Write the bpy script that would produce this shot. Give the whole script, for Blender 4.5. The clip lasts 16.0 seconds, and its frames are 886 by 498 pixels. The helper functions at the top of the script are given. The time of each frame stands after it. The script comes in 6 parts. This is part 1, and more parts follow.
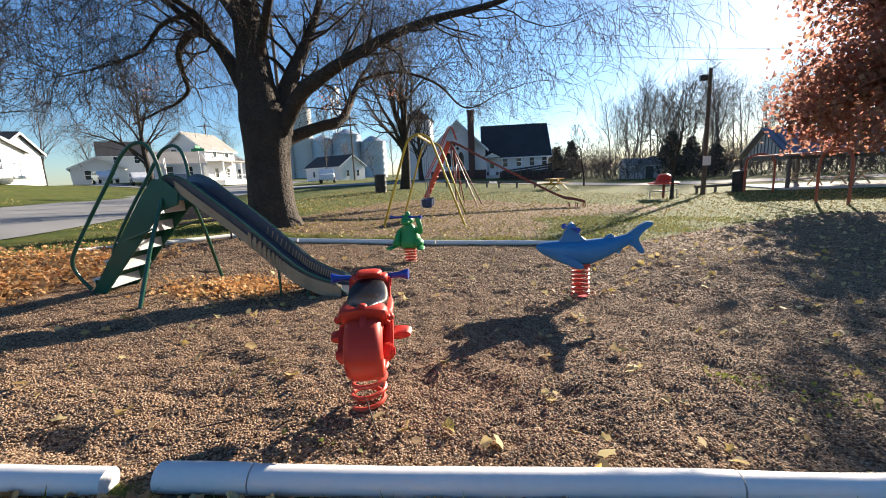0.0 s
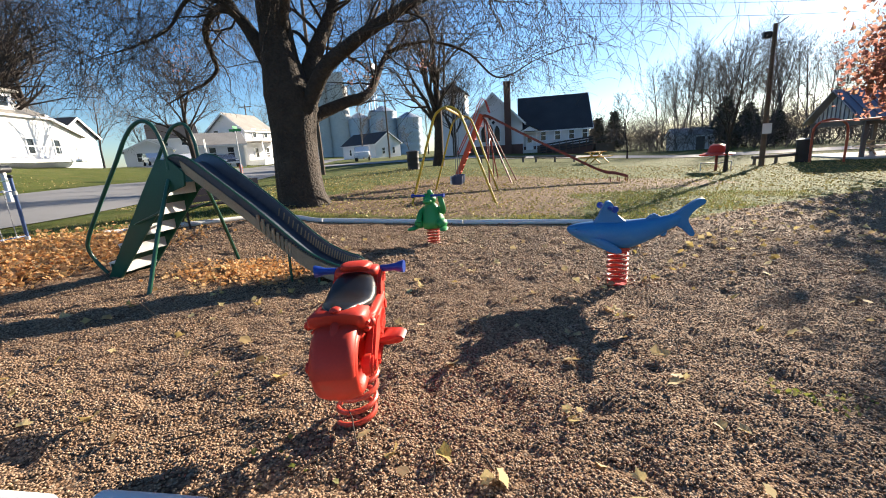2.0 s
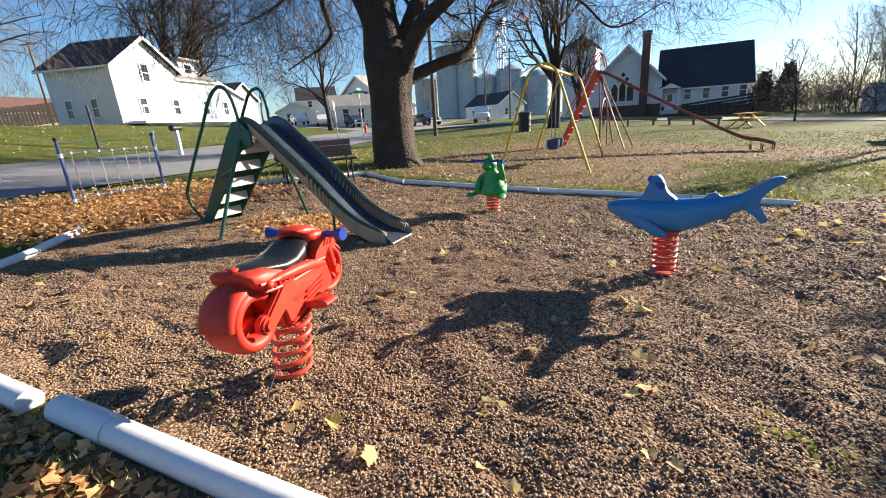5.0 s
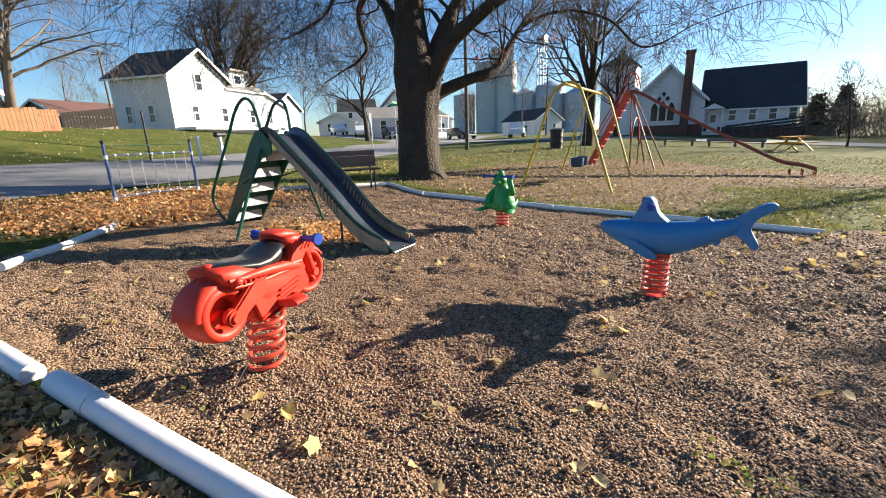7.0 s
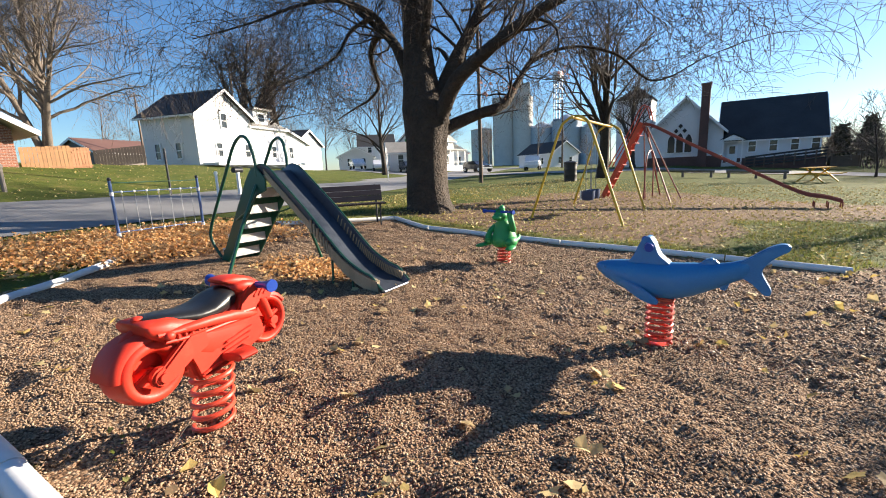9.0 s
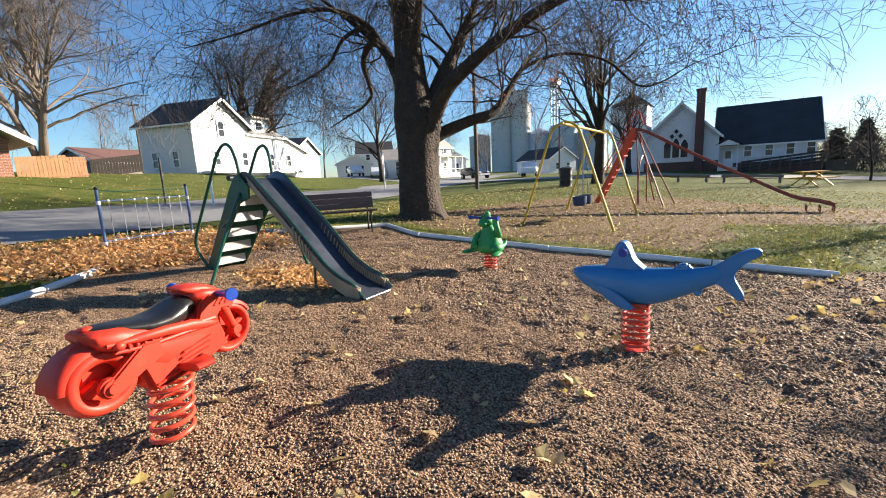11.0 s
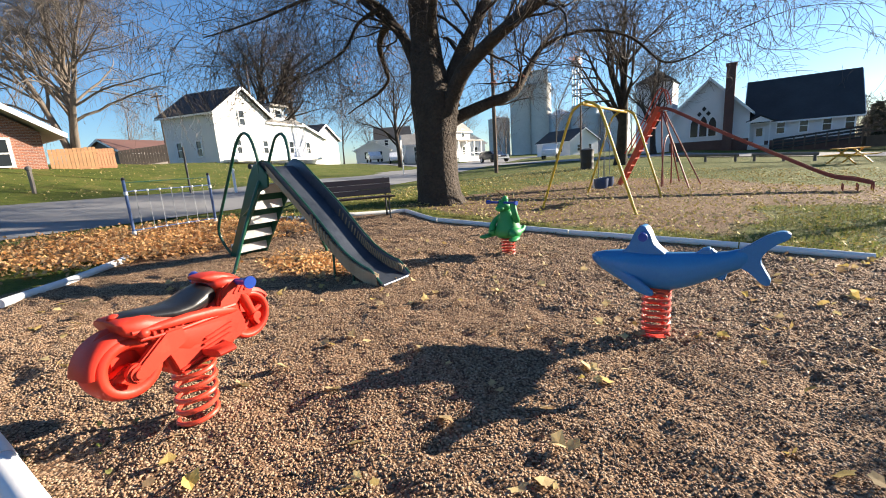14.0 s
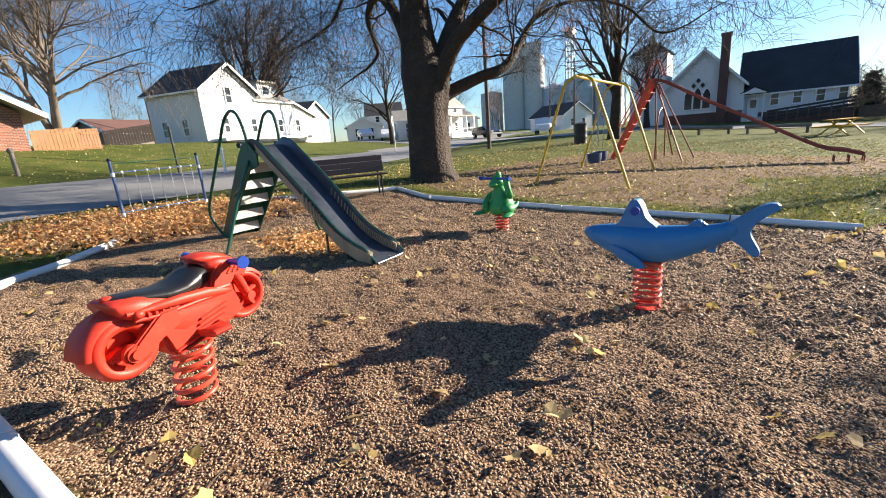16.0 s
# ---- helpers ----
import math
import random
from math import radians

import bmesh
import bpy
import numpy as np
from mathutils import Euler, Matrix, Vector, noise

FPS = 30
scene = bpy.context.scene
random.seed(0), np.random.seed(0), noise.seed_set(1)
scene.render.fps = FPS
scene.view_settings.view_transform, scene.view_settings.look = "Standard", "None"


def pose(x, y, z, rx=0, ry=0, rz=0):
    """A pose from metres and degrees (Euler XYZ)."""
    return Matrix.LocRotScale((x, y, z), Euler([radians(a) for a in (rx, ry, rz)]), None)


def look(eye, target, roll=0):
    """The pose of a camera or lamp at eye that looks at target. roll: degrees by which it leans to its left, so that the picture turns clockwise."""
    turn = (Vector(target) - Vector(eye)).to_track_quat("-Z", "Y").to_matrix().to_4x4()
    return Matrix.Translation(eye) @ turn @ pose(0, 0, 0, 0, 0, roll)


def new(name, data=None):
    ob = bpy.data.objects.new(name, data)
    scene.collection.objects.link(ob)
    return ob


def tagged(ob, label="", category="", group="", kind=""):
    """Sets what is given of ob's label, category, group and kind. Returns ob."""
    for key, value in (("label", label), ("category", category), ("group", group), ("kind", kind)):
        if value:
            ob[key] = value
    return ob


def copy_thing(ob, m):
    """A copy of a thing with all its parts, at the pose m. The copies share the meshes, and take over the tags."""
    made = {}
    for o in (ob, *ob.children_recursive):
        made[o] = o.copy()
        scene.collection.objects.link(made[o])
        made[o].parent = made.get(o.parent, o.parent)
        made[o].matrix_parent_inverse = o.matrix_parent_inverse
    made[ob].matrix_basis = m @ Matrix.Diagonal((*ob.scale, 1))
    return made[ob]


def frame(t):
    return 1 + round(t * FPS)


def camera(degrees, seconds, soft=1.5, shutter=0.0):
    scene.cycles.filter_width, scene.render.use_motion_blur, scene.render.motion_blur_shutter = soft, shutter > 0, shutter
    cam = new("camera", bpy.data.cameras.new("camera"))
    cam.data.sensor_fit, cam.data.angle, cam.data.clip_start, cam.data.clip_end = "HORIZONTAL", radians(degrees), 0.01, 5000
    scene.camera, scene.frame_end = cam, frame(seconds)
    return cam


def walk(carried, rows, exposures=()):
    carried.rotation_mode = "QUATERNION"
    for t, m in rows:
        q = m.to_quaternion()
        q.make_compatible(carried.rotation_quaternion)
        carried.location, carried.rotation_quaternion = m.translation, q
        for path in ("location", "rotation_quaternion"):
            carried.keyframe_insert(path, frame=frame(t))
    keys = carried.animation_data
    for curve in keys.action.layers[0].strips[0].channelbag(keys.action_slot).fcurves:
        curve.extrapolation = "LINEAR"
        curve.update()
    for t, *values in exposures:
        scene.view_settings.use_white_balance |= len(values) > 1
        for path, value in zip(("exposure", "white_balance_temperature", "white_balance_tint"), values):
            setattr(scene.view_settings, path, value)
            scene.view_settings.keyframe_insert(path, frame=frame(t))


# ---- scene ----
cam = camera(93.1, 16.0, soft=1.0)
PATH = [
    (0, (0.17, 0.253, 1.36), (-0.22, 2.182, 1.006), -2.6),
    (0.5, (0.193, 0.28, 1.351), (-0.249, 2.195, 0.977), -2.9),
    (1, (0.194, 0.423, 1.33), (-0.247, 2.332, 0.929), -3.0),
    (1.5, (0.187, 0.56, 1.339), (-0.263, 2.462, 0.911), -3.2),
    (2, (0.267, 0.719, 1.33), (-0.294, 2.585, 0.878), -3.8),
    (2.5, (0.395, 0.826, 1.32), (-0.325, 2.616, 0.793), -4.8),
    (3, (0.482, 0.944, 1.304), (-0.33, 2.692, 0.77), -4.7),
    (3.5, (0.605, 1.05, 1.304), (-0.271, 2.762, 0.754), -4.5),
    (4, (0.818, 1.156, 1.288), (-0.15, 2.808, 0.712), -4.0),
    (4.2, (0.879, 1.171, 1.286), (-0.105, 2.807, 0.69), -3.6),
    (6.3, (1.321, 1.276, 1.312), (0.119, 2.786, 0.785), -4.2),
    (6.5, (1.35, 1.295, 1.296), (0.144, 2.803, 0.775), -3.2),
    (7, (1.436, 1.313, 1.295), (0.247, 2.835, 0.776), -2.0),
    (7.5, (1.533, 1.463, 1.302), (0.349, 2.999, 0.815), -2.1),
    (8, (1.614, 1.617, 1.304), (0.399, 3.137, 0.843), -2.5),
    (8.5, (1.606, 1.657, 1.308), (0.336, 3.14, 0.875), -2.7),
    (9, (1.517, 1.673, 1.313), (0.244, 3.17, 0.943), -2.4),
    (9.2, (1.467, 1.671, 1.29), (0.197, 3.175, 0.933), -2.3),
    (11.3, (1.685, 1.844, 1.31), (0.405, 3.343, 0.973), -3.0),
    (11.5, (1.694, 1.855, 1.317), (0.409, 3.347, 0.972), -3.2),
    (12, (1.683, 1.846, 1.317), (0.399, 3.337, 0.961), -3.2),
    (12.5, (1.677, 1.84, 1.318), (0.351, 3.292, 0.954), -3.8),
    (13, (1.669, 1.837, 1.32), (0.326, 3.271, 0.945), -4.1),
    (13.5, (1.674, 1.838, 1.316), (0.328, 3.267, 0.934), -4.1),
    (14, (1.671, 1.846, 1.308), (0.332, 3.275, 0.903), -3.9),
    (14.5, (1.669, 1.853, 1.31), (0.34, 3.288, 0.888), -3.7),
    (15, (1.673, 1.845, 1.307), (0.355, 3.285, 0.872), -3.6),
    (15.5, (1.683, 1.826, 1.311), (0.364, 3.243, 0.808), -4.5),
    (16, (1.677, 1.846, 1.304), (0.369, 3.271, 0.793), -4.7),
]
walk(cam, [(t, look(eye, target, roll)) for t, eye, target, roll in PATH], [(0, 1.68), (4, 1.74), (16, 1.8)])

# ---- light ----
SUN_AZ, SUN_EL = 28.0, 17.8
world = bpy.data.worlds.new("sky")
scene.world = world
world.use_nodes = True
wn = world.node_tree
sky = wn.nodes.new("ShaderNodeTexSky")
sky.sky_type = 'NISHITA'
sky.sun_disc = False
sky.sun_elevation = radians(SUN_EL)
sky.sun_rotation = radians(SUN_AZ)
sky.air_density, sky.dust_density, sky.ozone_density = 1.0, 0.22, 5.0
back = wn.nodes["Background"]
back.inputs["Strength"].default_value = 0.057
deep = wn.nodes.new("ShaderNodeHueSaturation")
deep.inputs["Saturation"].default_value = 1.04
wn.links.new(sky.outputs["Color"], deep.inputs["Color"])
wn.links.new(deep.outputs["Color"], back.inputs["Color"])
sun_data = bpy.data.lights.new("sun", 'SUN')
sun_data.energy, sun_data.angle, sun_data.color = 5.0, radians(0.5), (1.0, 0.87, 0.7)
sun = new("sun", sun_data)
S = Vector((math.sin(radians(SUN_AZ)) * math.cos(radians(SUN_EL)), math.cos(radians(SUN_AZ)) * math.cos(radians(SUN_EL)), math.sin(radians(SUN_EL))))
sun.matrix_world = look(S * 60, (0, 0, 0))


# ---- materials ----
def mat(name, col, rough=0.7, metal=0.0, var=0.2, scale=3.0, fine=60.0, bump=0.15, dist=0.004, dirt=None, dirt_amount=0.45, spec=0.5, wear=None):
    m = bpy.data.materials.new(name)
    m.use_nodes = True
    n, l = m.node_tree.nodes, m.node_tree.links
    b = n["Principled BSDF"]
    co = n.new("ShaderNodeTexCoord")
    big, small = n.new("ShaderNodeTexNoise"), n.new("ShaderNodeTexNoise")
    big.inputs["Scale"].default_value, small.inputs["Scale"].default_value = scale, fine
    big.inputs["Detail"].default_value, small.inputs["Detail"].default_value = 5, 4
    for t in (big, small):
        l.new(co.outputs["Object"], t.inputs["Vector"])
    info = n.new("ShaderNodeObjectInfo")
    add = n.new("ShaderNodeMath")
    add.operation = 'ADD'
    l.new(big.outputs["Fac"], add.inputs[0])
    l.new(small.outputs["Fac"], add.inputs[1])
    rnd = n.new("ShaderNodeMath")
    rnd.operation = 'MULTIPLY_ADD'
    rnd.inputs[1].default_value = 0.25
    l.new(info.outputs["Random"], rnd.inputs[0])
    l.new(add.outputs[0], rnd.inputs[2])
    mr = n.new("ShaderNodeMapRange")
    mr.inputs["From Min"].default_value, mr.inputs["From Max"].default_value = 0.7, 1.55
    mr.inputs["To Min"].default_value, mr.inputs["To Max"].default_value = 1 - var, 1 + var
    l.new(rnd.outputs[0], mr.inputs["Value"])
    hsv = n.new("ShaderNodeHueSaturation")
    hsv.inputs["Color"].default_value = (*col, 1)
    l.new(mr.outputs[0], hsv.inputs["Value"])
    out = hsv.outputs["Color"]
    if dirt:
        d = n.new("ShaderNodeTexNoise")
        d.inputs["Scale"].default_value, d.inputs["Detail"].default_value, d.inputs["Roughness"].default_value = scale * 2.3, 8, 0.7
        l.new(co.outputs["Object"], d.inputs["Vector"])
        r = n.new("ShaderNodeMapRange")
        r.inputs["From Min"].default_value, r.inputs["From Max"].default_value = 1 - dirt_amount, 1.15 - dirt_amount
        l.new(d.outputs["Fac"], r.inputs["Value"])
        mx = n.new("ShaderNodeMix")
        mx.data_type = 'RGBA'
        l.new(r.outputs[0], mx.inputs[0])
        l.new(out, mx.inputs[6])
        mx.inputs[7].default_value = (*dirt, 1)
        out = mx.outputs[2]
    l.new(out, b.inputs["Base Color"])
    b.inputs["Metallic"].default_value = metal
    b.inputs["Specular IOR Level"].default_value = spec
    rr = n.new("ShaderNodeMapRange")
    rr.inputs["To Min"].default_value, rr.inputs["To Max"].default_value = max(0.05, rough - 0.1), min(1, rough + 0.1)
    l.new(small.outputs["Fac"], rr.inputs["Value"])
    l.new(rr.outputs[0], b.inputs["Roughness"])
    bp = n.new("ShaderNodeBump")
    bp.inputs["Strength"].default_value, bp.inputs["Distance"].default_value = bump, dist
    l.new(small.outputs["Fac"], bp.inputs["Height"])
    l.new(bp.outputs[0], b.inputs["Normal"])
    return m


RED = mat("red_plastic", (0.55, 0.034, 0.016), 0.5, spec=0.35, var=0.1, fine=120, bump=0.06, dirt=(0.44, 0.055, 0.03), dirt_amount=0.42)
SPRING = mat("red_spring_paint", (0.55, 0.06, 0.03), 0.4, var=0.15, dirt=(0.2, 0.07, 0.04), dirt_amount=0.35)
BLUE = mat("blue_plastic", (0.02, 0.17, 0.39), 0.45, var=0.12, fine=90, bump=0.06, dirt=(0.045, 0.21, 0.4), dirt_amount=0.45)
DEEPBLUE = mat("dark_blue_plastic", (0.012, 0.05, 0.3), 0.35, var=0.1)
GREEN = mat("green_plastic", (0.022, 0.27, 0.07), 0.5, var=0.15, fine=80, bump=0.1)
PAINTGREEN = mat("green_paint", (0.008, 0.075, 0.045), 0.35, var=0.25, dirt=(0.03, 0.05, 0.04), dirt_amount=0.4)
BLACKVINYL = mat("black_plastic", (0.012, 0.012, 0.013), 0.33, var=0.2, bump=0.05)
STEEL = mat("worn_steel_slide", (0.085, 0.1, 0.13), 0.42, metal=0.6, var=0.15, scale=2, dirt=(0.05, 0.062, 0.085), dirt_amount=0.5)
GALV = mat("galvanised_tread", (0.62, 0.63, 0.63), 0.5, metal=0.3, var=0.15)
TAN = mat("faded_tan_underside", (0.3, 0.24, 0.16), 0.7, var=0.25)
WHITEPIPE = mat("white_painted_border", (0.66, 0.66, 0.66), 0.5, var=0.06, scale=2, fine=25, bump=0.25, dirt=(0.4, 0.38, 0.34), dirt_amount=0.3)
YELLOWPIPE = mat("yellow_pipe", (0.55, 0.36, 0.03), 0.45, var=0.15)
ORANGERED = mat("orange_red_paint", (0.5, 0.07, 0.03), 0.45, var=0.15)
DARKRED = mat("dark_red_paint", (0.2, 0.03, 0.022), 0.5, var=0.15)
SEATBLUE = mat("navy_rubber_seat", (0.015, 0.04, 0.11), 0.5, var=0.2)
BENCH = mat("dark_brown_bench", (0.035, 0.02, 0.022), 0.5, var=0.3)
IRON = mat("black_iron", (0.012, 0.012, 0.014), 0.5, var=0.2)
FENCEBLUE = mat("blue_fence_paint", (0.05, 0.1, 0.24), 0.45, var=0.2)
CHAIN = mat("galvanised_chain", (0.25, 0.26, 0.28), 0.45, metal=0.6, var=0.2)
WHITE = mat("white_siding", (0.7, 0.7, 0.7), 0.6, var=0.05, scale=0.6, fine=12, dirt=(0.6, 0.6, 0.58), dirt_amount=0.4)
TRIM = mat("white_trim", (0.8, 0.8, 0.8), 0.5, var=0.05)
ROOFDARK = mat("dark_shingles", (0.035, 0.036, 0.04), 0.9, var=0.35, scale=0.8, fine=8, bump=0.6, dist=0.02)
ROOFTAN = mat("grey_tan_shingles", (0.3, 0.28, 0.25), 0.9, var=0.25, scale=0.8, fine=8)
BRICK = mat("brown_brick", (0.3, 0.13, 0.08), 0.85, var=0.35, scale=1.5, fine=9, bump=0.4)
MORTAR = mat("mortar", (0.42, 0.37, 0.33), 0.9)
DARKBRICK = mat("dark_brick", (0.11, 0.06, 0.05), 0.9, var=0.3, scale=1.0, fine=9)
WOODFENCE = mat("tan_fence_wood", (0.3, 0.16, 0.075), 0.8, var=0.25, scale=2)
DARKWOOD = mat("dark_weathered_boards", (0.055, 0.045, 0.04), 0.85, var=0.3)
LATTICE = mat("orange_brown_lattice", (0.24, 0.11, 0.05), 0.8, var=0.3, scale=6)
GREYWOOD = mat("weathered_grey_wood", (0.16, 0.14, 0.125), 0.85, var=0.3)
GLASS = mat("dark_window_glass", (0.02, 0.025, 0.03), 0.12, var=0.1, bump=0.0)
CONCRETE = mat("pale_concrete", (0.52, 0.51, 0.49), 0.85, var=0.12, scale=0.15, fine=1.5, bump=0.1)
BINSTEEL = mat("galvanised_bin", (0.36, 0.41, 0.47), 0.5, metal=0.3, var=0.12, scale=0.2, fine=2)
ASPHALT = mat("worn_asphalt", (0.2, 0.2, 0.205), 0.9, var=0.22, scale=0.35, fine=60, bump=0.4, dirt=(0.13, 0.13, 0.135), dirt_amount=0.45)
KERB = mat("kerb_concrete", (0.42, 0.4, 0.37), 0.9, var=0.2, scale=1.5)
BARK = mat("brown_bark", (0.05, 0.037, 0.028), 0.95, var=0.55, scale=3.5, fine=16, bump=1.0, dist=0.08)
PALEBARK = mat("pale_grey_bark", (0.13, 0.105, 0.085), 0.9, var=0.35, scale=2.0, fine=16, bump=0.6, dist=0.03)
TWIG = mat("grey_brown_twigs", (0.05, 0.037, 0.029), 0.9, var=0.3, bump=0.0)
BARNROOF = mat("faded_maroon_roof", (0.12, 0.06, 0.05), 0.8, var=0.2, scale=0.5, fine=6)
# paler than TWIG: distance haze put into the colour of far trees and brush
HAZETWIG = mat("far_hazed_twigs", (0.125, 0.098, 0.08), 0.9, var=0.3, bump=0.0)
POLEWOOD = mat("utility_pole_wood", (0.12, 0.085, 0.06), 0.9, var=0.3)
REDSTEEL = mat("red_arch_paint", (0.42, 0.1, 0.05), 0.5, var=0.15)
SHELTERROOF = mat("grey_metal_roof", (0.2, 0.2, 0.24), 0.45, metal=0.5, var=0.12, scale=0.5)
SHELTERWALL = mat("pale_metal_gable", (0.5, 0.52, 0.56), 0.5, var=0.1)
PICNICWOOD = mat("picnic_boards", (0.4, 0.3, 0.2), 0.8, var=0.2)
YELLOWPAINT = mat("yellow_table_paint", (0.6, 0.34, 0.03), 0.5, var=0.15)
CARWHITE = mat("white_car_paint", (0.7, 0.71, 0.73), 0.25, var=0.04, bump=0)
CARDARK = mat("dark_car_paint", (0.03, 0.035, 0.05), 0.25, var=0.04, bump=0)
RUBBER = mat("black_rubber", (0.015, 0.015, 0.015), 0.8)
EVERGREEN = mat("evergreen_needles", (0.07, 0.068, 0.042), 0.9, var=0.4)


def leaf_mat(name, cols, trans=0.35):
    m = bpy.data.materials.new(name)
    m.use_nodes = True
    n, l = m.node_tree.nodes, m.node_tree.links
    b = n["Principled BSDF"]
    g = n.new("ShaderNodeNewGeometry")
    r = n.new("ShaderNodeValToRGB")
    r.color_ramp.interpolation = 'LINEAR'
    while len(r.color_ramp.elements) < len(cols):
        r.color_ramp.elements.new(0.5)
    for i, c in enumerate(cols):
        r.color_ramp.elements[i].position = i / (len(cols) - 1)
        r.color_ramp.elements[i].color = (*c, 1)
    l.new(g.outputs["Random Per Island"], r.inputs[0])
    l.new(r.outputs[0], b.inputs["Base Color"])
    b.inputs["Roughness"].default_value = 0.75
    tr = n.new("ShaderNodeBsdfTranslucent")
    l.new(r.outputs[0], tr.inputs["Color"])
    mx = n.new("ShaderNodeMixShader")
    mx.inputs[0].default_value = trans
    l.new(b.outputs[0], mx.inputs[1])
    l.new(tr.outputs[0], mx.inputs[2])
    l.new(mx.outputs[0], n["Material Output"].inputs["Surface"])
    return m


ORANGELEAF = leaf_mat("orange_fallen_leaves", [(0.62, 0.29, 0.09), (0.78, 0.46, 0.18), (0.5, 0.25, 0.1), (0.8, 0.56, 0.28), (0.34, 0.17, 0.08), (0.72, 0.42, 0.17)])
PALELEAF = leaf_mat("pale_dry_leaves", [(0.5, 0.38, 0.2), (0.6, 0.5, 0.24), (0.35, 0.24, 0.13), (0.55, 0.42, 0.12)])
YELLOWLEAF = leaf_mat("yellow_fallen_leaves", [(0.48, 0.4, 0.096), (0.52, 0.44, 0.176), (0.36, 0.272, 0.096), (0.4, 0.336, 0.16)], 0.15)
COPPERLEAF = leaf_mat("copper_leaves", [(0.36, 0.15, 0.12), (0.46, 0.23, 0.17), (0.28, 0.13, 0.1), (0.48, 0.3, 0.19)], 0.62)
GRASSBLADE = leaf_mat("grass_blades", [(0.13, 0.17, 0.03), (0.2, 0.22, 0.05), (0.3, 0.26, 0.1), (0.1, 0.14, 0.03)], 0.4)
PEBBLE = leaf_mat("brown_pebbles", [(0.284, 0.172, 0.0989), (0.37, 0.245, 0.146), (0.189, 0.112, 0.0688), (0.43, 0.318, 0.211), (0.301, 0.194, 0.116), (0.103, 0.0602, 0.0387), (0.344, 0.224, 0.129)], 0.0)


def ground_mat():
    m = bpy.data.materials.new("ground_gravel_and_grass")
    m.use_nodes = True
    n, l = m.node_tree.nodes, m.node_tree.links
    b = n["Principled BSDF"]
    b.inputs["Roughness"].default_value = 0.95
    b.inputs["Specular IOR Level"].default_value = 0.2
    co = n.new("ShaderNodeTexCoord")

    def noise_tex(scale, detail=5, rough=0.6):
        t = n.new("ShaderNodeTexNoise")
        t.inputs["Scale"].default_value, t.inputs["Detail"].default_value, t.inputs["Roughness"].default_value = scale, detail, rough
        l.new(co.outputs["Object"], t.inputs["Vector"])
        return t

    def ramp(src, stops):
        r = n.new("ShaderNodeValToRGB")
        while len(r.color_ramp.elements) < len(stops):
            r.color_ramp.elements.new(0.5)
        for e, (p, c) in zip(r.color_ramp.elements, stops):
            e.position, e.color = p, (*c, 1)
        l.new(src, r.inputs[0])
        return r.outputs[0]

    def mix(fac, a, c, kind='MIX'):
        x = n.new("ShaderNodeMix")
        x.data_type, x.blend_type = 'RGBA', kind
        if isinstance(fac, float):
            x.inputs[0].default_value = fac
        else:
            l.new(fac, x.inputs[0])
        l.new(a, x.inputs[6])
        l.new(c, x.inputs[7])
        return x.outputs[2]

    v = n.new("ShaderNodeTexVoronoi")
    v.inputs["Scale"].default_value = 62
    l.new(co.outputs["Object"], v.inputs["Vector"])
    sep = n.new("ShaderNodeSeparateColor")
    l.new(v.outputs["Color"], sep.inputs[0])
    stones = ramp(sep.outputs[0], [(0.0, (0.103, 0.0576, 0.0353)), (0.3, (0.215, 0.131, 0.0774)), (0.6, (0.31, 0.202, 0.126)), (0.85, (0.37, 0.258, 0.168)), (1.0, (0.447, 0.353, 0.258))])
    joint = ramp(v.outputs["Distance"], [(0.0, (1, 1, 1)), (0.45, (0.95, 0.95, 0.95)), (0.8, (0.35, 0.33, 0.32))])
    stones = mix(1.0, stones, joint, 'MULTIPLY')
    damp = ramp(noise_tex(1.3, 6).outputs["Fac"], [(0.3, (0.72, 0.7, 0.68)), (0.65, (1.12, 1.1, 1.08))])
    gravel = mix(1.0, stones, damp, 'MULTIPLY')
    g1 = ramp(noise_tex(0.9, 8, 0.7).outputs["Fac"], [(0.3, (0.0468, 0.078, 0.00936)), (0.5, (0.0936, 0.117, 0.0187)), (0.72, (0.172, 0.148, 0.0468))])
    g2 = ramp(noise_tex(55, 3).outputs["Fac"], [(0.25, (0.55, 0.55, 0.5)), (0.7, (1.3, 1.3, 1.25))])
    g3 = ramp(noise_tex(7, 6, 0.75).outputs["Fac"], [(0.3, (0.5, 0.55, 0.5)), (0.65, (1.15, 1.1, 1.05))])
    grass = mix(1.0, mix(1.0, g1, g2, 'MULTIPLY'), g3, 'MULTIPLY')
    d1 = ramp(noise_tex(26, 6, 0.75).outputs["Fac"], [(0.3, (0.0723, 0.0425, 0.0272)), (0.5, (0.178, 0.115, 0.068)), (0.7, (0.306, 0.212, 0.132))])

    def mask(name, soft):
        a = n.new("ShaderNodeAttribute")
        a.attribute_name = name
        w = noise_tex(soft, 5, 0.7)
        s = n.new("ShaderNodeMath")
        s.operation = 'ADD'
        l.new(a.outputs["Fac"], s.inputs[0])
        l.new(w.outputs["Fac"], s.inputs[1])
        r = n.new("ShaderNodeMapRange")
        r.inputs["From Min"].default_value, r.inputs["From Max"].default_value = 0.9, 1.12
        l.new(s.outputs[0], r.inputs["Value"])
        return r.outputs[0]

    col = mix(mask("dirt", 1.6), grass, d1)
    col = mix(mask("gravel", 4.0), col, gravel)
    l.new(col, b.inputs["Base Color"])
    bp = n.new("ShaderNodeBump")
    bp.invert = True
    bp.inputs["Strength"].default_value, bp.inputs["Distance"].default_value = 0.9, 0.012
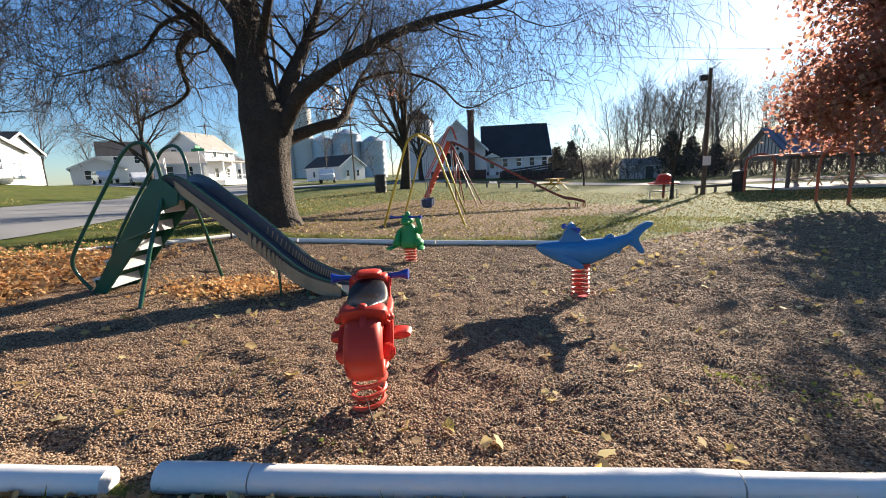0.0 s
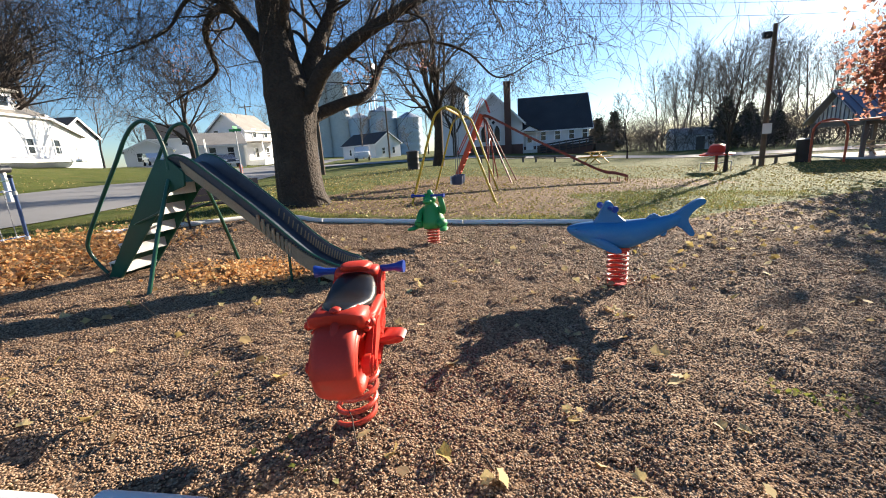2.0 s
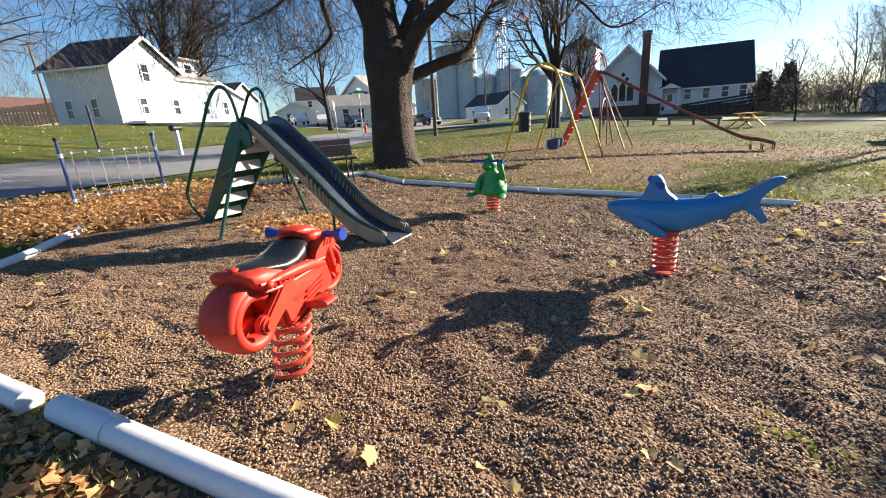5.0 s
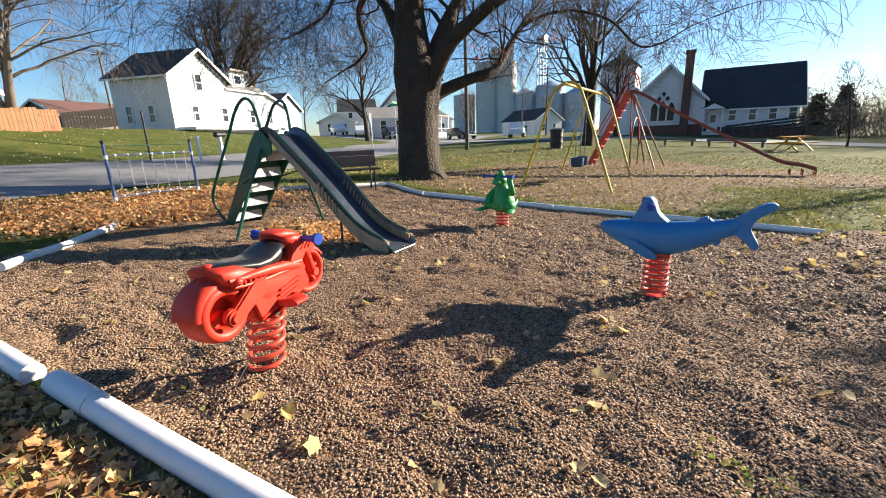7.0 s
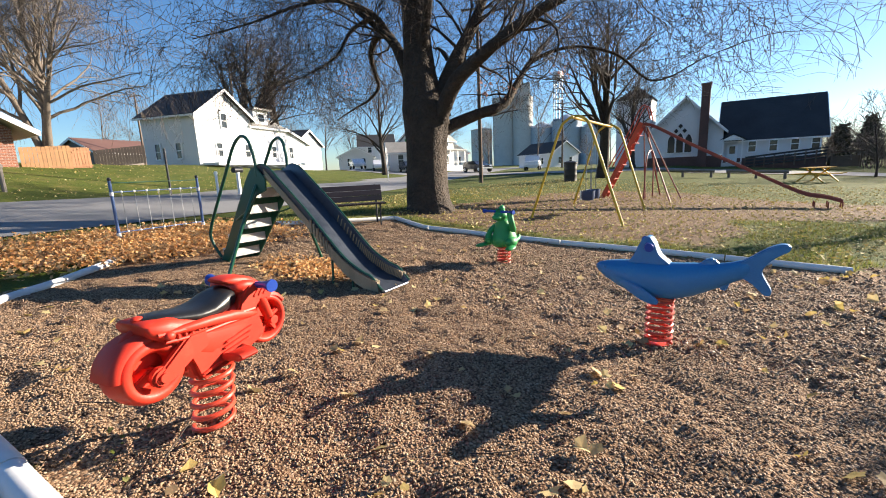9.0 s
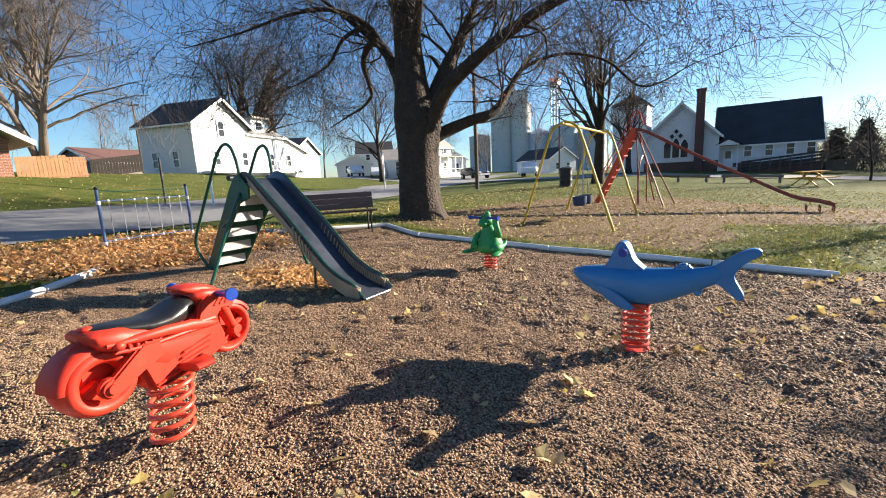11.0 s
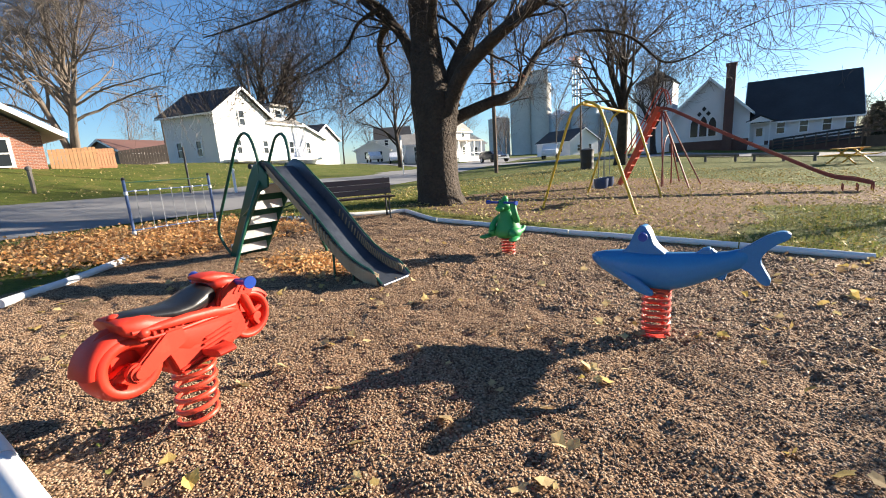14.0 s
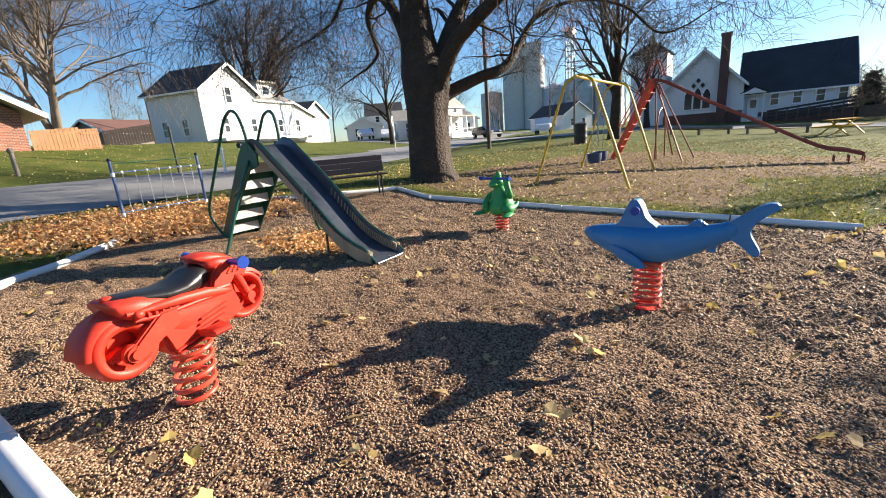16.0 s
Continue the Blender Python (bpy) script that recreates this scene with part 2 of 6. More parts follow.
    l.new(v.outputs["Distance"], bp.inputs["Height"])
    bp2 = n.new("ShaderNodeBump")
    bp2.inputs["Strength"].default_value, bp2.inputs["Distance"].default_value = 0.7, 0.02
    l.new(noise_tex(40, 5).outputs["Fac"], bp2.inputs["Height"])
    l.new(bp.outputs[0], bp2.inputs["Normal"])
    l.new(bp2.outputs[0], b.inputs["Normal"])
    return m


GROUND = ground_mat()


def brick_mat():
    m = bpy.data.materials.new("red_brown_brickwork")
    m.use_nodes = True
    n, l = m.node_tree.nodes, m.node_tree.links
    b = n["Principled BSDF"]
    b.inputs["Roughness"].default_value = 0.9
    co, mp, t = n.new("ShaderNodeTexCoord"), n.new("ShaderNodeMapping"), n.new("ShaderNodeTexBrick")
    mp.inputs["Rotation"].default_value = (radians(90), 0, 0)
    t.inputs["Scale"].default_value = 1.0
    t.inputs["Brick Width"].default_value, t.inputs["Row Height"].default_value, t.inputs["Mortar Size"].default_value = 0.21, 0.075, 0.008
    t.inputs["Color1"].default_value, t.inputs["Color2"].default_value, t.inputs["Mortar"].default_value = (0.3, 0.11, 0.06, 1), (0.17, 0.065, 0.045, 1), (0.36, 0.3, 0.26, 1)
    l.new(co.outputs["Object"], mp.inputs["Vector"])
    l.new(mp.outputs[0], t.inputs["Vector"])
    l.new(t.outputs["Color"], b.inputs["Base Color"])
    bp = n.new("ShaderNodeBump")
    bp.invert = True
    bp.inputs["Distance"].default_value = 0.01
    l.new(t.outputs["Fac"], bp.inputs["Height"])
    l.new(bp.outputs[0], b.inputs["Normal"])
    return m


BRICKWORK = brick_mat()


# ---- building helpers ----
class Build:
    """Collects points and faces of one mesh."""

    def __init__(self):
        self.v, self.f = [], []

    def add(self, vs, fs):
        o = len(self.v)
        self.v.extend([tuple(p) for p in vs])
        self.f.extend([tuple(i + o for i in f) for f in fs])
        return self

    def box(self, c, s, rot=None):
        m = Matrix.Translation(c) @ (rot.to_4x4() if rot else Matrix.Identity(4))
        h = [k / 2 for k in s]
        vs = [m @ Vector((x * h[0], y * h[1], z * h[2])) for x in (-1, 1) for y in (-1, 1) for z in (-1, 1)]
        return self.add(vs, [(0, 1, 3, 2), (4, 6, 7, 5), (0, 4, 5, 1), (2, 3, 7, 6), (0, 2, 6, 4), (1, 5, 7, 3)])

    def beam(self, a, b, w, h):
        """A bar from a to b, w wide across and h high."""
        a, b = Vector(a), Vector(b)
        d = (b - a).normalized()
        up = Vector((0, 0, 1)) if abs(d.z) < 0.95 else Vector((0, 1, 0))
        y = up.cross(d).normalized()
        z = d.cross(y)
        rot = Matrix((d, y, z)).transposed()
        return self.box((a + b) / 2, ((b - a).length, w, h), rot)

    def tube(self, pts, r, sides=10, closed=False):
        pts = [Vector(p) for p in pts]
        k = len(pts)
        rs = r if isinstance(r, (list, tuple)) else [r] * k
        vs, fs = [], []
        n = None
        for i, p in enumerate(pts):
            if closed:
                d = pts[(i + 1) % k] - pts[i - 1]
            else:
                d = pts[min(i + 1, k - 1)] - pts[max(i - 1, 0)]
            d.normalize()
            if n is None:
                n = d.orthogonal().normalized()
            n = (n - d * n.dot(d)).normalized()
            b = d.cross(n)
            for j in range(sides):
                a = 2 * math.pi * j / sides
                vs.append(p + (n * math.cos(a) + b * math.sin(a)) * rs[i])
        for i in range(k if closed else k - 1):
            for j in range(sides):
                q = (i + 1) % k
                fs.append((i * sides + j, i * sides + (j + 1) % sides, q * sides + (j + 1) % sides, q * sides + j))
        if not closed:
            fs.append(tuple(range(sides))[::-1])
            fs.append(tuple((k - 1) * sides + j for j in range(sides)))
        return self.add(vs, fs)

    def loft(self, rings, cap=True):
        s = len(rings[0])
        vs = [p for r in rings for p in r]
        fs = [(i * s + j, i * s + (j + 1) % s, (i + 1) * s + (j + 1) % s, (i + 1) * s + j) for i in range(len(rings) - 1) for j in range(s)]
        if cap:
            fs.append(tuple(range(s))[::-1])
            fs.append(tuple((len(rings) - 1) * s + j for j in range(s)))
        return self.add(vs, fs)

    def ellipsoids(self, sections, n=16, power=2.0):
        """Rings of (centre, half width along y, half height along z): a body along x."""
        rings = []
        for c, w, h in sections:
            ring = []
            for j in range(n):
                a = 2 * math.pi * j / n
                ca, sa = math.cos(a), math.sin(a)
                ring.append(Vector(c) + Vector((0, w * math.copysign(abs(ca) ** (2 / power), ca), h * math.copysign(abs(sa) ** (2 / power), sa))))
            rings.append(ring)
        return self.loft(rings)

    def prism(self, poly, a, b):
        """A flat outline of points (x, z), from y = a to y = b."""
        k = len(poly)
        vs = [(x, a, z) for x, z in poly] + [(x, b, z) for x, z in poly]
        fs = [tuple(range(k)), tuple(range(2 * k - 1, k - 1, -1))] + [(j, k + j, k + (j + 1) % k, (j + 1) % k) for j in range(k)]
        return self.add(vs, fs)

    def disc(self, c, axis, r, h, n=20):
        c, axis = Vector(c), Vector(axis).normalized()
        return self.tube([c - axis * h / 2, c + axis * h / 2], r, n)

    def ball(self, c, r, seg=10, ring=7, scale=(1, 1, 1)):
        vs, fs = [], []
        for i in range(ring + 1):
            t = math.pi * i / ring
            for j in range(seg):
                a = 2 * math.pi * j / seg
                vs.append((c[0] + r * scale[0] * math.sin(t) * math.cos(a), c[1] + r * scale[1] * math.sin(t) * math.sin(a), c[2] + r * scale[2] * math.cos(t)))
        for i in range(ring):
            for j in range(seg):
                fs.append((i * seg + j, (i + 1) * seg + j, (i + 1) * seg + (j + 1) % seg, i * seg + (j + 1) % seg))
        return self.add(vs, fs)

    def mesh(self, name, smooth=True, bevel=0.0, angle=40, m=None):
        me = bpy.data.meshes.new(name)
        me.from_pydata(self.v, [], self.f)
        bm = bmesh.new()
        bm.from_mesh(me)
        bmesh.ops.remove_doubles(bm, verts=bm.verts, dist=1e-5)
        bmesh.ops.recalc_face_normals(bm, faces=bm.faces)
        if bevel:
            es = [e for e in bm.edges if len(e.link_faces) == 2 and e.calc_face_angle() > 0.5]
            bmesh.ops.bevel(bm, geom=es, offset=bevel, segments=2, affect='EDGES', clamp_overlap=True)
        for f in bm.faces:
            f.smooth = smooth
        if smooth:
            for e in bm.edges:
                if len(e.link_faces) == 2 and e.calc_face_angle() > radians(angle):
                    e.smooth = False
        bm.to_mesh(me)
        bm.free()
        if m:
            me.materials.append(m)
        return me


def part(name, b, m, parent, label="", bevel=0.0, smooth=True, angle=40):
    ob = new(name, b.mesh(name, smooth, bevel, angle, m))
    ob.parent = parent
    if label:
        tagged(ob, label)
    return ob


def thing(name, label, category, m=None, group="", kind=""):
    ob = new(name)
    ob.empty_display_size = 0.1
    if m:
        ob.matrix_world = m
    return tagged(ob, label, category, group, kind)


def raw(name, verts, faces, m, smooth=False):
    me = bpy.data.meshes.new(name)
    me.from_pydata(verts, [], faces)
    me.materials.append(m)
    if smooth:
        me.shade_smooth()
    return new(name, me)


# ---- ground ----
RX, RY = -8.94, 2.0          # a point of the road's near edge
RD = (-0.40, 0.9165)         # the way that the road runs
RN = (-0.9165, -0.40)        # across it, away from the playground
ROADW = 7.6


def smooth01(x):
    x = max(0.0, min(1.0, x))
    return x * x * (3 - 2 * x)


def along(x, y):
    dx, dy = x - RX, y - RY
    return dx * RD[0] + dy * RD[1], dx * RN[0] + dy * RN[1]


def Z(x, y):
    zx = -0.035 * min(x, 9.0) if x > -5 else 0.175 + 0.09 * min(-5 - x, 3.0)
    z = zx - 0.025 * max(-3, min(y, 8.5)) + 0.0625
    v, u = along(x, y)
    f = 1 - 0.45 * smooth01((v - 18) / 30)
    z += f * (0.055 * max(0, min(u, 8)) + 0.17 * max(0, min(u - 8, 11)))
    z += 0.016 * max(0, min(y - 20, 40)) * max(0, min((12 - x) / 15, 1))
    return z


def inside(x, y, poly):
    c = False
    for (x1, y1), (x2, y2) in zip(poly, poly[1:] + poly[:1]):
        if (y1 > y) != (y2 > y) and x < (x2 - x1) * (y - y1) / (y2 - y1) + x1:
            c = not c
    return c


def edge_distance(x, y, poly):
    best = 1e9
    for (x1, y1), (x2, y2) in zip(poly, poly[1:] + poly[:1]):
        dx, dy = x2 - x1, y2 - y1
        t = max(0, min(1, ((x - x1) * dx + (y - y1) * dy) / (dx * dx + dy * dy)))
        best = min(best, math.hypot(x - x1 - t * dx, y - y1 - t * dy))
    return best


PIT = [(-4.5, 1.1), (-1.5, 1.58), (1.9, 2.15), (6.5, 2.95), (14, 5), (15, 16.2), (9.5, 16), (5.5, 12.6), (2.3, 9.5), (2.13, 9.04), (0.77, 9.0), (-1.67, 8.7), (-4.73, 8.59), (-6.23, 8.96), (-7.3, 5.9), (-6.3, 3.4), (-5.7, 3.07)]
DIRT = [(-7.2, 9.7), (-3.0, 9.4), (0.4, 9.9), (0.9, 11.8), (0.2, 13.6), (3.4, 15.6), (6.2, 17.6), (5.0, 19.4), (2.0, 19.7), (0.0, 20.2), (-1.5, 21.5), (-5.5, 21.5), (-6.6, 17)]


def bumps(x, y):
    """The trodden, uneven pebbles."""
    a = noise.fractal((x * 2.2, y * 2.2, 3.1), 0.7, 2.1, 5) * 0.026
    b = -max(0.0, noise.noise((x * 2.9 + 0.6 * noise.noise((x, y, 1)), y * 3.7, 9.0)) - 0.3) * 0.085 - max(0.0, noise.noise((x * 5.6, y * 7.4, 5.0)) - 0.2) * 0.06
    return a + b


def surface(x, y):
    z = Z(x, y)
    if inside(x, y, PIT):
        z += bumps(x, y) * smooth01(edge_distance(x, y, PIT) / 0.3)
    return z


def lines(knots):
    out = []
    for (a, s), (b, _) in zip(knots, knots[1:]):
        k = max(1, round((b - a) / s))
        out += [a + (b - a) * i / k for i in range(k)]
    return out + [knots[-1][0]]


def make_ground():
    xs = lines([(-3000, 700), (-200, 40), (-60, 4), (-24, 0.8), (-12, 0.25), (-7.6, 0.06), (5, 0.12), (9, 0.4), (20, 2), (60, 20), (200, 700), (3000, 1)])
    ys = lines([(-3000, 700), (-200, 40), (-30, 4), (-4, 0.4), (0.6, 0.06), (7, 0.1), (10, 0.22), (24, 0.9), (60, 5), (120, 30), (300, 700), (4000, 1)])
    verts, gravel, dirt = [], [], []
    for y in ys:
        for x in xs:
            verts.append((x, y, surface(x, y) if abs(x) < 80 and -30 < y < 120 else Z(max(-80, min(80, x)), max(-30, min(120, y)))))
            g = d = 0.0
            if -9 < x < 16 and 0 < y < 18:
                k = edge_distance(x, y, PIT)
                g = 0.5 + (k if inside(x, y, PIT) else -k) * 1.5
            if -9 < x < 8 and 8 < y < 24:
                k = edge_distance(x, y, DIRT)
                d = 0.5 + (k if inside(x, y, DIRT) else -k) * 0.5
            if y < 1.8 + x * 0.165 and -6 < x < 8 and y > -6:
                d = 0.62
            gravel.append(max(0.0, min(1.0, g)))
            dirt.append(max(0.0, min(0.85, d)))
    w = len(xs)
    faces = [(j * w + i, j * w + i + 1, (j + 1) * w + i + 1, (j + 1) * w + i) for j in range(len(ys) - 1) for i in range(w - 1)]
    ob = raw("ground", verts, faces, GROUND, True)
    for key, vals in (("gravel", gravel), ("dirt", dirt)):
        at = ob.data.attributes.new(key, 'FLOAT', 'POINT')
        at.data.foreach_set("value", vals)
    tagged(ob, "brown pea gravel pit among patchy green autumn grass", "ground", kind="structure")


make_ground()


def strip(name, pts, width, lift, m, label, category, step=1.0):
    """A flat band over the ground along pts."""
    vs, fs = [], []
    path = []
    for (a, b) in zip(pts, pts[1:]):
        a, b = Vector(a), Vector(b)
        k = max(1, int((b - a).length / step))
        path += [a.lerp(b, i / k) for i in range(k)]
    path.append(Vector(pts[-1]))
    for i, p in enumerate(path):
        d = (path[min(i + 1, len(path) - 1)] - path[max(0, i - 1)]).normalized()
        n = Vector((-d.y, d.x))
        for k in range(9):
            q = p + n * width * (k / 8 - 0.5)
            vs.append((q.x, q.y, Z(q.x, q.y) + lift))
    for i in range(len(path) - 1):
        for k in range(8):
            o = i * 9 + k
            fs.append((o, o + 9, o + 10, o + 1))
    ob = raw(name, vs, fs, m, True)
    tagged(ob, label, category, kind="structure")
    return ob


def road_point(v, u):
    return (RX + RD[0] * v + RN[0] * u, RY + RD[1] * v + RN[1] * u)


strip("road", [road_point(-60, ROADW / 2), road_point(45, ROADW / 2), road_point(220, ROADW / 2)], ROADW, 0.03, ASPHALT, "worn grey asphalt village road beside the park", "road")
strip("cross_road", [(-60, 36), (-20, 40.5), (60, 43)], 5.5, 0.05, ASPHALT, "grey asphalt side road in front of the church", "road")


# ---- white border round the gravel ----
def border(a, b, r=0.075, sunk=0.25, name="border_pipe"):
    """A half-buried white pipe from a to b."""
    n = max(2, int(math.dist(a, b) / 0.12))
    pts, rs = [], []
    for i in range(n + 1):
        x, y = a[0] + (b[0] - a[0]) * i / n, a[1] + (b[1] - a[1]) * i / n
        w = noise.noise((x * 1.3, y * 1.3, 2.0)) * 0.006
        pts.append((x + w, y + w, Z(x, y) + r * (1 - sunk * 2) + 0.01 + w))
        rs.append(r * (1 + 0.03 * noise.noise((x * 4, y * 4, 7))))
    ob = new(name, Build().tube(pts, rs, 18).mesh(name, True, 0, 50, WHITEPIPE))
    return tagged(ob, "scuffed white painted border pipe half sunk in gravel", "border", "white borders round the gravel pit")


def on_near(x):
    return (x, 1.83 + x * 0.165)


border((-4.3, 1.1), (-1.6, 1.54), 0.06)
border(on_near(-1.40), on_near(-1.0), 0.066)
border(on_near(-0.995), on_near(1.02), 0.063)
border(on_near(1.03), on_near(3.4), 0.061)
border(on_near(3.41), (6.6, 2.92), 0.061)
border((-4.4, 1.76), (-5.05, 2.43), 0.047)
border((-5.07, 2.45), (-5.7, 3.09), 0.047)
border((-7.32, 5.9), (-6.97, 6.83), 0.05)
border((-6.965, 6.85), (-6.25, 8.94), 0.05)
border((-6.22, 8.96), (-4.75, 8.6), 0.05)
border((-4.72, 8.59), (-1.69, 8.7), 0.05)
border((-1.67, 8.702), (0.76, 9.0), 0.05)
border((0.78, 9.002), (2.14, 9.05), 0.05)


# ---- spring riders ----
def spring(parent, h, r=0.095, turns=6.5, wire=0.0125, z0=0.0, m=None, lean=(0.0, 0.0)):
    pts = []
    k = int(turns * 22)
    for i in range(k + 1):
        t = i / k
        a = 2 * math.pi * turns * t
        z = z0 + h * t
        if t < 0.06:
            z = z0 + h * t * 0.4
        pts.append((r * math.cos(a) + lean[0] * t, r * math.sin(a) + lean[1] * t, z))
    part("spring", Build().tube(pts, wire, 8), m or SPRING, parent, "red painted coil spring")
    part("base_plate", Build().disc((0, 0, z0 - 0.02), (0, 0, 1), r * 1.05, 0.04), m or SPRING, parent)


def smooth_curve(pts, k=4):
    """Points of a rounded line through pts."""
    pts = [Vector(p) for p in pts]
    out = []
    for i in range(len(pts) - 1):
        p0, p1, p2, p3 = pts[max(0, i - 1)], pts[i], pts[i + 1], pts[min(len(pts) - 1, i + 2)]
        for j in range(k):
            t = j / k
            out.append(0.5 * ((2 * p1) + (p2 - p0) * t + (2 * p0 - 5 * p1 + 4 * p2 - p3) * t * t + (3 * p1 - p0 - 3 * p2 + p3) * t ** 3))
    out.append(pts[-1])
    return out


def arc2(cx, cz, r, a0, a1, k=10):
    return [(cx + r * math.cos(radians(a0 + (a1 - a0) * i / k)), cz + r * math.sin(radians(a0 + (a1 - a0) * i / k))) for i in range(k + 1)]


def wheel_ring(cx, cz, r, w, tyre):
    """A moulded tyre with a rounded tread, axis along y."""
    rings = []
    prof = [(r - tyre, -w * 0.3), (r - tyre * 0.75, -w * 0.46), (r - tyre * 0.45, -w * 0.5), (r - tyre * 0.2, -w * 0.43), (r - tyre * 0.06, -w * 0.27), (r, 0.0), (r - tyre * 0.06, w * 0.27), (r - tyre * 0.2, w * 0.43), (r - tyre * 0.45, w * 0.5), (r - tyre * 0.75, w * 0.46), (r - tyre, w * 0.3)]
    n = 32
    vs = [(cx + q * math.cos(2 * math.pi * i / n), y, cz + q * math.sin(2 * math.pi * i / n)) for i in range(n) for q, y in prof]
    k = len(prof)
    fs = [(i * k + j, i * k + (j + 1) % k, ((i + 1) % n) * k + (j + 1) % k, ((i + 1) % n) * k + j) for i in range(n) for j in range(k)]
    return vs, fs


def motorcycle():
    x, y = -0.765, 2.41
    t = thing("motorcycle_spring_rider", "red plastic motorcycle spring rider with a black seat on gravel", "spring rider", pose(x, y, Z(x, y) - 0.01, 0, 0, 106.5), "spring riders in the gravel pit")
    spring(t, 0.37, 0.095, 5.5, 0.0135, lean=(0.005, -0.05))
    # moulded body: hull sections from tail to nose
    body = Build()
    body.ellipsoids([((-0.368, 0, 0.7), 0.092, 0.022), ((-0.35, 0, 0.69), 0.106, 0.042), ((-0.25, 0, 0.655), 0.108, 0.075), ((-0.15, 0, 0.585), 0.105, 0.125), ((-0.05, 0, 0.53), 0.1, 0.15), ((0.07, 0, 0.515), 0.1, 0.155), ((0.16, 0, 0.55), 0.098, 0.15), ((0.24, 0, 0.62), 0.085, 0.13), ((0.3, 0, 0.67), 0.06, 0.09)], 20, 3.2)
    part("body", body, RED, t, angle=60)
    low = Build().ellipsoids([((-0.2, 0, 0.44), 0.04, 0.03), ((-0.12, 0, 0.42), 0.085, 0.06), ((0.05, 0, 0.4), 0.095, 0.065), ((0.2, 0, 0.43), 0.08, 0.055), ((0.27, 0, 0.46), 0.04, 0.03)], 16, 3)
    part("belly_pan", low, RED, t, angle=60)
    for side in (-1, 1):
        s = Build()
        for i in range(3):
            s.beam((-0.02 + i * 0.014, side * 0.1, 0.44 + i * 0.028), (0.16 + i * 0.012, side * 0.1, 0.47 + i * 0.03), 0.025, 0.013)
        part("exhaust_fins", s, RED, t, bevel=0.003)
        rib = Build().tube(smooth_curve([(-0.33, side * 0.104, 0.665), (-0.2, side * 0.115, 0.655), (-0.05, side * 0.108, 0.655), (0.1, side * 0.106, 0.63), (0.22, side * 0.1, 0.62)]), 0.012, 8)
        rib.tube(smooth_curve([(-0.3, side * 0.1, 0.62), (-0.15, side * 0.112, 0.605), (0.05, side * 0.108, 0.6), (0.2, side * 0.095, 0.585)]), 0.01, 8)
        part("side_rib", rib, RED, t)
        for i in range(5):
            part("vent_tooth", Build().box((-0.24 + i * 0.035, side * 0.112, 0.632), (0.014, 0.012, 0.028)), RED, t, bevel=0.003)
        arm = Build().prism([(-0.385, 0.475), (-0.37, 0.435), (-0.31, 0.43), (-0.2, 0.49), (-0.1, 0.53), (-0.1, 0.62), (-0.19, 0.625)], side * 0.104 - 0.02, side * 0.104 + 0.02)
        arm.disc((-0.34, side * 0.1, 0.47), (0, 1, 0), 0.05, 0.042, 24)
        part("swing_arm", arm, RED, t, bevel=0.01)
        part("axle_cap", Build().disc((-0.34, side * 0.12, 0.47), (0, 1, 0), 0.024, 0.024, 16), RED, t)
        fork = Build().tube([(0.365, side * 0.062, 0.5), (0.31, side * 0.075, 0.62), (0.26, side * 0.08, 0.72)], [0.026, 0.03, 0.03], 10)
        part("fork", fork, RED, t)
        part("axle_cap", Build().disc((0.365, side * 0.07, 0.5), (0, 1, 0), 0.028, 0.05, 14), RED, t)
        peg = Build().ellipsoids([((-0.02, side * 0.1, 0.425), 0.02, 0.02), ((0.0, side * 0.15, 0.425), 0.055, 0.026), ((0.09, side * 0.16, 0.43), 0.055, 0.026), ((0.11, side * 0.1, 0.43), 0.02, 0.02)], 12)
        part("foot_rest", peg, RED, t)
        bar = Build().tube([(0.265, side * 0.07, 0.745), (0.258, side * 0.13, 0.75), (0.25, side * 0.2, 0.755), (0.247, side * 0.225, 0.756), (0.245, side * 0.25, 0.757), (0.244, side * 0.256, 0.757)], [0.019, 0.019, 0.021, 0.03, 0.037, 0.036], 16)
        part("handlebar_grip", bar, DEEPBLUE, t, "blue flared plastic handgrip")
        cowl = Build().prism([(0.1, 0.6), (0.14, 0.72), (0.2, 0.77), (0.3, 0.755), (0.37, 0.69), (0.34, 0.64), (0.27, 0.655), (0.2, 0.58)], side * 0.088 - 0.02, side * 0.088 + 0.02)
        part("side_cowl", cowl, RED, t, bevel=0.012)
        for i in range(3):
            part("cowl_slot", Build().beam((0.22 + i * 0.035, side * 0.109, 0.69), (0.255 + i * 0.035, side * 0.109, 0.725), 0.01, 0.012), RED, t, bevel=0.002)
    rear = Build()
    rear.add(*wheel_ring(-0.345, 0.49, 0.162, 0.168, 0.078))
    rear.disc((-0.345, 0, 0.49), (0, 1, 0), 0.11, 0.02, 24)
    rw = part("rear_wheel", rear, RED, t, angle=75)
    for i in range(3):
        a = radians(90 + 120 * i)
        part("spoke", Build().beam((-0.345, 0, 0.49), (-0.345 + 0.11 * math.cos(a), 0, 0.49 + 0.11 * math.sin(a)), 0.11, 0.035), RED, rw, bevel=0.006)
    fender = Build()
    rings = []
    for q in range(13):
        a = radians(60 + 115 * q / 12)
        cx, cz = -0.345 + 0.17 * math.cos(a), 0.49 + 0.17 * math.sin(a)
        o, i2 = 0.018, -0.02
        rings.append([Vector((cx + e * math.cos(a), yy, cz + e * math.sin(a))) for e, yy in ((i2, -0.078), (0.0, -0.076), (o * 0.9, -0.05), (o * 0.7, 0.0), (o * 0.9, 0.05), (0.0, 0.076), (i2, 0.078), (i2, 0.0))])
    fender.loft(rings)
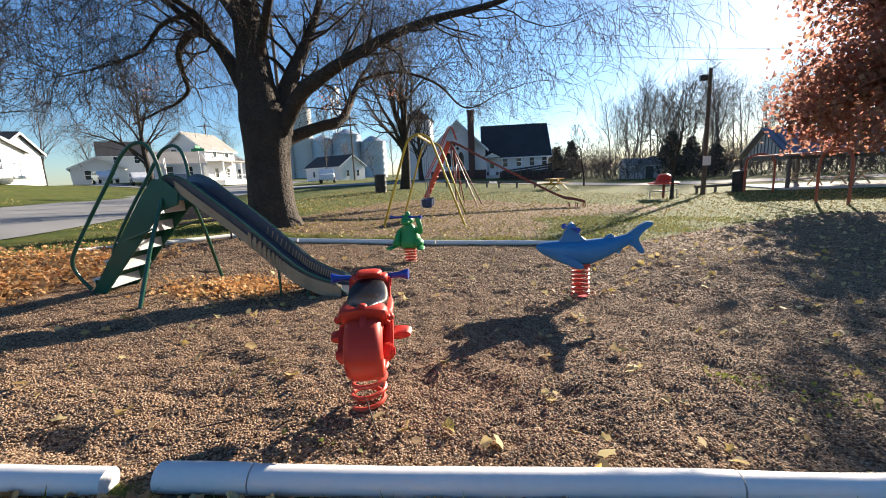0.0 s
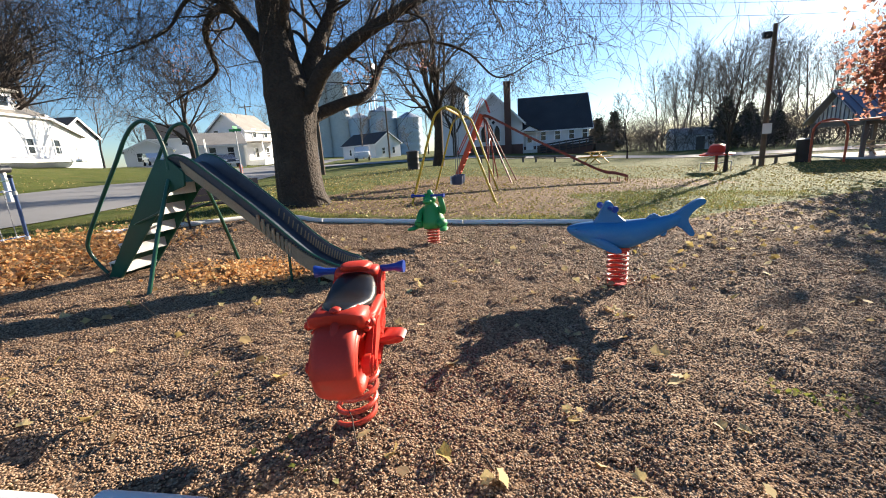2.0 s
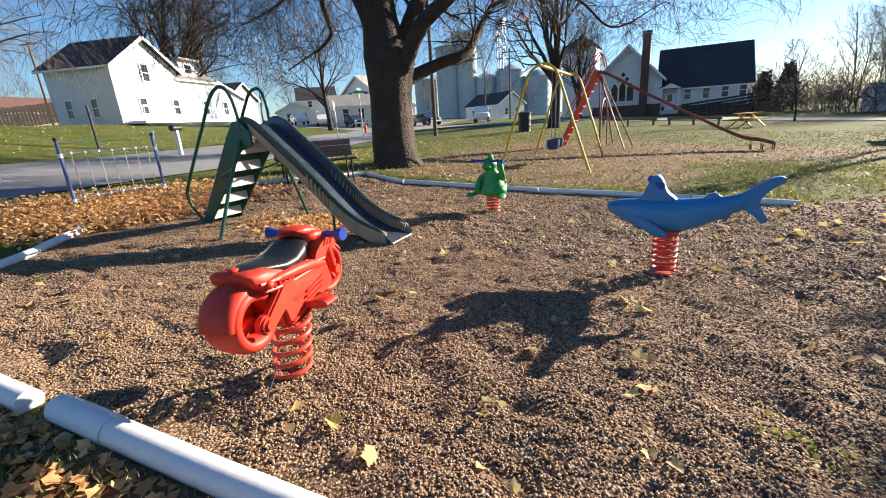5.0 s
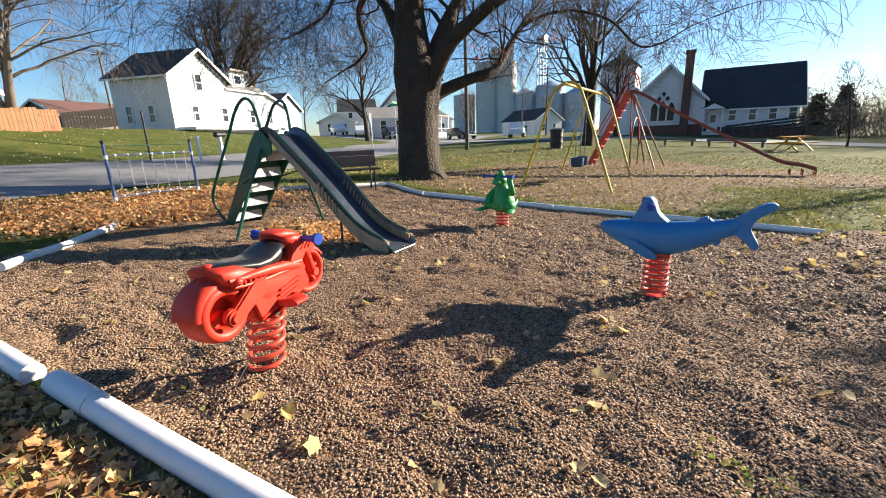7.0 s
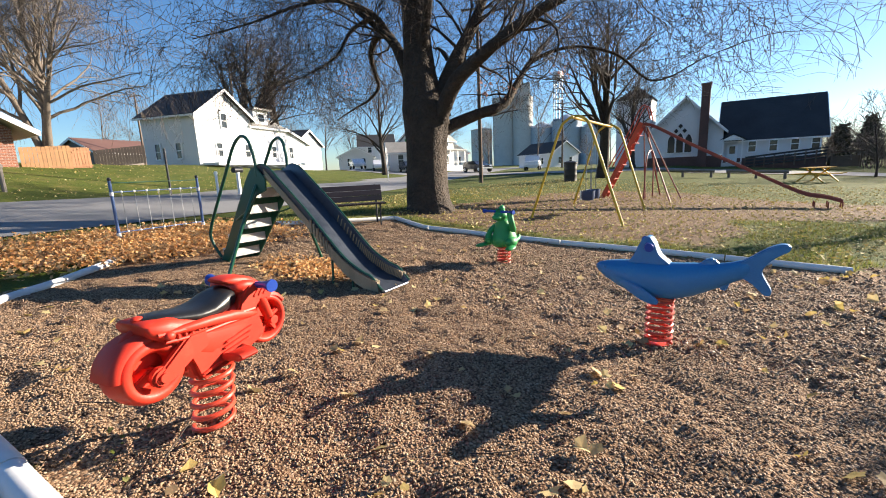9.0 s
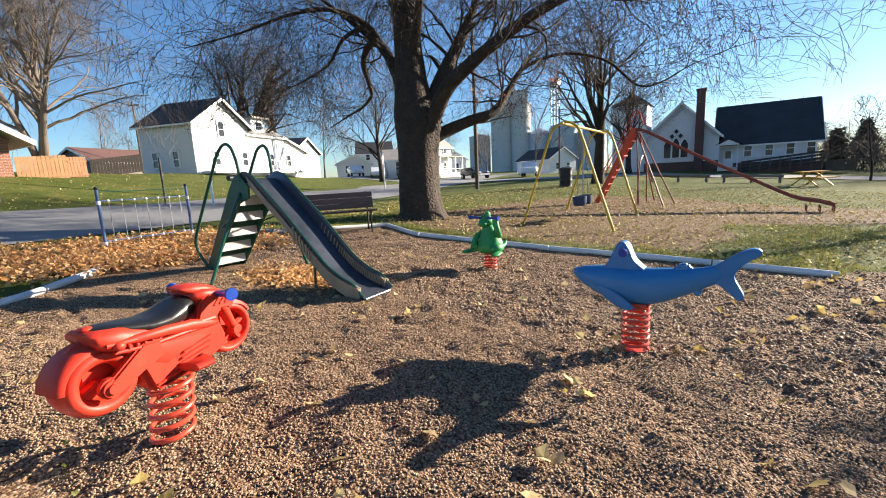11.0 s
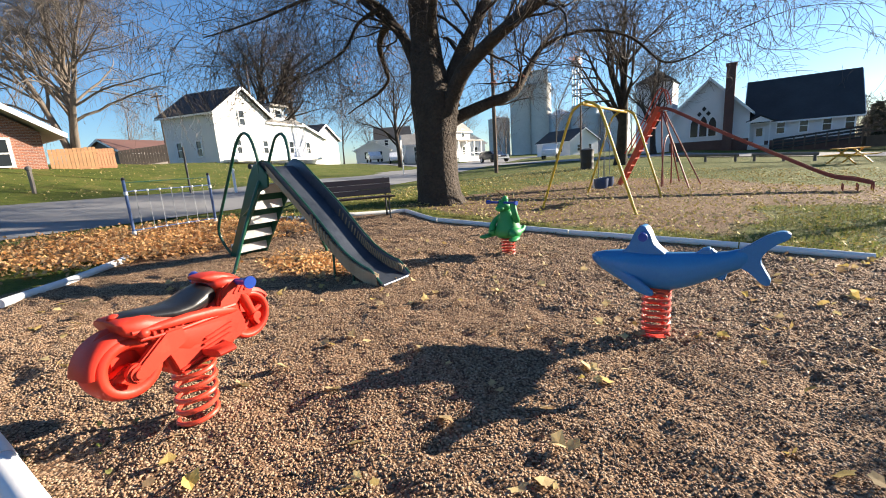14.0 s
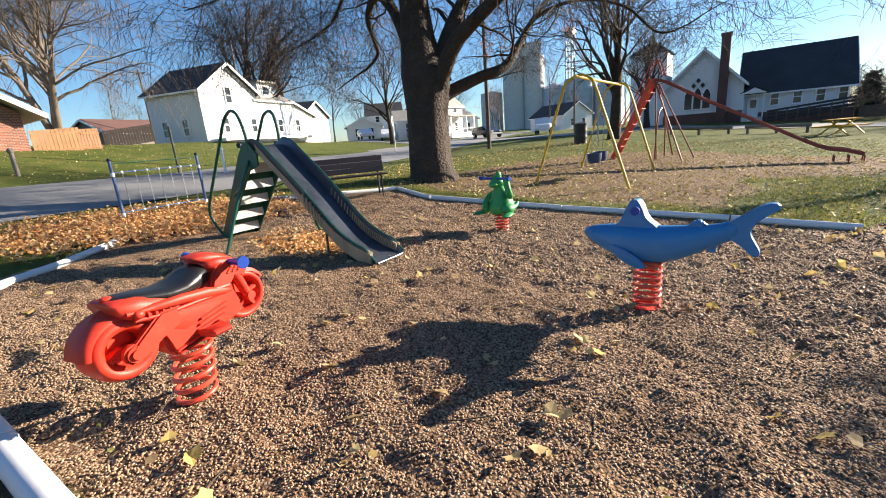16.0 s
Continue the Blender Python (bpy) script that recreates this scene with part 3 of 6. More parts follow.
    part("rear_fender", fender, RED, t, angle=70)
    front = Build()
    front.add(*wheel_ring(0.355, 0.505, 0.156, 0.12, 0.05))
    front.disc((0.365, 0, 0.5), (0, 1, 0), 0.11, 0.015, 24)
    fw = part("front_wheel", front, RED, t, angle=75)
    for i in range(5):
        a = radians(90 + 72 * i)
        part("spoke", Build().beam((0.365, 0, 0.5), (0.365 + 0.105 * math.cos(a), 0, 0.5 + 0.105 * math.sin(a)), 0.085, 0.03), RED, fw, bevel=0.006)
    ff = Build()
    rings = []
    for q in range(13):
        a = radians(30 + 120 * q / 12)
        cx, cz = 0.365 + 0.157 * math.cos(a), 0.5 + 0.157 * math.sin(a)
        rings.append([Vector((cx + e * math.cos(a), yy, cz + e * math.sin(a))) for e, yy in ((0.014, -0.05), (0.014, 0.05), (-0.014, 0.062), (-0.014, -0.062))])
    ff.loft(rings)
    part("front_fender", ff, RED, t, bevel=0.006)
    # fairing and screen
    fair = Build().ellipsoids([((0.12, 0, 0.735), 0.05, 0.04), ((0.17, 0, 0.745), 0.085, 0.05), ((0.23, 0, 0.735), 0.09, 0.06), ((0.29, 0, 0.71), 0.085, 0.07), ((0.35, 0, 0.67), 0.07, 0.065), ((0.39, 0, 0.65), 0.035, 0.035)], 18, 3)
    part("fairing", fair, RED, t, angle=60)
    scr = Build().ellipsoids([((0.09, 0, 0.806), 0.05, 0.008), ((0.11, 0, 0.803), 0.062, 0.018), ((0.16, 0, 0.793), 0.068, 0.03), ((0.22, 0, 0.774), 0.07, 0.04), ((0.28, 0, 0.744), 0.068, 0.046), ((0.335, 0, 0.706), 0.056, 0.045), ((0.375, 0, 0.675), 0.03, 0.025)], 20, 3.6)
    part("windscreen", scr, RED, t, angle=60)
    dash = Build().ellipsoids([((0.12, 0, 0.762), 0.07, 0.014), ((0.14, 0, 0.762), 0.094, 0.026), ((0.2, 0, 0.758), 0.1, 0.034), ((0.26, 0, 0.745), 0.098, 0.034), ((0.31, 0, 0.725), 0.07, 0.02)], 20, 4.5)
    part("dash_cowl", dash, RED, t, angle=60)
    # engine block and lower hull between the wheels
    eng = Build().prism([(-0.23, 0.62), (-0.21, 0.52), (-0.18, 0.43), (-0.16, 0.36), (-0.12, 0.335), (0.03, 0.365), (0.11, 0.4), (0.21, 0.405), (0.28, 0.43), (0.3, 0.47), (0.25, 0.62)], -0.098, 0.098)
    part("engine_block", eng, RED, t, bevel=0.022)
    for side in (-1, 1):
        sill = Build().beam((-0.14, side * 0.1, 0.362), (0.05, side * 0.1, 0.398), 0.026, 0.012).beam((-0.145, side * 0.1, 0.385), (0.05, side * 0.1, 0.42), 0.026, 0.01)
        part("sill_rib", sill, RED, t, bevel=0.003)
        part("turn_signal", Build().ball((-0.285, side * 0.118, 0.65), 0.022, 12, 8, (1.2, 0.8, 1)), RED, t)
        flank = Build().ellipsoids([((-0.27, side * 0.1, 0.66), 0.012, 0.01), ((-0.2, side * 0.108, 0.655), 0.02, 0.02), ((-0.06, side * 0.108, 0.645), 0.022, 0.026), ((0.08, side * 0.104, 0.625), 0.02, 0.03), ((0.19, side * 0.098, 0.6), 0.016, 0.022), ((0.24, side * 0.092, 0.585), 0.008, 0.008)], 14, 2.4)
        part("flank_fairing", flank, RED, t, angle=70)
    crest = Build().ellipsoids([((-0.44, 0, 0.635), 0.008, 0.008), ((-0.4, 0, 0.66), 0.016, 0.02), ((-0.35, 0, 0.675), 0.02, 0.024), ((-0.29, 0, 0.675), 0.014, 0.02)], 12)
    part("fender_crest", crest, RED, t, angle=70)
    seat = Build().ellipsoids([((-0.33, 0, 0.725), 0.035, 0.012), ((-0.29, 0, 0.722), 0.06, 0.02), ((-0.2, 0, 0.7), 0.085, 0.03), ((-0.1, 0, 0.68), 0.1, 0.035), ((-0.02, 0, 0.68), 0.105, 0.045), ((0.06, 0, 0.7), 0.1, 0.06), ((0.12, 0, 0.715), 0.085, 0.06), ((0.16, 0, 0.72), 0.05, 0.04)], 18, 2.6)
    part("seat", seat, BLACKVINYL, t, "black moulded saddle with dark tank pad", angle=60)
    part("tail_lamp", Build().ball((-0.335, 0, 0.735), 0.022, 10, 6, (1.3, 1, 0.6)), RED, t)
    # the body leans sideways on its spring
    for o in t.children:
        if not o.name.startswith(("spring", "base_plate")):
            o.location, o.scale = (0.005, -0.05, 0.03), (0.93, 0.93 if o.name.startswith("handlebar") else 1.12, 0.93)


motorcycle()


def shark():
    x, y = 0.77, 5.12
    t = thing("shark_spring_rider", "sky blue plastic shark spring rider on a red coil spring", "spring rider", pose(x, y, Z(x, y) + 0.01, 0, 0, 1.0), "spring riders in the gravel pit")
    spring(t, 0.345, 0.092, 7.0, 0.0125)
    b = Build()
    b.ellipsoids([((-0.515, 0, 0.545), 0.012, 0.014), ((-0.49, 0, 0.54), 0.045, 0.04), ((-0.42, 0, 0.525), 0.085, 0.075), ((-0.32, 0, 0.505), 0.11, 0.11), ((-0.2, 0, 0.485), 0.12, 0.14), ((-0.05, 0, 0.475), 0.122, 0.15), ((0.1, 0, 0.485), 0.115, 0.145), ((0.22, 0, 0.515), 0.1, 0.128), ((0.34, 0, 0.55), 0.078, 0.1), ((0.44, 0, 0.59), 0.06, 0.08), ((0.53, 0, 0.63), 0.045, 0.07), ((0.6, 0, 0.66), 0.02, 0.045)], 22, 2.2)
    part("body", b, BLUE, t, angle=70)
    fin = Build()
    outline = smooth_curve([(-0.3, 0.57, 0), (-0.22, 0.65, 0), (-0.17, 0.76, 0), (-0.135, 0.82, 0), (-0.095, 0.825, 0), (-0.06, 0.78, 0), (-0.02, 0.69, 0), (0.06, 0.62, 0)], 5)
    poly = [(p.x, p.y) for p in outline]
    fin.prism(poly, -0.055, 0.055)
    part("dorsal_fin", fin, BLUE, t, bevel=0.022)
    for side in (-1, 1):
        grip = [(-0.12 - side * 0.3 * y, side * y, 0.765) for y in (0.04, 0.1, 0.165, 0.177, 0.19)]
        part("handgrip", Build().tube(grip, [0.018, 0.018, 0.02, 0.034, 0.032], 14), DEEPBLUE, t, "dark blue plastic handgrip")
        pf = Build().loft([[Vector((cx, side * cy, cz)) + Vector((0, side * 0.02 * math.cos(q), h * math.sin(q))) for q in (0, 1.05, 2.1, 3.14, 4.2, 5.25)] for cx, cy, cz, h in ((-0.3, 0.085, 0.46, 0.02), (-0.22, 0.115, 0.43, 0.05), (-0.12, 0.135, 0.385, 0.06), (-0.04, 0.145, 0.35, 0.045), (0.01, 0.15, 0.335, 0.02))])
        part("pectoral_fin", pf, BLUE, t, bevel=0.006)
        part("eye", Build().ball((-0.425, side * 0.077, 0.56), 0.012, 10, 6, (1, 0.5, 1)), BLUE, t, "moulded blue eye")
    top = smooth_curve([(0.46, 0.655, 0), (0.55, 0.72, 0), (0.64, 0.79, 0), (0.71, 0.825, 0), (0.76, 0.82, 0), (0.765, 0.785, 0), (0.71, 0.745, 0), (0.655, 0.69, 0), (0.625, 0.625, 0), (0.65, 0.565, 0), (0.685, 0.5, 0), (0.68, 0.465, 0), (0.645, 0.465, 0), (0.59, 0.52, 0), (0.53, 0.56, 0), (0.48, 0.57, 0)], 3)
    part("tail_fin", Build().prism([(p.x, p.y) for p in top], -0.035, 0.035), BLUE, t, bevel=0.014)
    small = [(0.18, 0.61), (0.25, 0.645), (0.3, 0.69), (0.345, 0.69), (0.365, 0.655), (0.43, 0.63), (0.36, 0.58)]
    part("second_dorsal_fin", Build().prism(small, -0.03, 0.03), BLUE, t, bevel=0.012)
    anal = [(0.32, 0.48), (0.4, 0.53), (0.45, 0.53), (0.43, 0.46), (0.41, 0.45), (0.4, 0.47)]
    part("anal_fin", Build().prism(anal, -0.025, 0.025), BLUE, t, bevel=0.01)
    part("mount_plate", Build().box((0, 0, 0.335), (0.2, 0.16, 0.03)), SPRING, t, bevel=0.008)
    for o in t.children:
        if not o.name.startswith(("spring", "base_plate")):
            o.location, o.scale = (0.005, 0, 0.035), (0.965, 0.965, 0.965)


shark()


def frog():
    x, y = -1.716, 6.85
    t = thing("frog_spring_rider", "green plastic sitting dragon spring rider with blue handgrips", "spring rider", pose(x, y, Z(x, y) - 0.01, 0, 0, -95), "spring riders in the gravel pit")
    spring(t, 0.27, 0.09, 6.0, 0.012)
    b = Build()
    # sections stacked upwards, leaning forward
    def stack(b, secs, n=16):
        b.loft([[Vector((c[0] + rx * math.cos(2 * math.pi * j / n), c[1] + ry * math.sin(2 * math.pi * j / n), c[2])) for j in range(n)] for c, rx, ry in secs])
        return b
    stack(b, [((0, 0, 0.25), 0.13, 0.12), ((0, 0, 0.3), 0.17, 0.16), ((-0.01, 0, 0.38), 0.16, 0.155), ((-0.01, 0, 0.46), 0.13, 0.13), ((0.0, 0, 0.55), 0.1, 0.105), ((0.02, 0, 0.61), 0.075, 0.075), ((0.03, 0, 0.64), 0.06, 0.06)])
    part("body", b, GREEN, t, angle=70)
    h = Build().ball((0.05, 0, 0.7), 0.085, 14, 9, (1.15, 1, 0.85))
    h.ball((0.13, 0, 0.675), 0.055, 12, 8, (1.1, 1.1, 0.8))
    h.ball((0.03, 0, 0.79), 0.045, 12, 8, (1, 0.8, 1.2))
    hd = part("head", h, GREEN, t)
    for s in (-1, 1):
        part("eye", Build().ball((0.07, s * 0.045, 0.765), 0.026, 10, 7), GREEN, hd)
        part("thigh", Build().ball((0.06, s * 0.15, 0.33), 0.085, 12, 8, (1.25, 0.8, 0.9)), GREEN, t)
        foot = Build().ellipsoids([((0.04, s * 0.18, 0.265), 0.03, 0.02), ((0.1, s * 0.2, 0.27), 0.05, 0.03), ((0.2, s * 0.22, 0.262), 0.055, 0.025), ((0.24, s * 0.225, 0.258), 0.03, 0.012)], 12)
        part("foot", foot, GREEN, t)
        arm = Build().tube(smooth_curve([(0.0, s * 0.09, 0.56), (0.04, s * 0.17, 0.5), (0.1, s * 0.19, 0.6), (0.1, s * 0.17, 0.7), (0.1, s * 0.165, 0.75)] if s > 0 else [(0.0, s * 0.08, 0.56), (0.05, s * 0.13, 0.5), (0.13, s * 0.13, 0.42), (0.16, s * 0.12, 0.36)]), 0.036, 10)
        part("arm", arm, GREEN, t)
        part("handgrip", Build().tube([(0.1, s * 0.04, 0.755), (0.1, s * 0.17, 0.755), (0.1, s * 0.2, 0.755), (0.1, s * 0.22, 0.755)], [0.017, 0.018, 0.03, 0.03], 12), DEEPBLUE, t, "blue plastic handgrip")
    tail = Build().tube(smooth_curve([(-0.12, 0, 0.33), (-0.22, 0, 0.29), (-0.3, 0, 0.31), (-0.34, 0, 0.36)]), [0.07, 0.065, 0.06, 0.055, 0.05, 0.045, 0.04, 0.037, 0.034, 0.03, 0.026, 0.02, 0.015], 10)
    part("tail", tail, GREEN, t)
    for i in range(5):
        z = 0.36 + i * 0.065
        part("back_spike", Build().prism([(-0.17 + i * 0.02, z - 0.03), (-0.2 + i * 0.025, z + 0.01), (-0.13 + i * 0.02, z + 0.03)], -0.012, 0.012), GREEN, t, bevel=0.004)
    for o in t.children:
        if not o.name.startswith(("spring", "base_plate")):
            o.scale = (1.15, 1.2, 1.0)


frog()


# ---- small slide ----
def small_slide():
    ang = 7.4
    ox, oy = -4.95, 4.44
    t = thing("playground_slide", "small metal slide with green frame and grey steel chute", "slide", pose(ox, oy, Z(ox, oy), 0, 0, ang))
    q = Matrix.Rotation(radians(ang), 3, 'Z')

    def g(x, y):
        w = q @ Vector((x, y, 0))
        return Z(ox + w.x, oy + w.y) - Z(ox, oy)
    W = 0.24
    top = (0.98, 1.2)
    for s in (-1, 1):
        st = Build()
        # deep pressed-steel stringer of the ladder, flaring at the top
        st.prism([(-0.03, -0.03), (0.15, -0.03), (1.03, 0.96), (1.24, 1.02), (1.26, 1.16), (1.12, 1.3), (0.98, 1.32), (0.83, 1.16)], s * W - 0.012, s * W + 0.012)
        part("ladder_side", st, PAINTGREEN, t, bevel=0.006)
        rail = smooth_curve([(0.0, s * W, 0.06), (-0.08, s * (W + 0.03), 0.2), (-0.13, s * (W + 0.05), 0.36), (-0.08, s * (W + 0.05), 0.52), (0.2, s * (W + 0.04), 0.93), (0.5, s * (W + 0.04), 1.33), (0.65, s * (W + 0.04), 1.54), (0.77, s * (W + 0.03), 1.67), (0.9, s * (W + 0.03), 1.72), (1.0, s * (W + 0.02), 1.67), (1.06, s * (W + 0.01), 1.52), (1.08, s * W, 1.36), (1.08, s * W, 1.2)], 5)
        part("handrail", Build().tube(rail, 0.021, 10), PAINTGREEN, t)
        foot = (1.0, s * 0.76)
        leg = Build().tube([(1.06, s * (W + 0.01), 1.1), (1.03, s * 0.5, 0.58), (foot[0], foot[1], g(*foot) - 0.03)], 0.021, 10)
        part("leg", leg, PAINTGREEN, t)
        part("cross_brace", Build().tube([(0.5, s * W, 0.62), (1.035, s * (W + 0.16), 0.78)], 0.012, 8), PAINTGREEN, t)
    for i in range(5):
        z = 0.18 + i * 0.215
        x = 0.1 + i * 0.187
        tr = Build().box((x + 0.03, 0, z), (0.21, 2 * W - 0.02, 0.022)).box((x - 0.062, 0, z - 0.02), (0.014, 2 * W - 0.02, 0.05)).box((x + 0.125, 0, z - 0.02), (0.012, 2 * W - 0.02, 0.045))
        tr.box((x + 0.128, 0, z - 0.06), (0.012, 2 * W - 0.02, 0.11))
        part("tread", tr, GALV, t, "pale galvanised step tread", bevel=0.004)
        # added sheet: stands in for the dark shade seen between the treads
        part("riser", Build().box((x - 0.052, 0, z - 0.11), (0.01, 2 * W - 0.03, 0.2)), PAINTGREEN, t, "added dark green sheet standing in for shade between the steps")
    part("platform", Build().box((1.08, 0, 1.2), (0.26, 2 * W, 0.03)), GALV, t, bevel=0.004)
    # chute
    path = smooth_curve([(1.0, 0, 1.2), (1.12, 0, 1.27), (1.22, 0, 1.25), (1.4, 0, 1.1), (1.9, 0, 0.68), (2.3, 0, 0.3), (2.52, 0, 0.12), (2.75, 0, 0.0), (2.93, 0, -0.055), (3.08, 0, -0.1)], 4)
    n = len(path)
    bed, walls = Build(), {-1: Build(), 1: Build()}
    rings, wr = [], {-1: [], 1: []}
    for i, p in enumerate(path):
        d = (path[min(i + 1, n - 1)] - path[max(0, i - 1)]).normalized()
        up = Vector((-d.z, 0, d.x))
        h = 0.125 if p.x > 1.3 else 0.06 + 0.065 * max(0, (p.x - 1.1) / 0.2)
        if p.x > 2.9:
            h *= max(0.25, 1 - (p.x - 2.9) / 0.22)
        hw = 0.2
        rings.append([p + Vector((0, hw, 0)), p + Vector((0, -hw, 0)), p + Vector((0, -hw, 0)) - up * 0.012, p + Vector((0, hw, 0)) - up * 0.012])
        for s in (-1, 1):
            a = p + Vector((0, s * hw, 0))
            o = p + Vector((0, s * (hw + 0.02), 0)) + up * h
            wr[s].append([a - up * 0.03, a + up * 0.003, o, o + Vector((0, s * 0.022, 0)), o + Vector((0, s * 0.022, 0)) - up * 0.02, o + Vector((0, s * 0.01, 0)) - up * 0.024, a + Vector((0, s * 0.012, 0)) - up * 0.03])
    part("chute_bed", bed.loft(rings), STEEL, t, "worn grey steel sliding surface", angle=30)
    for s in (-1, 1):
        part("chute_side", walls[s].loft(wr[s]), STEEL, t, "grey-green chute side wall", angle=30)
        edge = Build().tube([r[3] for r in wr[s]], 0.012, 8)
        part("chute_rim", edge, PAINTGREEN, t)
        under = Build()
        for i in range(8, n - 17):
            a, b = path[i], path[i + 1]
            under.add([a + Vector((0, s * 0.216, -0.085)), b + Vector((0, s * 0.216, -0.085)), b + Vector((0, s * 0.236, 0.045)), a + Vector((0, s * 0.236, 0.045)), a + Vector((0, s * 0.206, -0.085)), b + Vector((0, s * 0.206, -0.085)), b + Vector((0, s * 0.226, 0.045)), a + Vector((0, s * 0.226, 0.045))], [(0, 1, 2, 3), (7, 6, 5, 4), (0, 4, 5, 1), (3, 2, 6, 7), (0, 3, 7, 4), (1, 5, 6, 2)])
        part("skirt", under, TAN, t, "faded tan chute skirt", smooth=False)
        # pressed ribs on the lower run
        for i in range(n):
            p = path[i]
            if 2.0 < p.x < 3.0:
                for f in (0.0, 0.5):
                    if i + 1 >= n:
                        continue
                    c = p.lerp(path[i + 1], f)
                    rib = Build().beam(c + Vector((0.0, s * 0.222, -0.07)), c + Vector((0.02, s * 0.246, 0.095)), 0.03, 0.022).beam(c + Vector((0.0, s * 0.203, 0.015)), c + Vector((0.02, s * 0.212, 0.1)), 0.012, 0.02)
                    part("rib", rib, TAN, t)
        for x, z in ((2.3, 0.28), (2.62, 0.06)):
            part("chute_leg", Build().tube([(x, s * 0.2, z), (x, s * 0.22, g(x, s * 0.22) - 0.03)], 0.015, 8), PAINTGREEN, t)
    part("exit_lip", Build().tube([path[-1] + Vector((0, -0.21, 0)), path[-1] + Vector((0, 0.21, 0))], 0.014, 8), STEEL, t)


small_slide()


# ---- chain climbing fence ----
def chain_fence():
    a, b = Vector((-7.16, 3.5, 0)), Vector((-7.53, 4.96, 0))
    za, zb = Z(a.x, a.y), Z(b.x, b.y)
    t = thing("chain_fence", "blue playground chain fence with white ball joints", "fence", pose(a.x, a.y, za))
    d = b - a
    posts = [Vector((0, 0, 0)), d]
    for p, z in zip(posts, (0, zb - za)):
        part("post", Build().tube([(p.x, p.y, z - 0.05), (p.x, p.y, z + 1.02)], 0.024, 12), FENCEBLUE, t)
        part("post_cap", Build().ball((p.x, p.y, z + 1.04), 0.032, 10, 7), BLACKVINYL, t)
        for h in (0.12, 0.8):
            part("clamp", Build().tube([(p.x, p.y, z + h - 0.03), (p.x, p.y, z + h + 0.03)], 0.032, 12), GALV, t)
    dz = zb - za
    for h, m, r in ((0.98, PAINTGREEN, 0.008), (0.83, FENCEBLUE, 0.01), (0.16, FENCEBLUE, 0.01)):
        part("rail", Build().tube([(0, 0, h), (d.x, d.y, h + dz)], r, 8), m, t)
    for i in range(7):
        f = (i + 0.75) / 7.5
        x, y, z = d.x * f, d.y * f, dz * f
        part("chain", Build().tube([(x, y, z + 0.16), (x, y, z + 0.83)], 0.0055, 6), CHAIN, t)
        for h in (0.16, 0.83):
            part("ball_joint", Build().ball((x, y, z + h), 0.022, 8, 6), TRIM, t, "white plastic ball joint")


chain_fence()


# ---- park bench ----
def bench():
    a, b = Vector((-6.95, 6.98, 0)), Vector((-6.15, 8.5, 0))
    ang = math.degrees(math.atan2(b.y - a.y, b.x - a.x))
    c = (a + b) / 2
    L = (b - a).length
    t = thing("park_bench", "dark brown slatted park bench with black metal frame", "bench", pose(c.x, c.y, Z(c.x, c.y), 0, 0, ang))
    for i in range(3):
        z = 0.52 + i * 0.125
        part("back_slat", Build().box((0, 0.02 + i * 0.022, z + 0.02), (L, 0.035, 0.12), Euler((radians(-10), 0, 0)).to_matrix()), BENCH, t, bevel=0.006)
    for i in range(3):
        part("seat_slat", Build().box((0, -0.08 - i * 0.13, 0.43), (L, 0.115, 0.035)), BENCH, t, bevel=0.006)
    for x in (-L / 2 + 0.14, L / 2 - 0.14):
        fr = Build().tube([(x, 0.1, 0.86), (x, 0.04, 0.5), (x, 0.02, 0.41), (x, 0.03, -0.08)], 0.022, 8).tube([(x, 0.03, 0.405), (x, -0.38, 0.405)], 0.02, 8).tube([(x, -0.36, 0.405), (x, -0.33, 0.2), (x, -0.37, -0.08)], 0.02, 8).tube([(x, 0.0, 0.14), (x, -0.34, 0.14)], 0.014, 8)
        part("frame", fr, IRON, t)


bench()


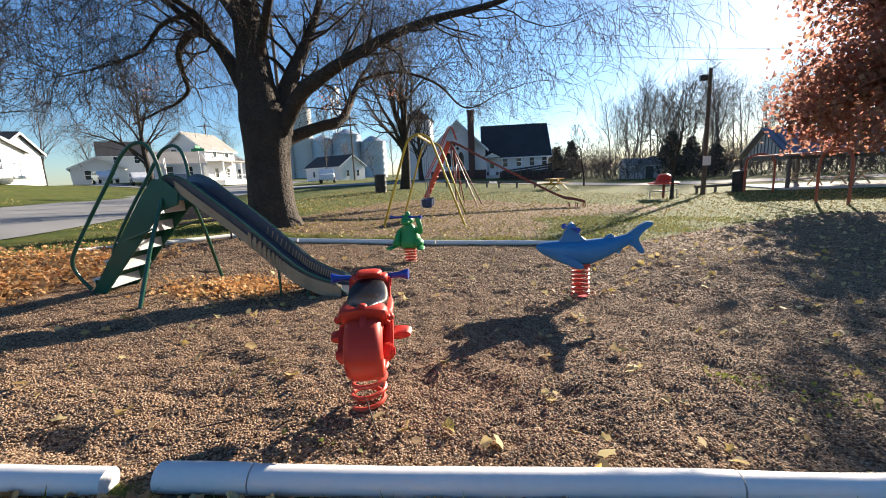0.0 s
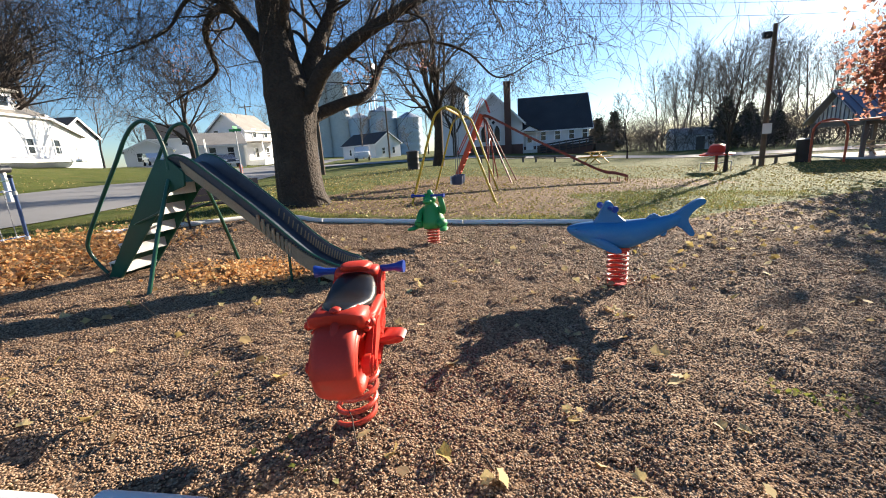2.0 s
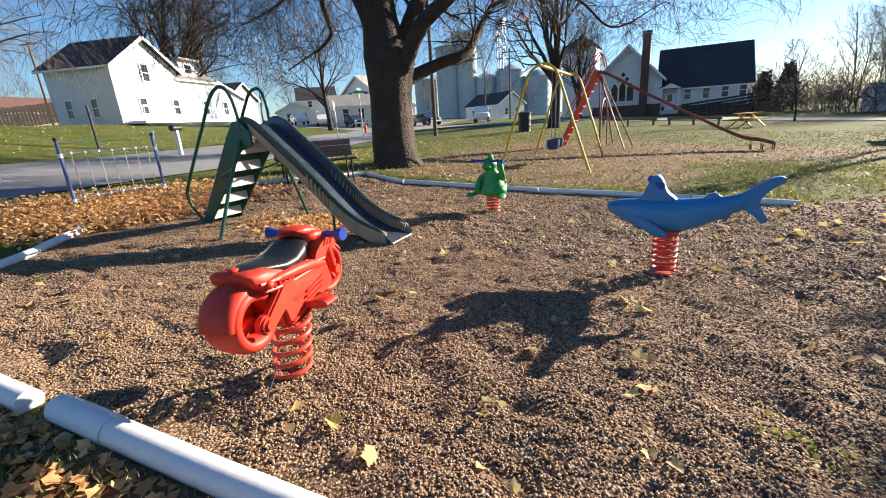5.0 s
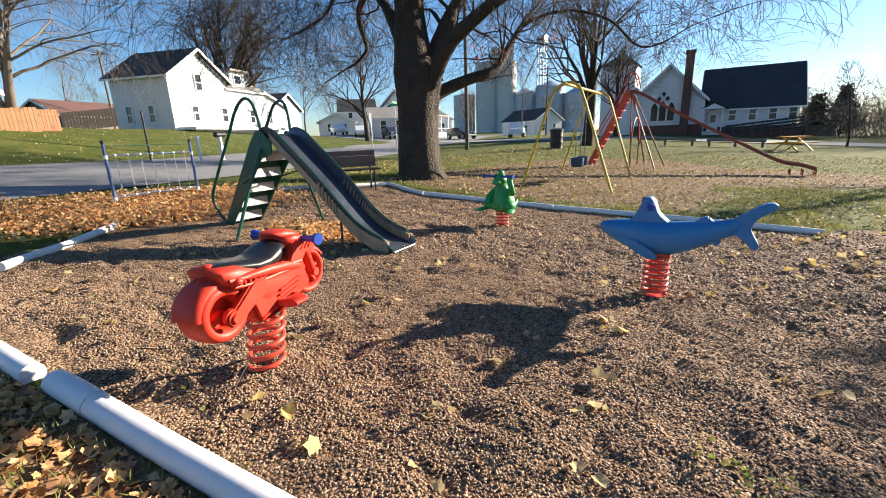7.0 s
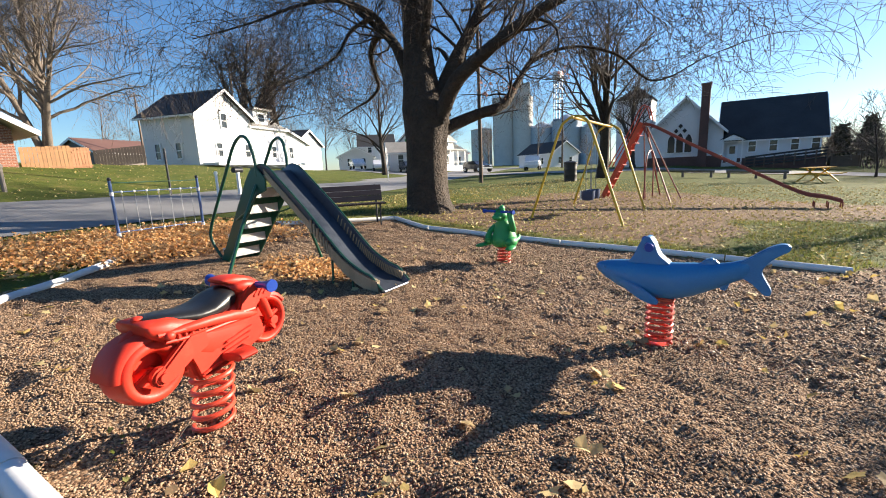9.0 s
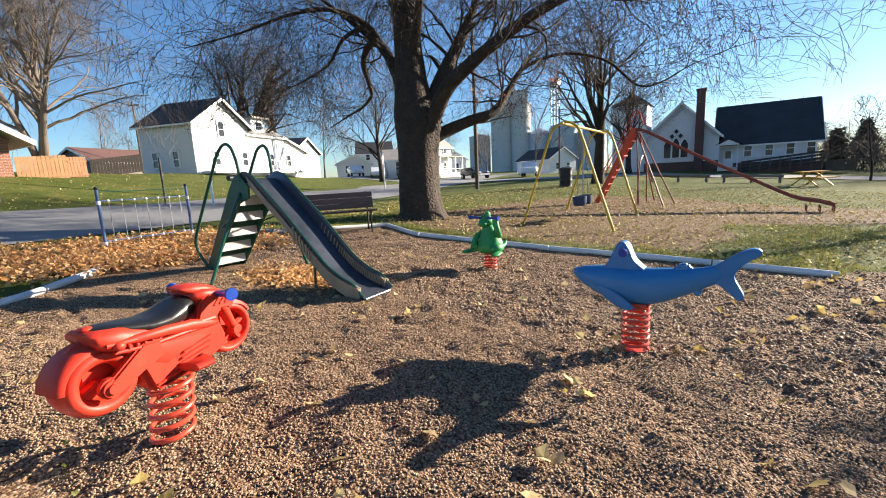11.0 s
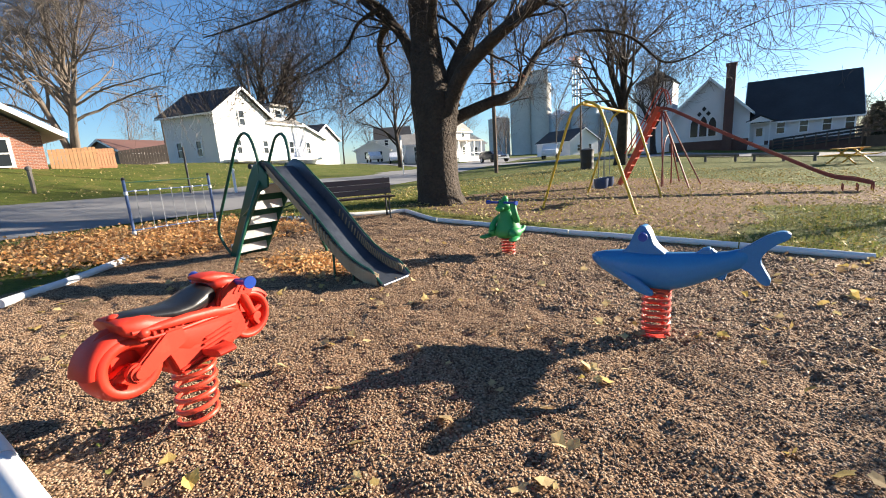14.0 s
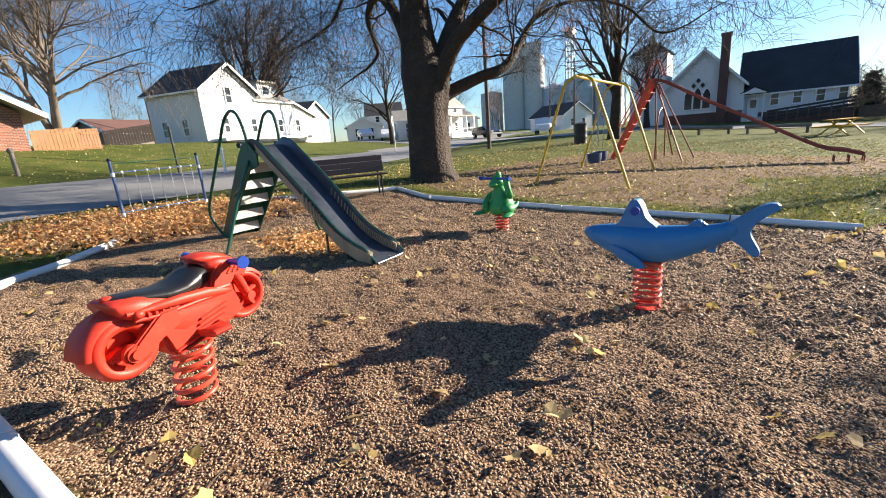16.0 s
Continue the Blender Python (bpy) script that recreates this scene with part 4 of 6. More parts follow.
# ---- swing set ----
def swing_set():
    A = Vector((-2.62, 11.5, 2.38))
    B = Vector((-3.1, 15.2, 2.41))
    t = thing("swing_set", "yellow tubular swing set with arched ends and blue seats", "swing set", pose(0, 0, 0))
    for top, l, r in ((A, (-3.78, 11.5), (-1.41, 11.4)), (B, (-4.25, 15.3), (-1.95, 15.15))):
        L0, R0 = Vector((l[0], l[1], Z(*l) - 0.05)), Vector((r[0], r[1], Z(*r) - 0.05))
        Lt, Rt = top + Vector((-0.4, 0.0, -0.28)), top + Vector((0.38, 0.0, -0.28))
        pts = [L0, L0.lerp(Lt, 0.5), Lt, top + Vector((-0.22, 0, -0.04)), top + Vector((0.0, 0, 0.04)), top + Vector((0.22, 0, -0.04)), Rt, Rt.lerp(R0, 0.5), R0]
        part("arched_leg", Build().tube(smooth_curve(pts, 5), 0.032, 10), YELLOWPIPE, t)
    part("top_beam", Build().tube([A + Vector((0, -0.2, 0)), B + Vector((0, 0.2, 0))], 0.036, 12), YELLOWPIPE, t)
    for f in (0.36, 0.52):
        c = A.lerp(B, f)
        z = Z(c.x, c.y) + 0.42
        side = Vector((B.y - A.y, -(B.x - A.x), 0)).normalized()
        run = (B - A).normalized()
        base = Vector((c.x, c.y, z))
        rings = [[base + run * (q * math.cos(2 * math.pi * k / 16) * 1.15) + side * (q * math.sin(2 * math.pi * k / 16)) + Vector((0, 0, h)) for k in range(16)] for q, h in ((0.05, -0.02), (0.14, -0.01), (0.17, 0.06), (0.18, 0.24), (0.165, 0.24), (0.15, 0.06), (0.05, 0.02))]
        sw = part("swing_seat", Build().loft(rings), SEATBLUE, t, "navy rubber bucket swing seat")
        part("white_strap", Build().box(base + Vector((0, 0, 0.12)) - side * 0.18, (0.05, 0.05, 0.24)), TRIM, sw)
        for s in (-1, 1):
            part("chain", Build().tube([c + run * (0.26 * s), c + run * (0.24 * s) + Vector((0, 0, z - c.z + 0.25))], 0.009, 6), CHAIN, t)


swing_set()


# ---- tall red slide ----
def tall_slide():
    t = thing("tall_red_slide", "tall orange-red metal slide with a long straight chute", "slide")
    g = lambda x, y: Z(x, y)
    foot, top = Vector((-4.35, 18.5, 0)), Vector((-3.05, 18.6, 2.45))
    end = Vector((2.5, 18.2, 0))
    foot.z = g(foot.x, foot.y)
    end.z = g(end.x, end.y) + 0.2
    n = Vector((-0.05, 1, 0))
    for s in (-0.24, 0.24):
        part("ladder_side", Build().beam(foot + n * s - Vector((0, 0, 0.05)), top + n * s + Vector((0, 0, 0.25)), 0.03, 0.16), ORANGERED, t, bevel=0.006)
        part("ladder_rail", Build().tube(smooth_curve([foot.lerp(top, 0.35) + n * s + Vector((-0.25, 0, 0.3)), foot.lerp(top, 0.8) + n * s + Vector((-0.18, 0, 0.4)), top + n * s + Vector((-0.05, 0, 0.75)), top + n * s + Vector((0.15, 0, 0.78)), top + n * s + Vector((0.3, 0, 0.3))]), 0.022, 8), ORANGERED, t)
        for x, y in (((-1.75, 17.5), (-2.75, 18.2)) if s < 0 else ((-1.75, 19.2), (-2.7, 20.2))):
            part("support_leg", Build().tube([top + n * s + Vector((0.1, 0, 0.1)), (x, y, g(x, y) - 0.05)], 0.026, 8), DARKRED, t)
    part("support_arch", Build().tube(smooth_curve([(-2.75, 18.0, g(-2.75, 18) - 0.05), (-2.75, 18.1, 1.2), (-2.75, 18.4, 1.65), (-2.75, 18.8, 1.65), (-2.75, 19.1, 1.2), (-2.75, 19.2, g(-2.75, 19.2) - 0.05)]), 0.025, 8), DARKRED, t)
    for i in range(9):
        p = foot.lerp(top, 0.08 + i * 0.105)
        part("tread", Build().box(p, (0.16, 0.46, 0.03)), ORANGERED, t)
    d = (end - top)
    pts = [top + Vector((-0.05, 0, 0.1)), top + Vector((0.3, -0.02, 0.12)), top + d * 0.3 + Vector((0, 0, 0.08)), top + d * 0.6 + Vector((0, 0, -0.08)), top + d * 0.83 + Vector((0, 0, -0.18)), top + d * 0.93 + Vector((0, 0, -0.06)), end]
    path = smooth_curve(pts, 5)
    bed = [[p + n * 0.22, p - n * 0.22, p - n * 0.22 - Vector((0, 0, 0.015)), p + n * 0.22 - Vector((0, 0, 0.015))] for p in path]
    part("chute_bed", Build().loft(bed), DARKRED, t, "dark red worn steel chute")
    for s in (-1, 1):
        w = [[p + n * s * 0.22 - Vector((0, 0, 0.03)), p + n * s * 0.22 + Vector((0, 0, 0.07)), p + n * s * 0.245 + Vector((0, 0, 0.07)), p + n * s * 0.245 - Vector((0, 0, 0.03))] for p in path]
        part("chute_side", Build().loft(w), DARKRED, t)
        for k in (0.0, 0.3, 0.6):
            q = end + Vector((-k, 0, 0)) + n * s * 0.2
            part("exit_leg", Build().tube([q, (q.x, q.y, g(q.x, q.y) - 0.03)], 0.018, 8), DARKRED, t)


tall_slide()


# ---- trees ----
def tree_mesh(lines_):
    """One mesh of tapered, few-sided tubes; lines_ holds (points, radii, sides)."""
    vs, fs = [], []
    for pts, rs, sides in lines_:
        P = np.array(pts, dtype=float)
        k = len(P)
        d = np.gradient(P, axis=0)
        d /= np.linalg.norm(d, axis=1, keepdims=True) + 1e-9
        ref = np.where(np.abs(d[:, 2:3]) < 0.9, np.array([[0, 0, 1.0]]), np.array([[1.0, 0, 0]]))
        n = np.cross(d, ref)
        n /= np.linalg.norm(n, axis=1, keepdims=True) + 1e-9
        b = np.cross(d, n)
        a = np.arange(sides) * 2 * math.pi / sides
        ring = P[:, None] + (n[:, None] * np.cos(a)[None, :, None] + b[:, None] * np.sin(a)[None, :, None]) * np.array(rs)[:, None, None]
        o = len(vs)
        vs.extend(map(tuple, ring.reshape(-1, 3)))
        for i in range(k - 1):
            for j in range(sides):
                q = (j + 1) % sides
                fs.append((o + i * sides + j, o + i * sides + q, o + (i + 1) * sides + q, o + (i + 1) * sides + j))
    return vs, fs


def wander(rng, p, d, length, steps, droop, wild):
    """A crooked line from p along d."""
    pts = [np.array(p, float)]
    d = np.array(d, float)
    for _ in range(steps):
        d = d + rng.normal(0, wild, 3) + np.array([0, 0, droop])
        d /= np.linalg.norm(d)
        pts.append(pts[-1] + d * length / steps)
    return pts, d


def side_way(rng, d, spread):
    d = d / np.linalg.norm(d)
    r = rng.normal(0, 1, 3)
    r -= d * r.dot(d)
    r /= np.linalg.norm(r) + 1e-9
    return d * math.cos(spread) + r * math.sin(spread)


def grow(rng, out, p, d, length, r, depth, droop=(0, 0, 0, 0, 0), kids=(5, 5, 4, 3), wild=0.12, ratio=0.55, spread=0.8, rmin=0.004):
    steps = max(3, min(8, int(length / 0.2)))
    pts, end = wander(rng, p, d, length, steps, droop[min(depth, len(droop) - 1)] / steps * 2, wild)
    tip = max(rmin * 0.6, r * 0.25)
    rs = [r + (tip - r) * i / steps for i in range(steps + 1)]
    out.append((pts, rs, 8 if r > 0.06 else 5 if r > 0.02 else 3))
    if depth >= len(kids):
        return
    k = kids[depth]
    for i in range(k):
        f = 0.25 + 0.75 * (i + rng.random()) / k
        j = min(steps - 1, int(f * steps))
        q = pts[j] + (pts[j + 1] - pts[j]) * (f * steps - j)
        way = side_way(rng, pts[j + 1] - pts[j], spread * (0.6 + 0.7 * rng.random()))
        grow(rng, out, q, way, length * ratio * (0.7 + 0.6 * rng.random()), max(rmin, rs[j] * 0.55), depth + 1, droop, kids, wild, ratio, spread, rmin)


def split_tree(t, out, limit, bark, twig):
    for name, sel, m in (("trunk", [l for l in out if l[1][0] > limit], bark), ("crown", [l for l in out if l[1][0] <= limit], twig)):
        if sel:
            ob = raw(name, *tree_mesh(sel), m, True)
            ob.parent = t


def big_tree():
    C = np.array([-6.6, 10.75, 0.0])
    E = np.array([0.73, 0.684, 0.0])
    D = np.array([-0.684, 0.73, 0.0])
    t = thing("shade_tree", "large bare shade tree with rugged bark and drooping twigs", "tree")
    at = lambda a, z, b=0.0: C + E * a + D * b + np.array([0, 0, z])
    rng = np.random.default_rng(11)
    trunk = Build()
    rings = []
    for z, a, rx in ((0.0, 0.0, 0.74), (0.2, 0.0, 0.66), (0.45, -0.05, 0.6), (0.9, -0.08, 0.57), (1.5, -0.08, 0.555), (2.1, -0.05, 0.56), (2.6, -0.02, 0.62), (3.0, -0.05, 0.62), (3.4, -0.1, 0.52), (3.9, -0.14, 0.44), (4.6, -0.15, 0.38), (5.6, -0.18, 0.34), (7.0, -0.3, 0.28), (9.0, -0.35, 0.2), (11, -0.3, 0.12)):
        ring = []
        for j in range(28):
            an = 2 * math.pi * j / 28
            f = 1 + 0.05 * math.sin(an * 5 + z * 0.7) + 0.04 * math.sin(an * 9 + z * 1.3) + (0.12 * max(0, 0.5 - z) * math.sin(an * 4 + 1))
            p = at(a + rx * f * math.cos(an), z, rx * f * 0.95 * math.sin(an))
            if z == 0.0:
                p[2] = Z(p[0], p[1]) - 0.1
            ring.append(Vector(p))
        rings.append(ring)
    trunk.loft(rings)
    part("trunk", trunk, BARK, t, "thick furrowed brown trunk", angle=80)
    limbs = [
        [(0.35, 2.9, 0), (0.62, 3.7, 0.1), (0.95, 4.4, 0.2), (1.45, 5.3, 0.35), (2.0, 6.6, 0.6), (2.4, 8.5, 1.0)],
        [(0.35, 2.7, -0.3), (0.75, 3.5, -0.8), (1.3, 3.95, -1.3), (1.85, 4.3, -1.75), (2.7, 4.75, -2.3), (3.7, 5.1, -2.9), (4.9, 5.4, -3.5), (6.2, 5.9, -4.2), (7.4, 5.9, -4.8)],
        [(0.3, 2.35, 0.1), (0.8, 2.58, 0.2), (1.5, 2.85, 0.35), (2.25, 3.1, 0.55), (2.65, 3.6, 0.8), (3.0, 4.1, 1.1), (3.45, 4.65, 1.5), (3.97, 5.2, 1.86), (5.0, 6.2, 2.4)],
        [(-0.3, 3.4, 0.2), (-0.5, 4.1, 0.5), (-0.78, 4.9, 0.9), (-1.05, 5.35, 1.4), (-1.4, 5.45, 2.0), (-1.68, 5.1, 2.7), (-1.6, 4.6, 3.2), (-1.55, 4.2, 3.35), (-1.95, 3.8, 3.4), (-2.35, 3.6, 3.4), (-3.1, 3.2, 3.5)],
        [(-0.35, 3.9, 0.3), (-0.75, 4.75, 0.5), (-1.3, 5.4, 0.8), (-2.2, 6.2, 1.1), (-3.4, 7.2, 1.4)],
        [(-0.78, 4.9, 0.9), (-1.3, 5.6, 0.6), (-2.2, 5.9, 0.3), (-3.2, 5.7, 0.0), (-4.4, 5.2, -0.3), (-5.8, 4.8, -0.5)],
        [(3.3, 4.45, 1.35), (3.8, 4.62, 0.9), (4.5, 4.6, 0.4), (5.3, 4.2, -0.2), (5.95, 3.5, -0.54), (6.5, 3.5, -0.7), (7.3, 3.9, -0.8), (8.4, 4.3, -0.9)],
        [(-1.3, 5.6, 0.6), (-2.0, 5.3, 0.8), (-2.5, 4.7, 1.0), (-3.3, 4.3, 1.2), (-4.3, 4.0, 1.4)],
        [(0.0, 4.6, -0.2), (0.2, 5.6, -1.0), (0.4, 6.6, -2.0), (0.8, 7.4, -3.2)],
        [(-0.2, 5.2, 0.2), (-0.5, 6.2, 1.2), (-0.7, 7.2, 2.4), (-0.9, 8.0, 3.6)],
        [(-0.15, 5.8, 0), (-0.9, 6.8, -0.4), (-2.0, 7.8, -1.0), (-3.3, 8.6, -1.6)],
    ]
    start = [0.3, 0.22, 0.2, 0.17, 0.17, 0.1, 0.06, 0.07, 0.14, 0.14, 0.13]
    twigs = []
    for li, (limb, r0) in enumerate(zip(limbs, start)):
        pts = smooth_curve([Vector(at(a, z, b)) for a, z, b in limb], 5)
        k = len(pts)
        rs = [r0 * (1.25 if i == 0 else 1) * (1 - 0.9 * i / (k - 1)) * (1 + 0.08 * noise.noise(p * 3)) for i, p in enumerate(pts)]
        part("limb", Build().tube(pts, rs, 12), BARK, t, angle=80)
        n_kids = int((6 + 2.7 * math.dist(pts[0], pts[-1])) * (0.55 if li == 6 else 1.0))
        for i in range(n_kids):
            f = 0.25 + 0.75 * ((i + rng.random()) / n_kids) ** 0.8
            j = min(k - 2, int(f * (k - 1)))
            q = np.array(pts[j])
            d = np.array(pts[j + 1] - pts[j])
            way = side_way(rng, d, 0.9)
            way[2] = way[2] * 0.6 + 0.05
            grow(rng, twigs, q, way, (1.4 + 1.6 * rng.random()), max(0.014, rs[j] * 0.28), 1, (0.0, 0.1, -0.12, -0.3, -0.4), (0, 5, 4, 3), 0.2, 0.66, 0.85, 0.0055)
    for i in range(10):
        z = 6.5 + 4 * rng.random()
        grow(rng, twigs, at(-0.3, z), side_way(rng, np.array([0, 0, 1.0]), 1.0), 2.5, 0.06, 0, (0.1, 0, -0.2, -0.3), (5, 5, 4, 3), 0.16, 0.6, 0.85, 0.004)
    twigs = [l for l in twigs if min(p[2] for p in l[0]) > 2.75]
    crown = raw("crown", *tree_mesh(twigs), TWIG, True)
    crown.parent = t
    tagged(crown, "dense fine bare twigs")
    # a few dry leaf clusters caught in the twigs
    lv, lf = [], []
    for c in (at(-2.3, 4.4, 3.2), at(-2.7, 4.2, 3.2), at(-2.5, 4.7, 3.0), at(1.9, 3.9, 0.3), at(2.3, 3.4, 0.4), at(1.7, 3.5, 0.2), at(3.9, 3.9, 0.3)):
        for _ in range(28):
            p = c + rng.normal(0, 0.16, 3)
            add_leaf(lv, lf, rng, p, 0.07, flat=False)
    ob = raw("dead_leaves", lv, lf, COPPERLEAF)
    ob.parent = t


def add_leaf(vs, fs, rng, p, size, flat=True, tilt=0.35):
    a = rng.random() * 2 * math.pi
    s = size * (0.6 + 0.8 * rng.random())
    if flat:
        nx, ny = rng.normal(0, tilt, 2)
        n = np.array([nx, ny, 1.0])
    else:
        n = rng.normal(0, 1, 3)
    n /= np.linalg.norm(n)
    u = np.cross(n, [math.cos(a), math.sin(a), 0.3])
    u /= np.linalg.norm(u) + 1e-9
    w = np.cross(n, u)
    o = len(vs)
    c = s * 0.3 * rng.random()
    if not flat:
        for x, y, k in ((-0.5, 0, 1), (-0.1, 0.42, 1.2), (0.5, 0.05, 0.9), (-0.05, -0.4, 1.3), (0.0, 0.0, 0.0)):
            vs.append(tuple(p + u * x * s + w * y * s + n * c * k))
        fs.extend([(o, o + 1, o + 4), (o + 1, o + 2, o + 4), (o + 2, o + 3, o + 4), (o + 3, o, o + 4)])
        return
    # a lobed, curled leaf
    curl = rng.random() * 6.283
    for k, q in enumerate(LOBES):
        b = 2 * math.pi * k / len(LOBES)
        q *= 0.85 + 0.3 * rng.random()
        vs.append(tuple(p + (u * math.cos(b) + w * math.sin(b)) * q * s * 0.55 + n * c * q * (0.7 + 0.9 * math.cos(b * 2 + curl))))
    vs.append(tuple(p))
    m = len(LOBES)
    fs.extend([(o + k, o + (k + 1) % m, o + m) for k in range(m)])


LOBES = (1.0, 0.66, 0.95, 0.68, 0.82, 0.6, 0.5, 0.6, 0.82, 0.68, 0.95, 0.66)
big_tree()


def bare_tree(x, y, h, r, seed, label, kids=(7, 6, 5, 3), spread=0.7, droop=(0.25, 0.25, 0.1, 0.0), trunks=1, name="bare_tree", group="", wide=0.5, rmin=0.008, bark=None, twig=None):
    rng = np.random.default_rng(seed)
    t = thing(name, label, "tree", None, group)
    out = []
    z0 = Z(x, y) - 0.1
    for k in range(trunks):
        lean = rng.normal(0, 0.06 if trunks == 1 else 0.22, 2)
        p = np.array([x, y, z0]) + np.array([*(rng.normal(0, 0.25, 2) if trunks > 1 else (0, 0)), 0])
        d = np.array([lean[0], lean[1], 1.0])
        d /= np.linalg.norm(d)
        pts, _ = wander(rng, p, d, h * 0.85, 9, 0.03, 0.05)
        rs = [r * (1 - 0.85 * i / 9) * (1.2 if i == 0 else 1) for i in range(10)]
        out.append((pts, rs, 9))
        n = kids[0] * 2
        for i in range(n):
            f = 0.25 + 0.72 * (i + rng.random()) / n
            j = min(8, int(f * 9))
            q = pts[j] + (pts[j + 1] - pts[j]) * (f * 9 - j)
            way = side_way(rng, pts[j + 1] - pts[j], spread * (0.7 + 0.5 * rng.random()))
            grow(rng, out, q, way, h * wide * (1.15 - 0.75 * f), max(rmin, rs[j] * 0.5), 1, droop, kids, 0.12, 0.55, 0.75, rmin)
    split_tree(t, out, 0.03, bark or BARK, twig or TWIG)
    return t


bare_tree(-8.0, 28.5, 10.0, 0.36, 3, "bare young tree with a round crown on grass", (9, 6, 4, 2), 0.6, wide=0.55)
bare_tree(-33.0, 6.2, 12.5, 0.22, 5, "tall bare tree beside the brick house", (9, 7, 5, 3), 0.7, (0.2, 0.0, -0.3, -0.6), trunks=4, wide=0.5, bark=PALEBARK, twig=PALEBARK)
bare_tree(-44, 22.0, 15.0, 0.5, 6, "large bare tree behind the white house", (8, 6, 4, 2), 0.7, trunks=2, twig=HAZETWIG)
bare_tree(-47, 30.0, 13.0, 0.4, 8, "bare tree behind the white house", (8, 6, 4, 2), 0.7, twig=HAZETWIG)
bare_tree(-34, 34.0, 11.0, 0.3, 9, "bare tree beside the village road", (8, 6, 4, 3), 0.7)
bare_tree(-10.5, 43.5, 9.0, 0.28, 14, "bushy bare tree before the church", (9, 7, 5, 3), 0.8, wide=0.5)


def copper_tree():
    x, y = 14.9, 19.7
    rng = np.random.default_rng(21)
    t = thing("copper_tree", "broad tree with dense dry copper-red leaves", "tree")
    out = []
    z0 = Z(x, y)
    pts, _ = wander(rng, (x, y, z0 - 0.1), (0, 0, 1.0), 10.5, 9, 0.02, 0.04)
    rs = [0.3 * (1 - 0.85 * i / 9) for i in range(10)]
    out.append((pts, rs, 9))
    for i in range(40):
        f = 0.22 + 0.75 * i / 40
        j = min(8, int(f * 9))
        way = side_way(rng, np.array([0, 0, 1.0]), 1.25)
        grow(rng, out, pts[j], way, 3.7 * (1 - 0.6 * abs(f - 0.5)), rs[j] * 0.4, 1, (0, 0.2, 0, 0), (0, 5, 4), 0.14, 0.5, 0.8, 0.008)
    split_tree(t, out, 0.05, BARK, TWIG)
    vs, fs = [], []
    tips = [l[0][-1] for l in out[1:]] + [l[0][len(l[0]) // 2] for l in out[1:]]
    for k in range(44000):
        p = tips[int(rng.integers(len(tips)))] + rng.normal(0, 0.42, 3)
        if p[2] > z0 + 1.9:
            add_leaf(vs, fs, rng, p, 0.21, flat=False)
    ob = raw("leaves", vs, fs, COPPERLEAF)
    ob.parent = t


copper_tree()
bare_tree(7.2, 22.8, 5.5, 0.09, 31, "slim bare sapling on leafy grass", (6, 5, 3), 0.7, name="sapling", rmin=0.01)
bare_tree(5.0, 38.0, 5.0, 0.07, 32, "slim bare sapling beside the side road", (6, 4, 3), 0.7, name="sapling", rmin=0.012)


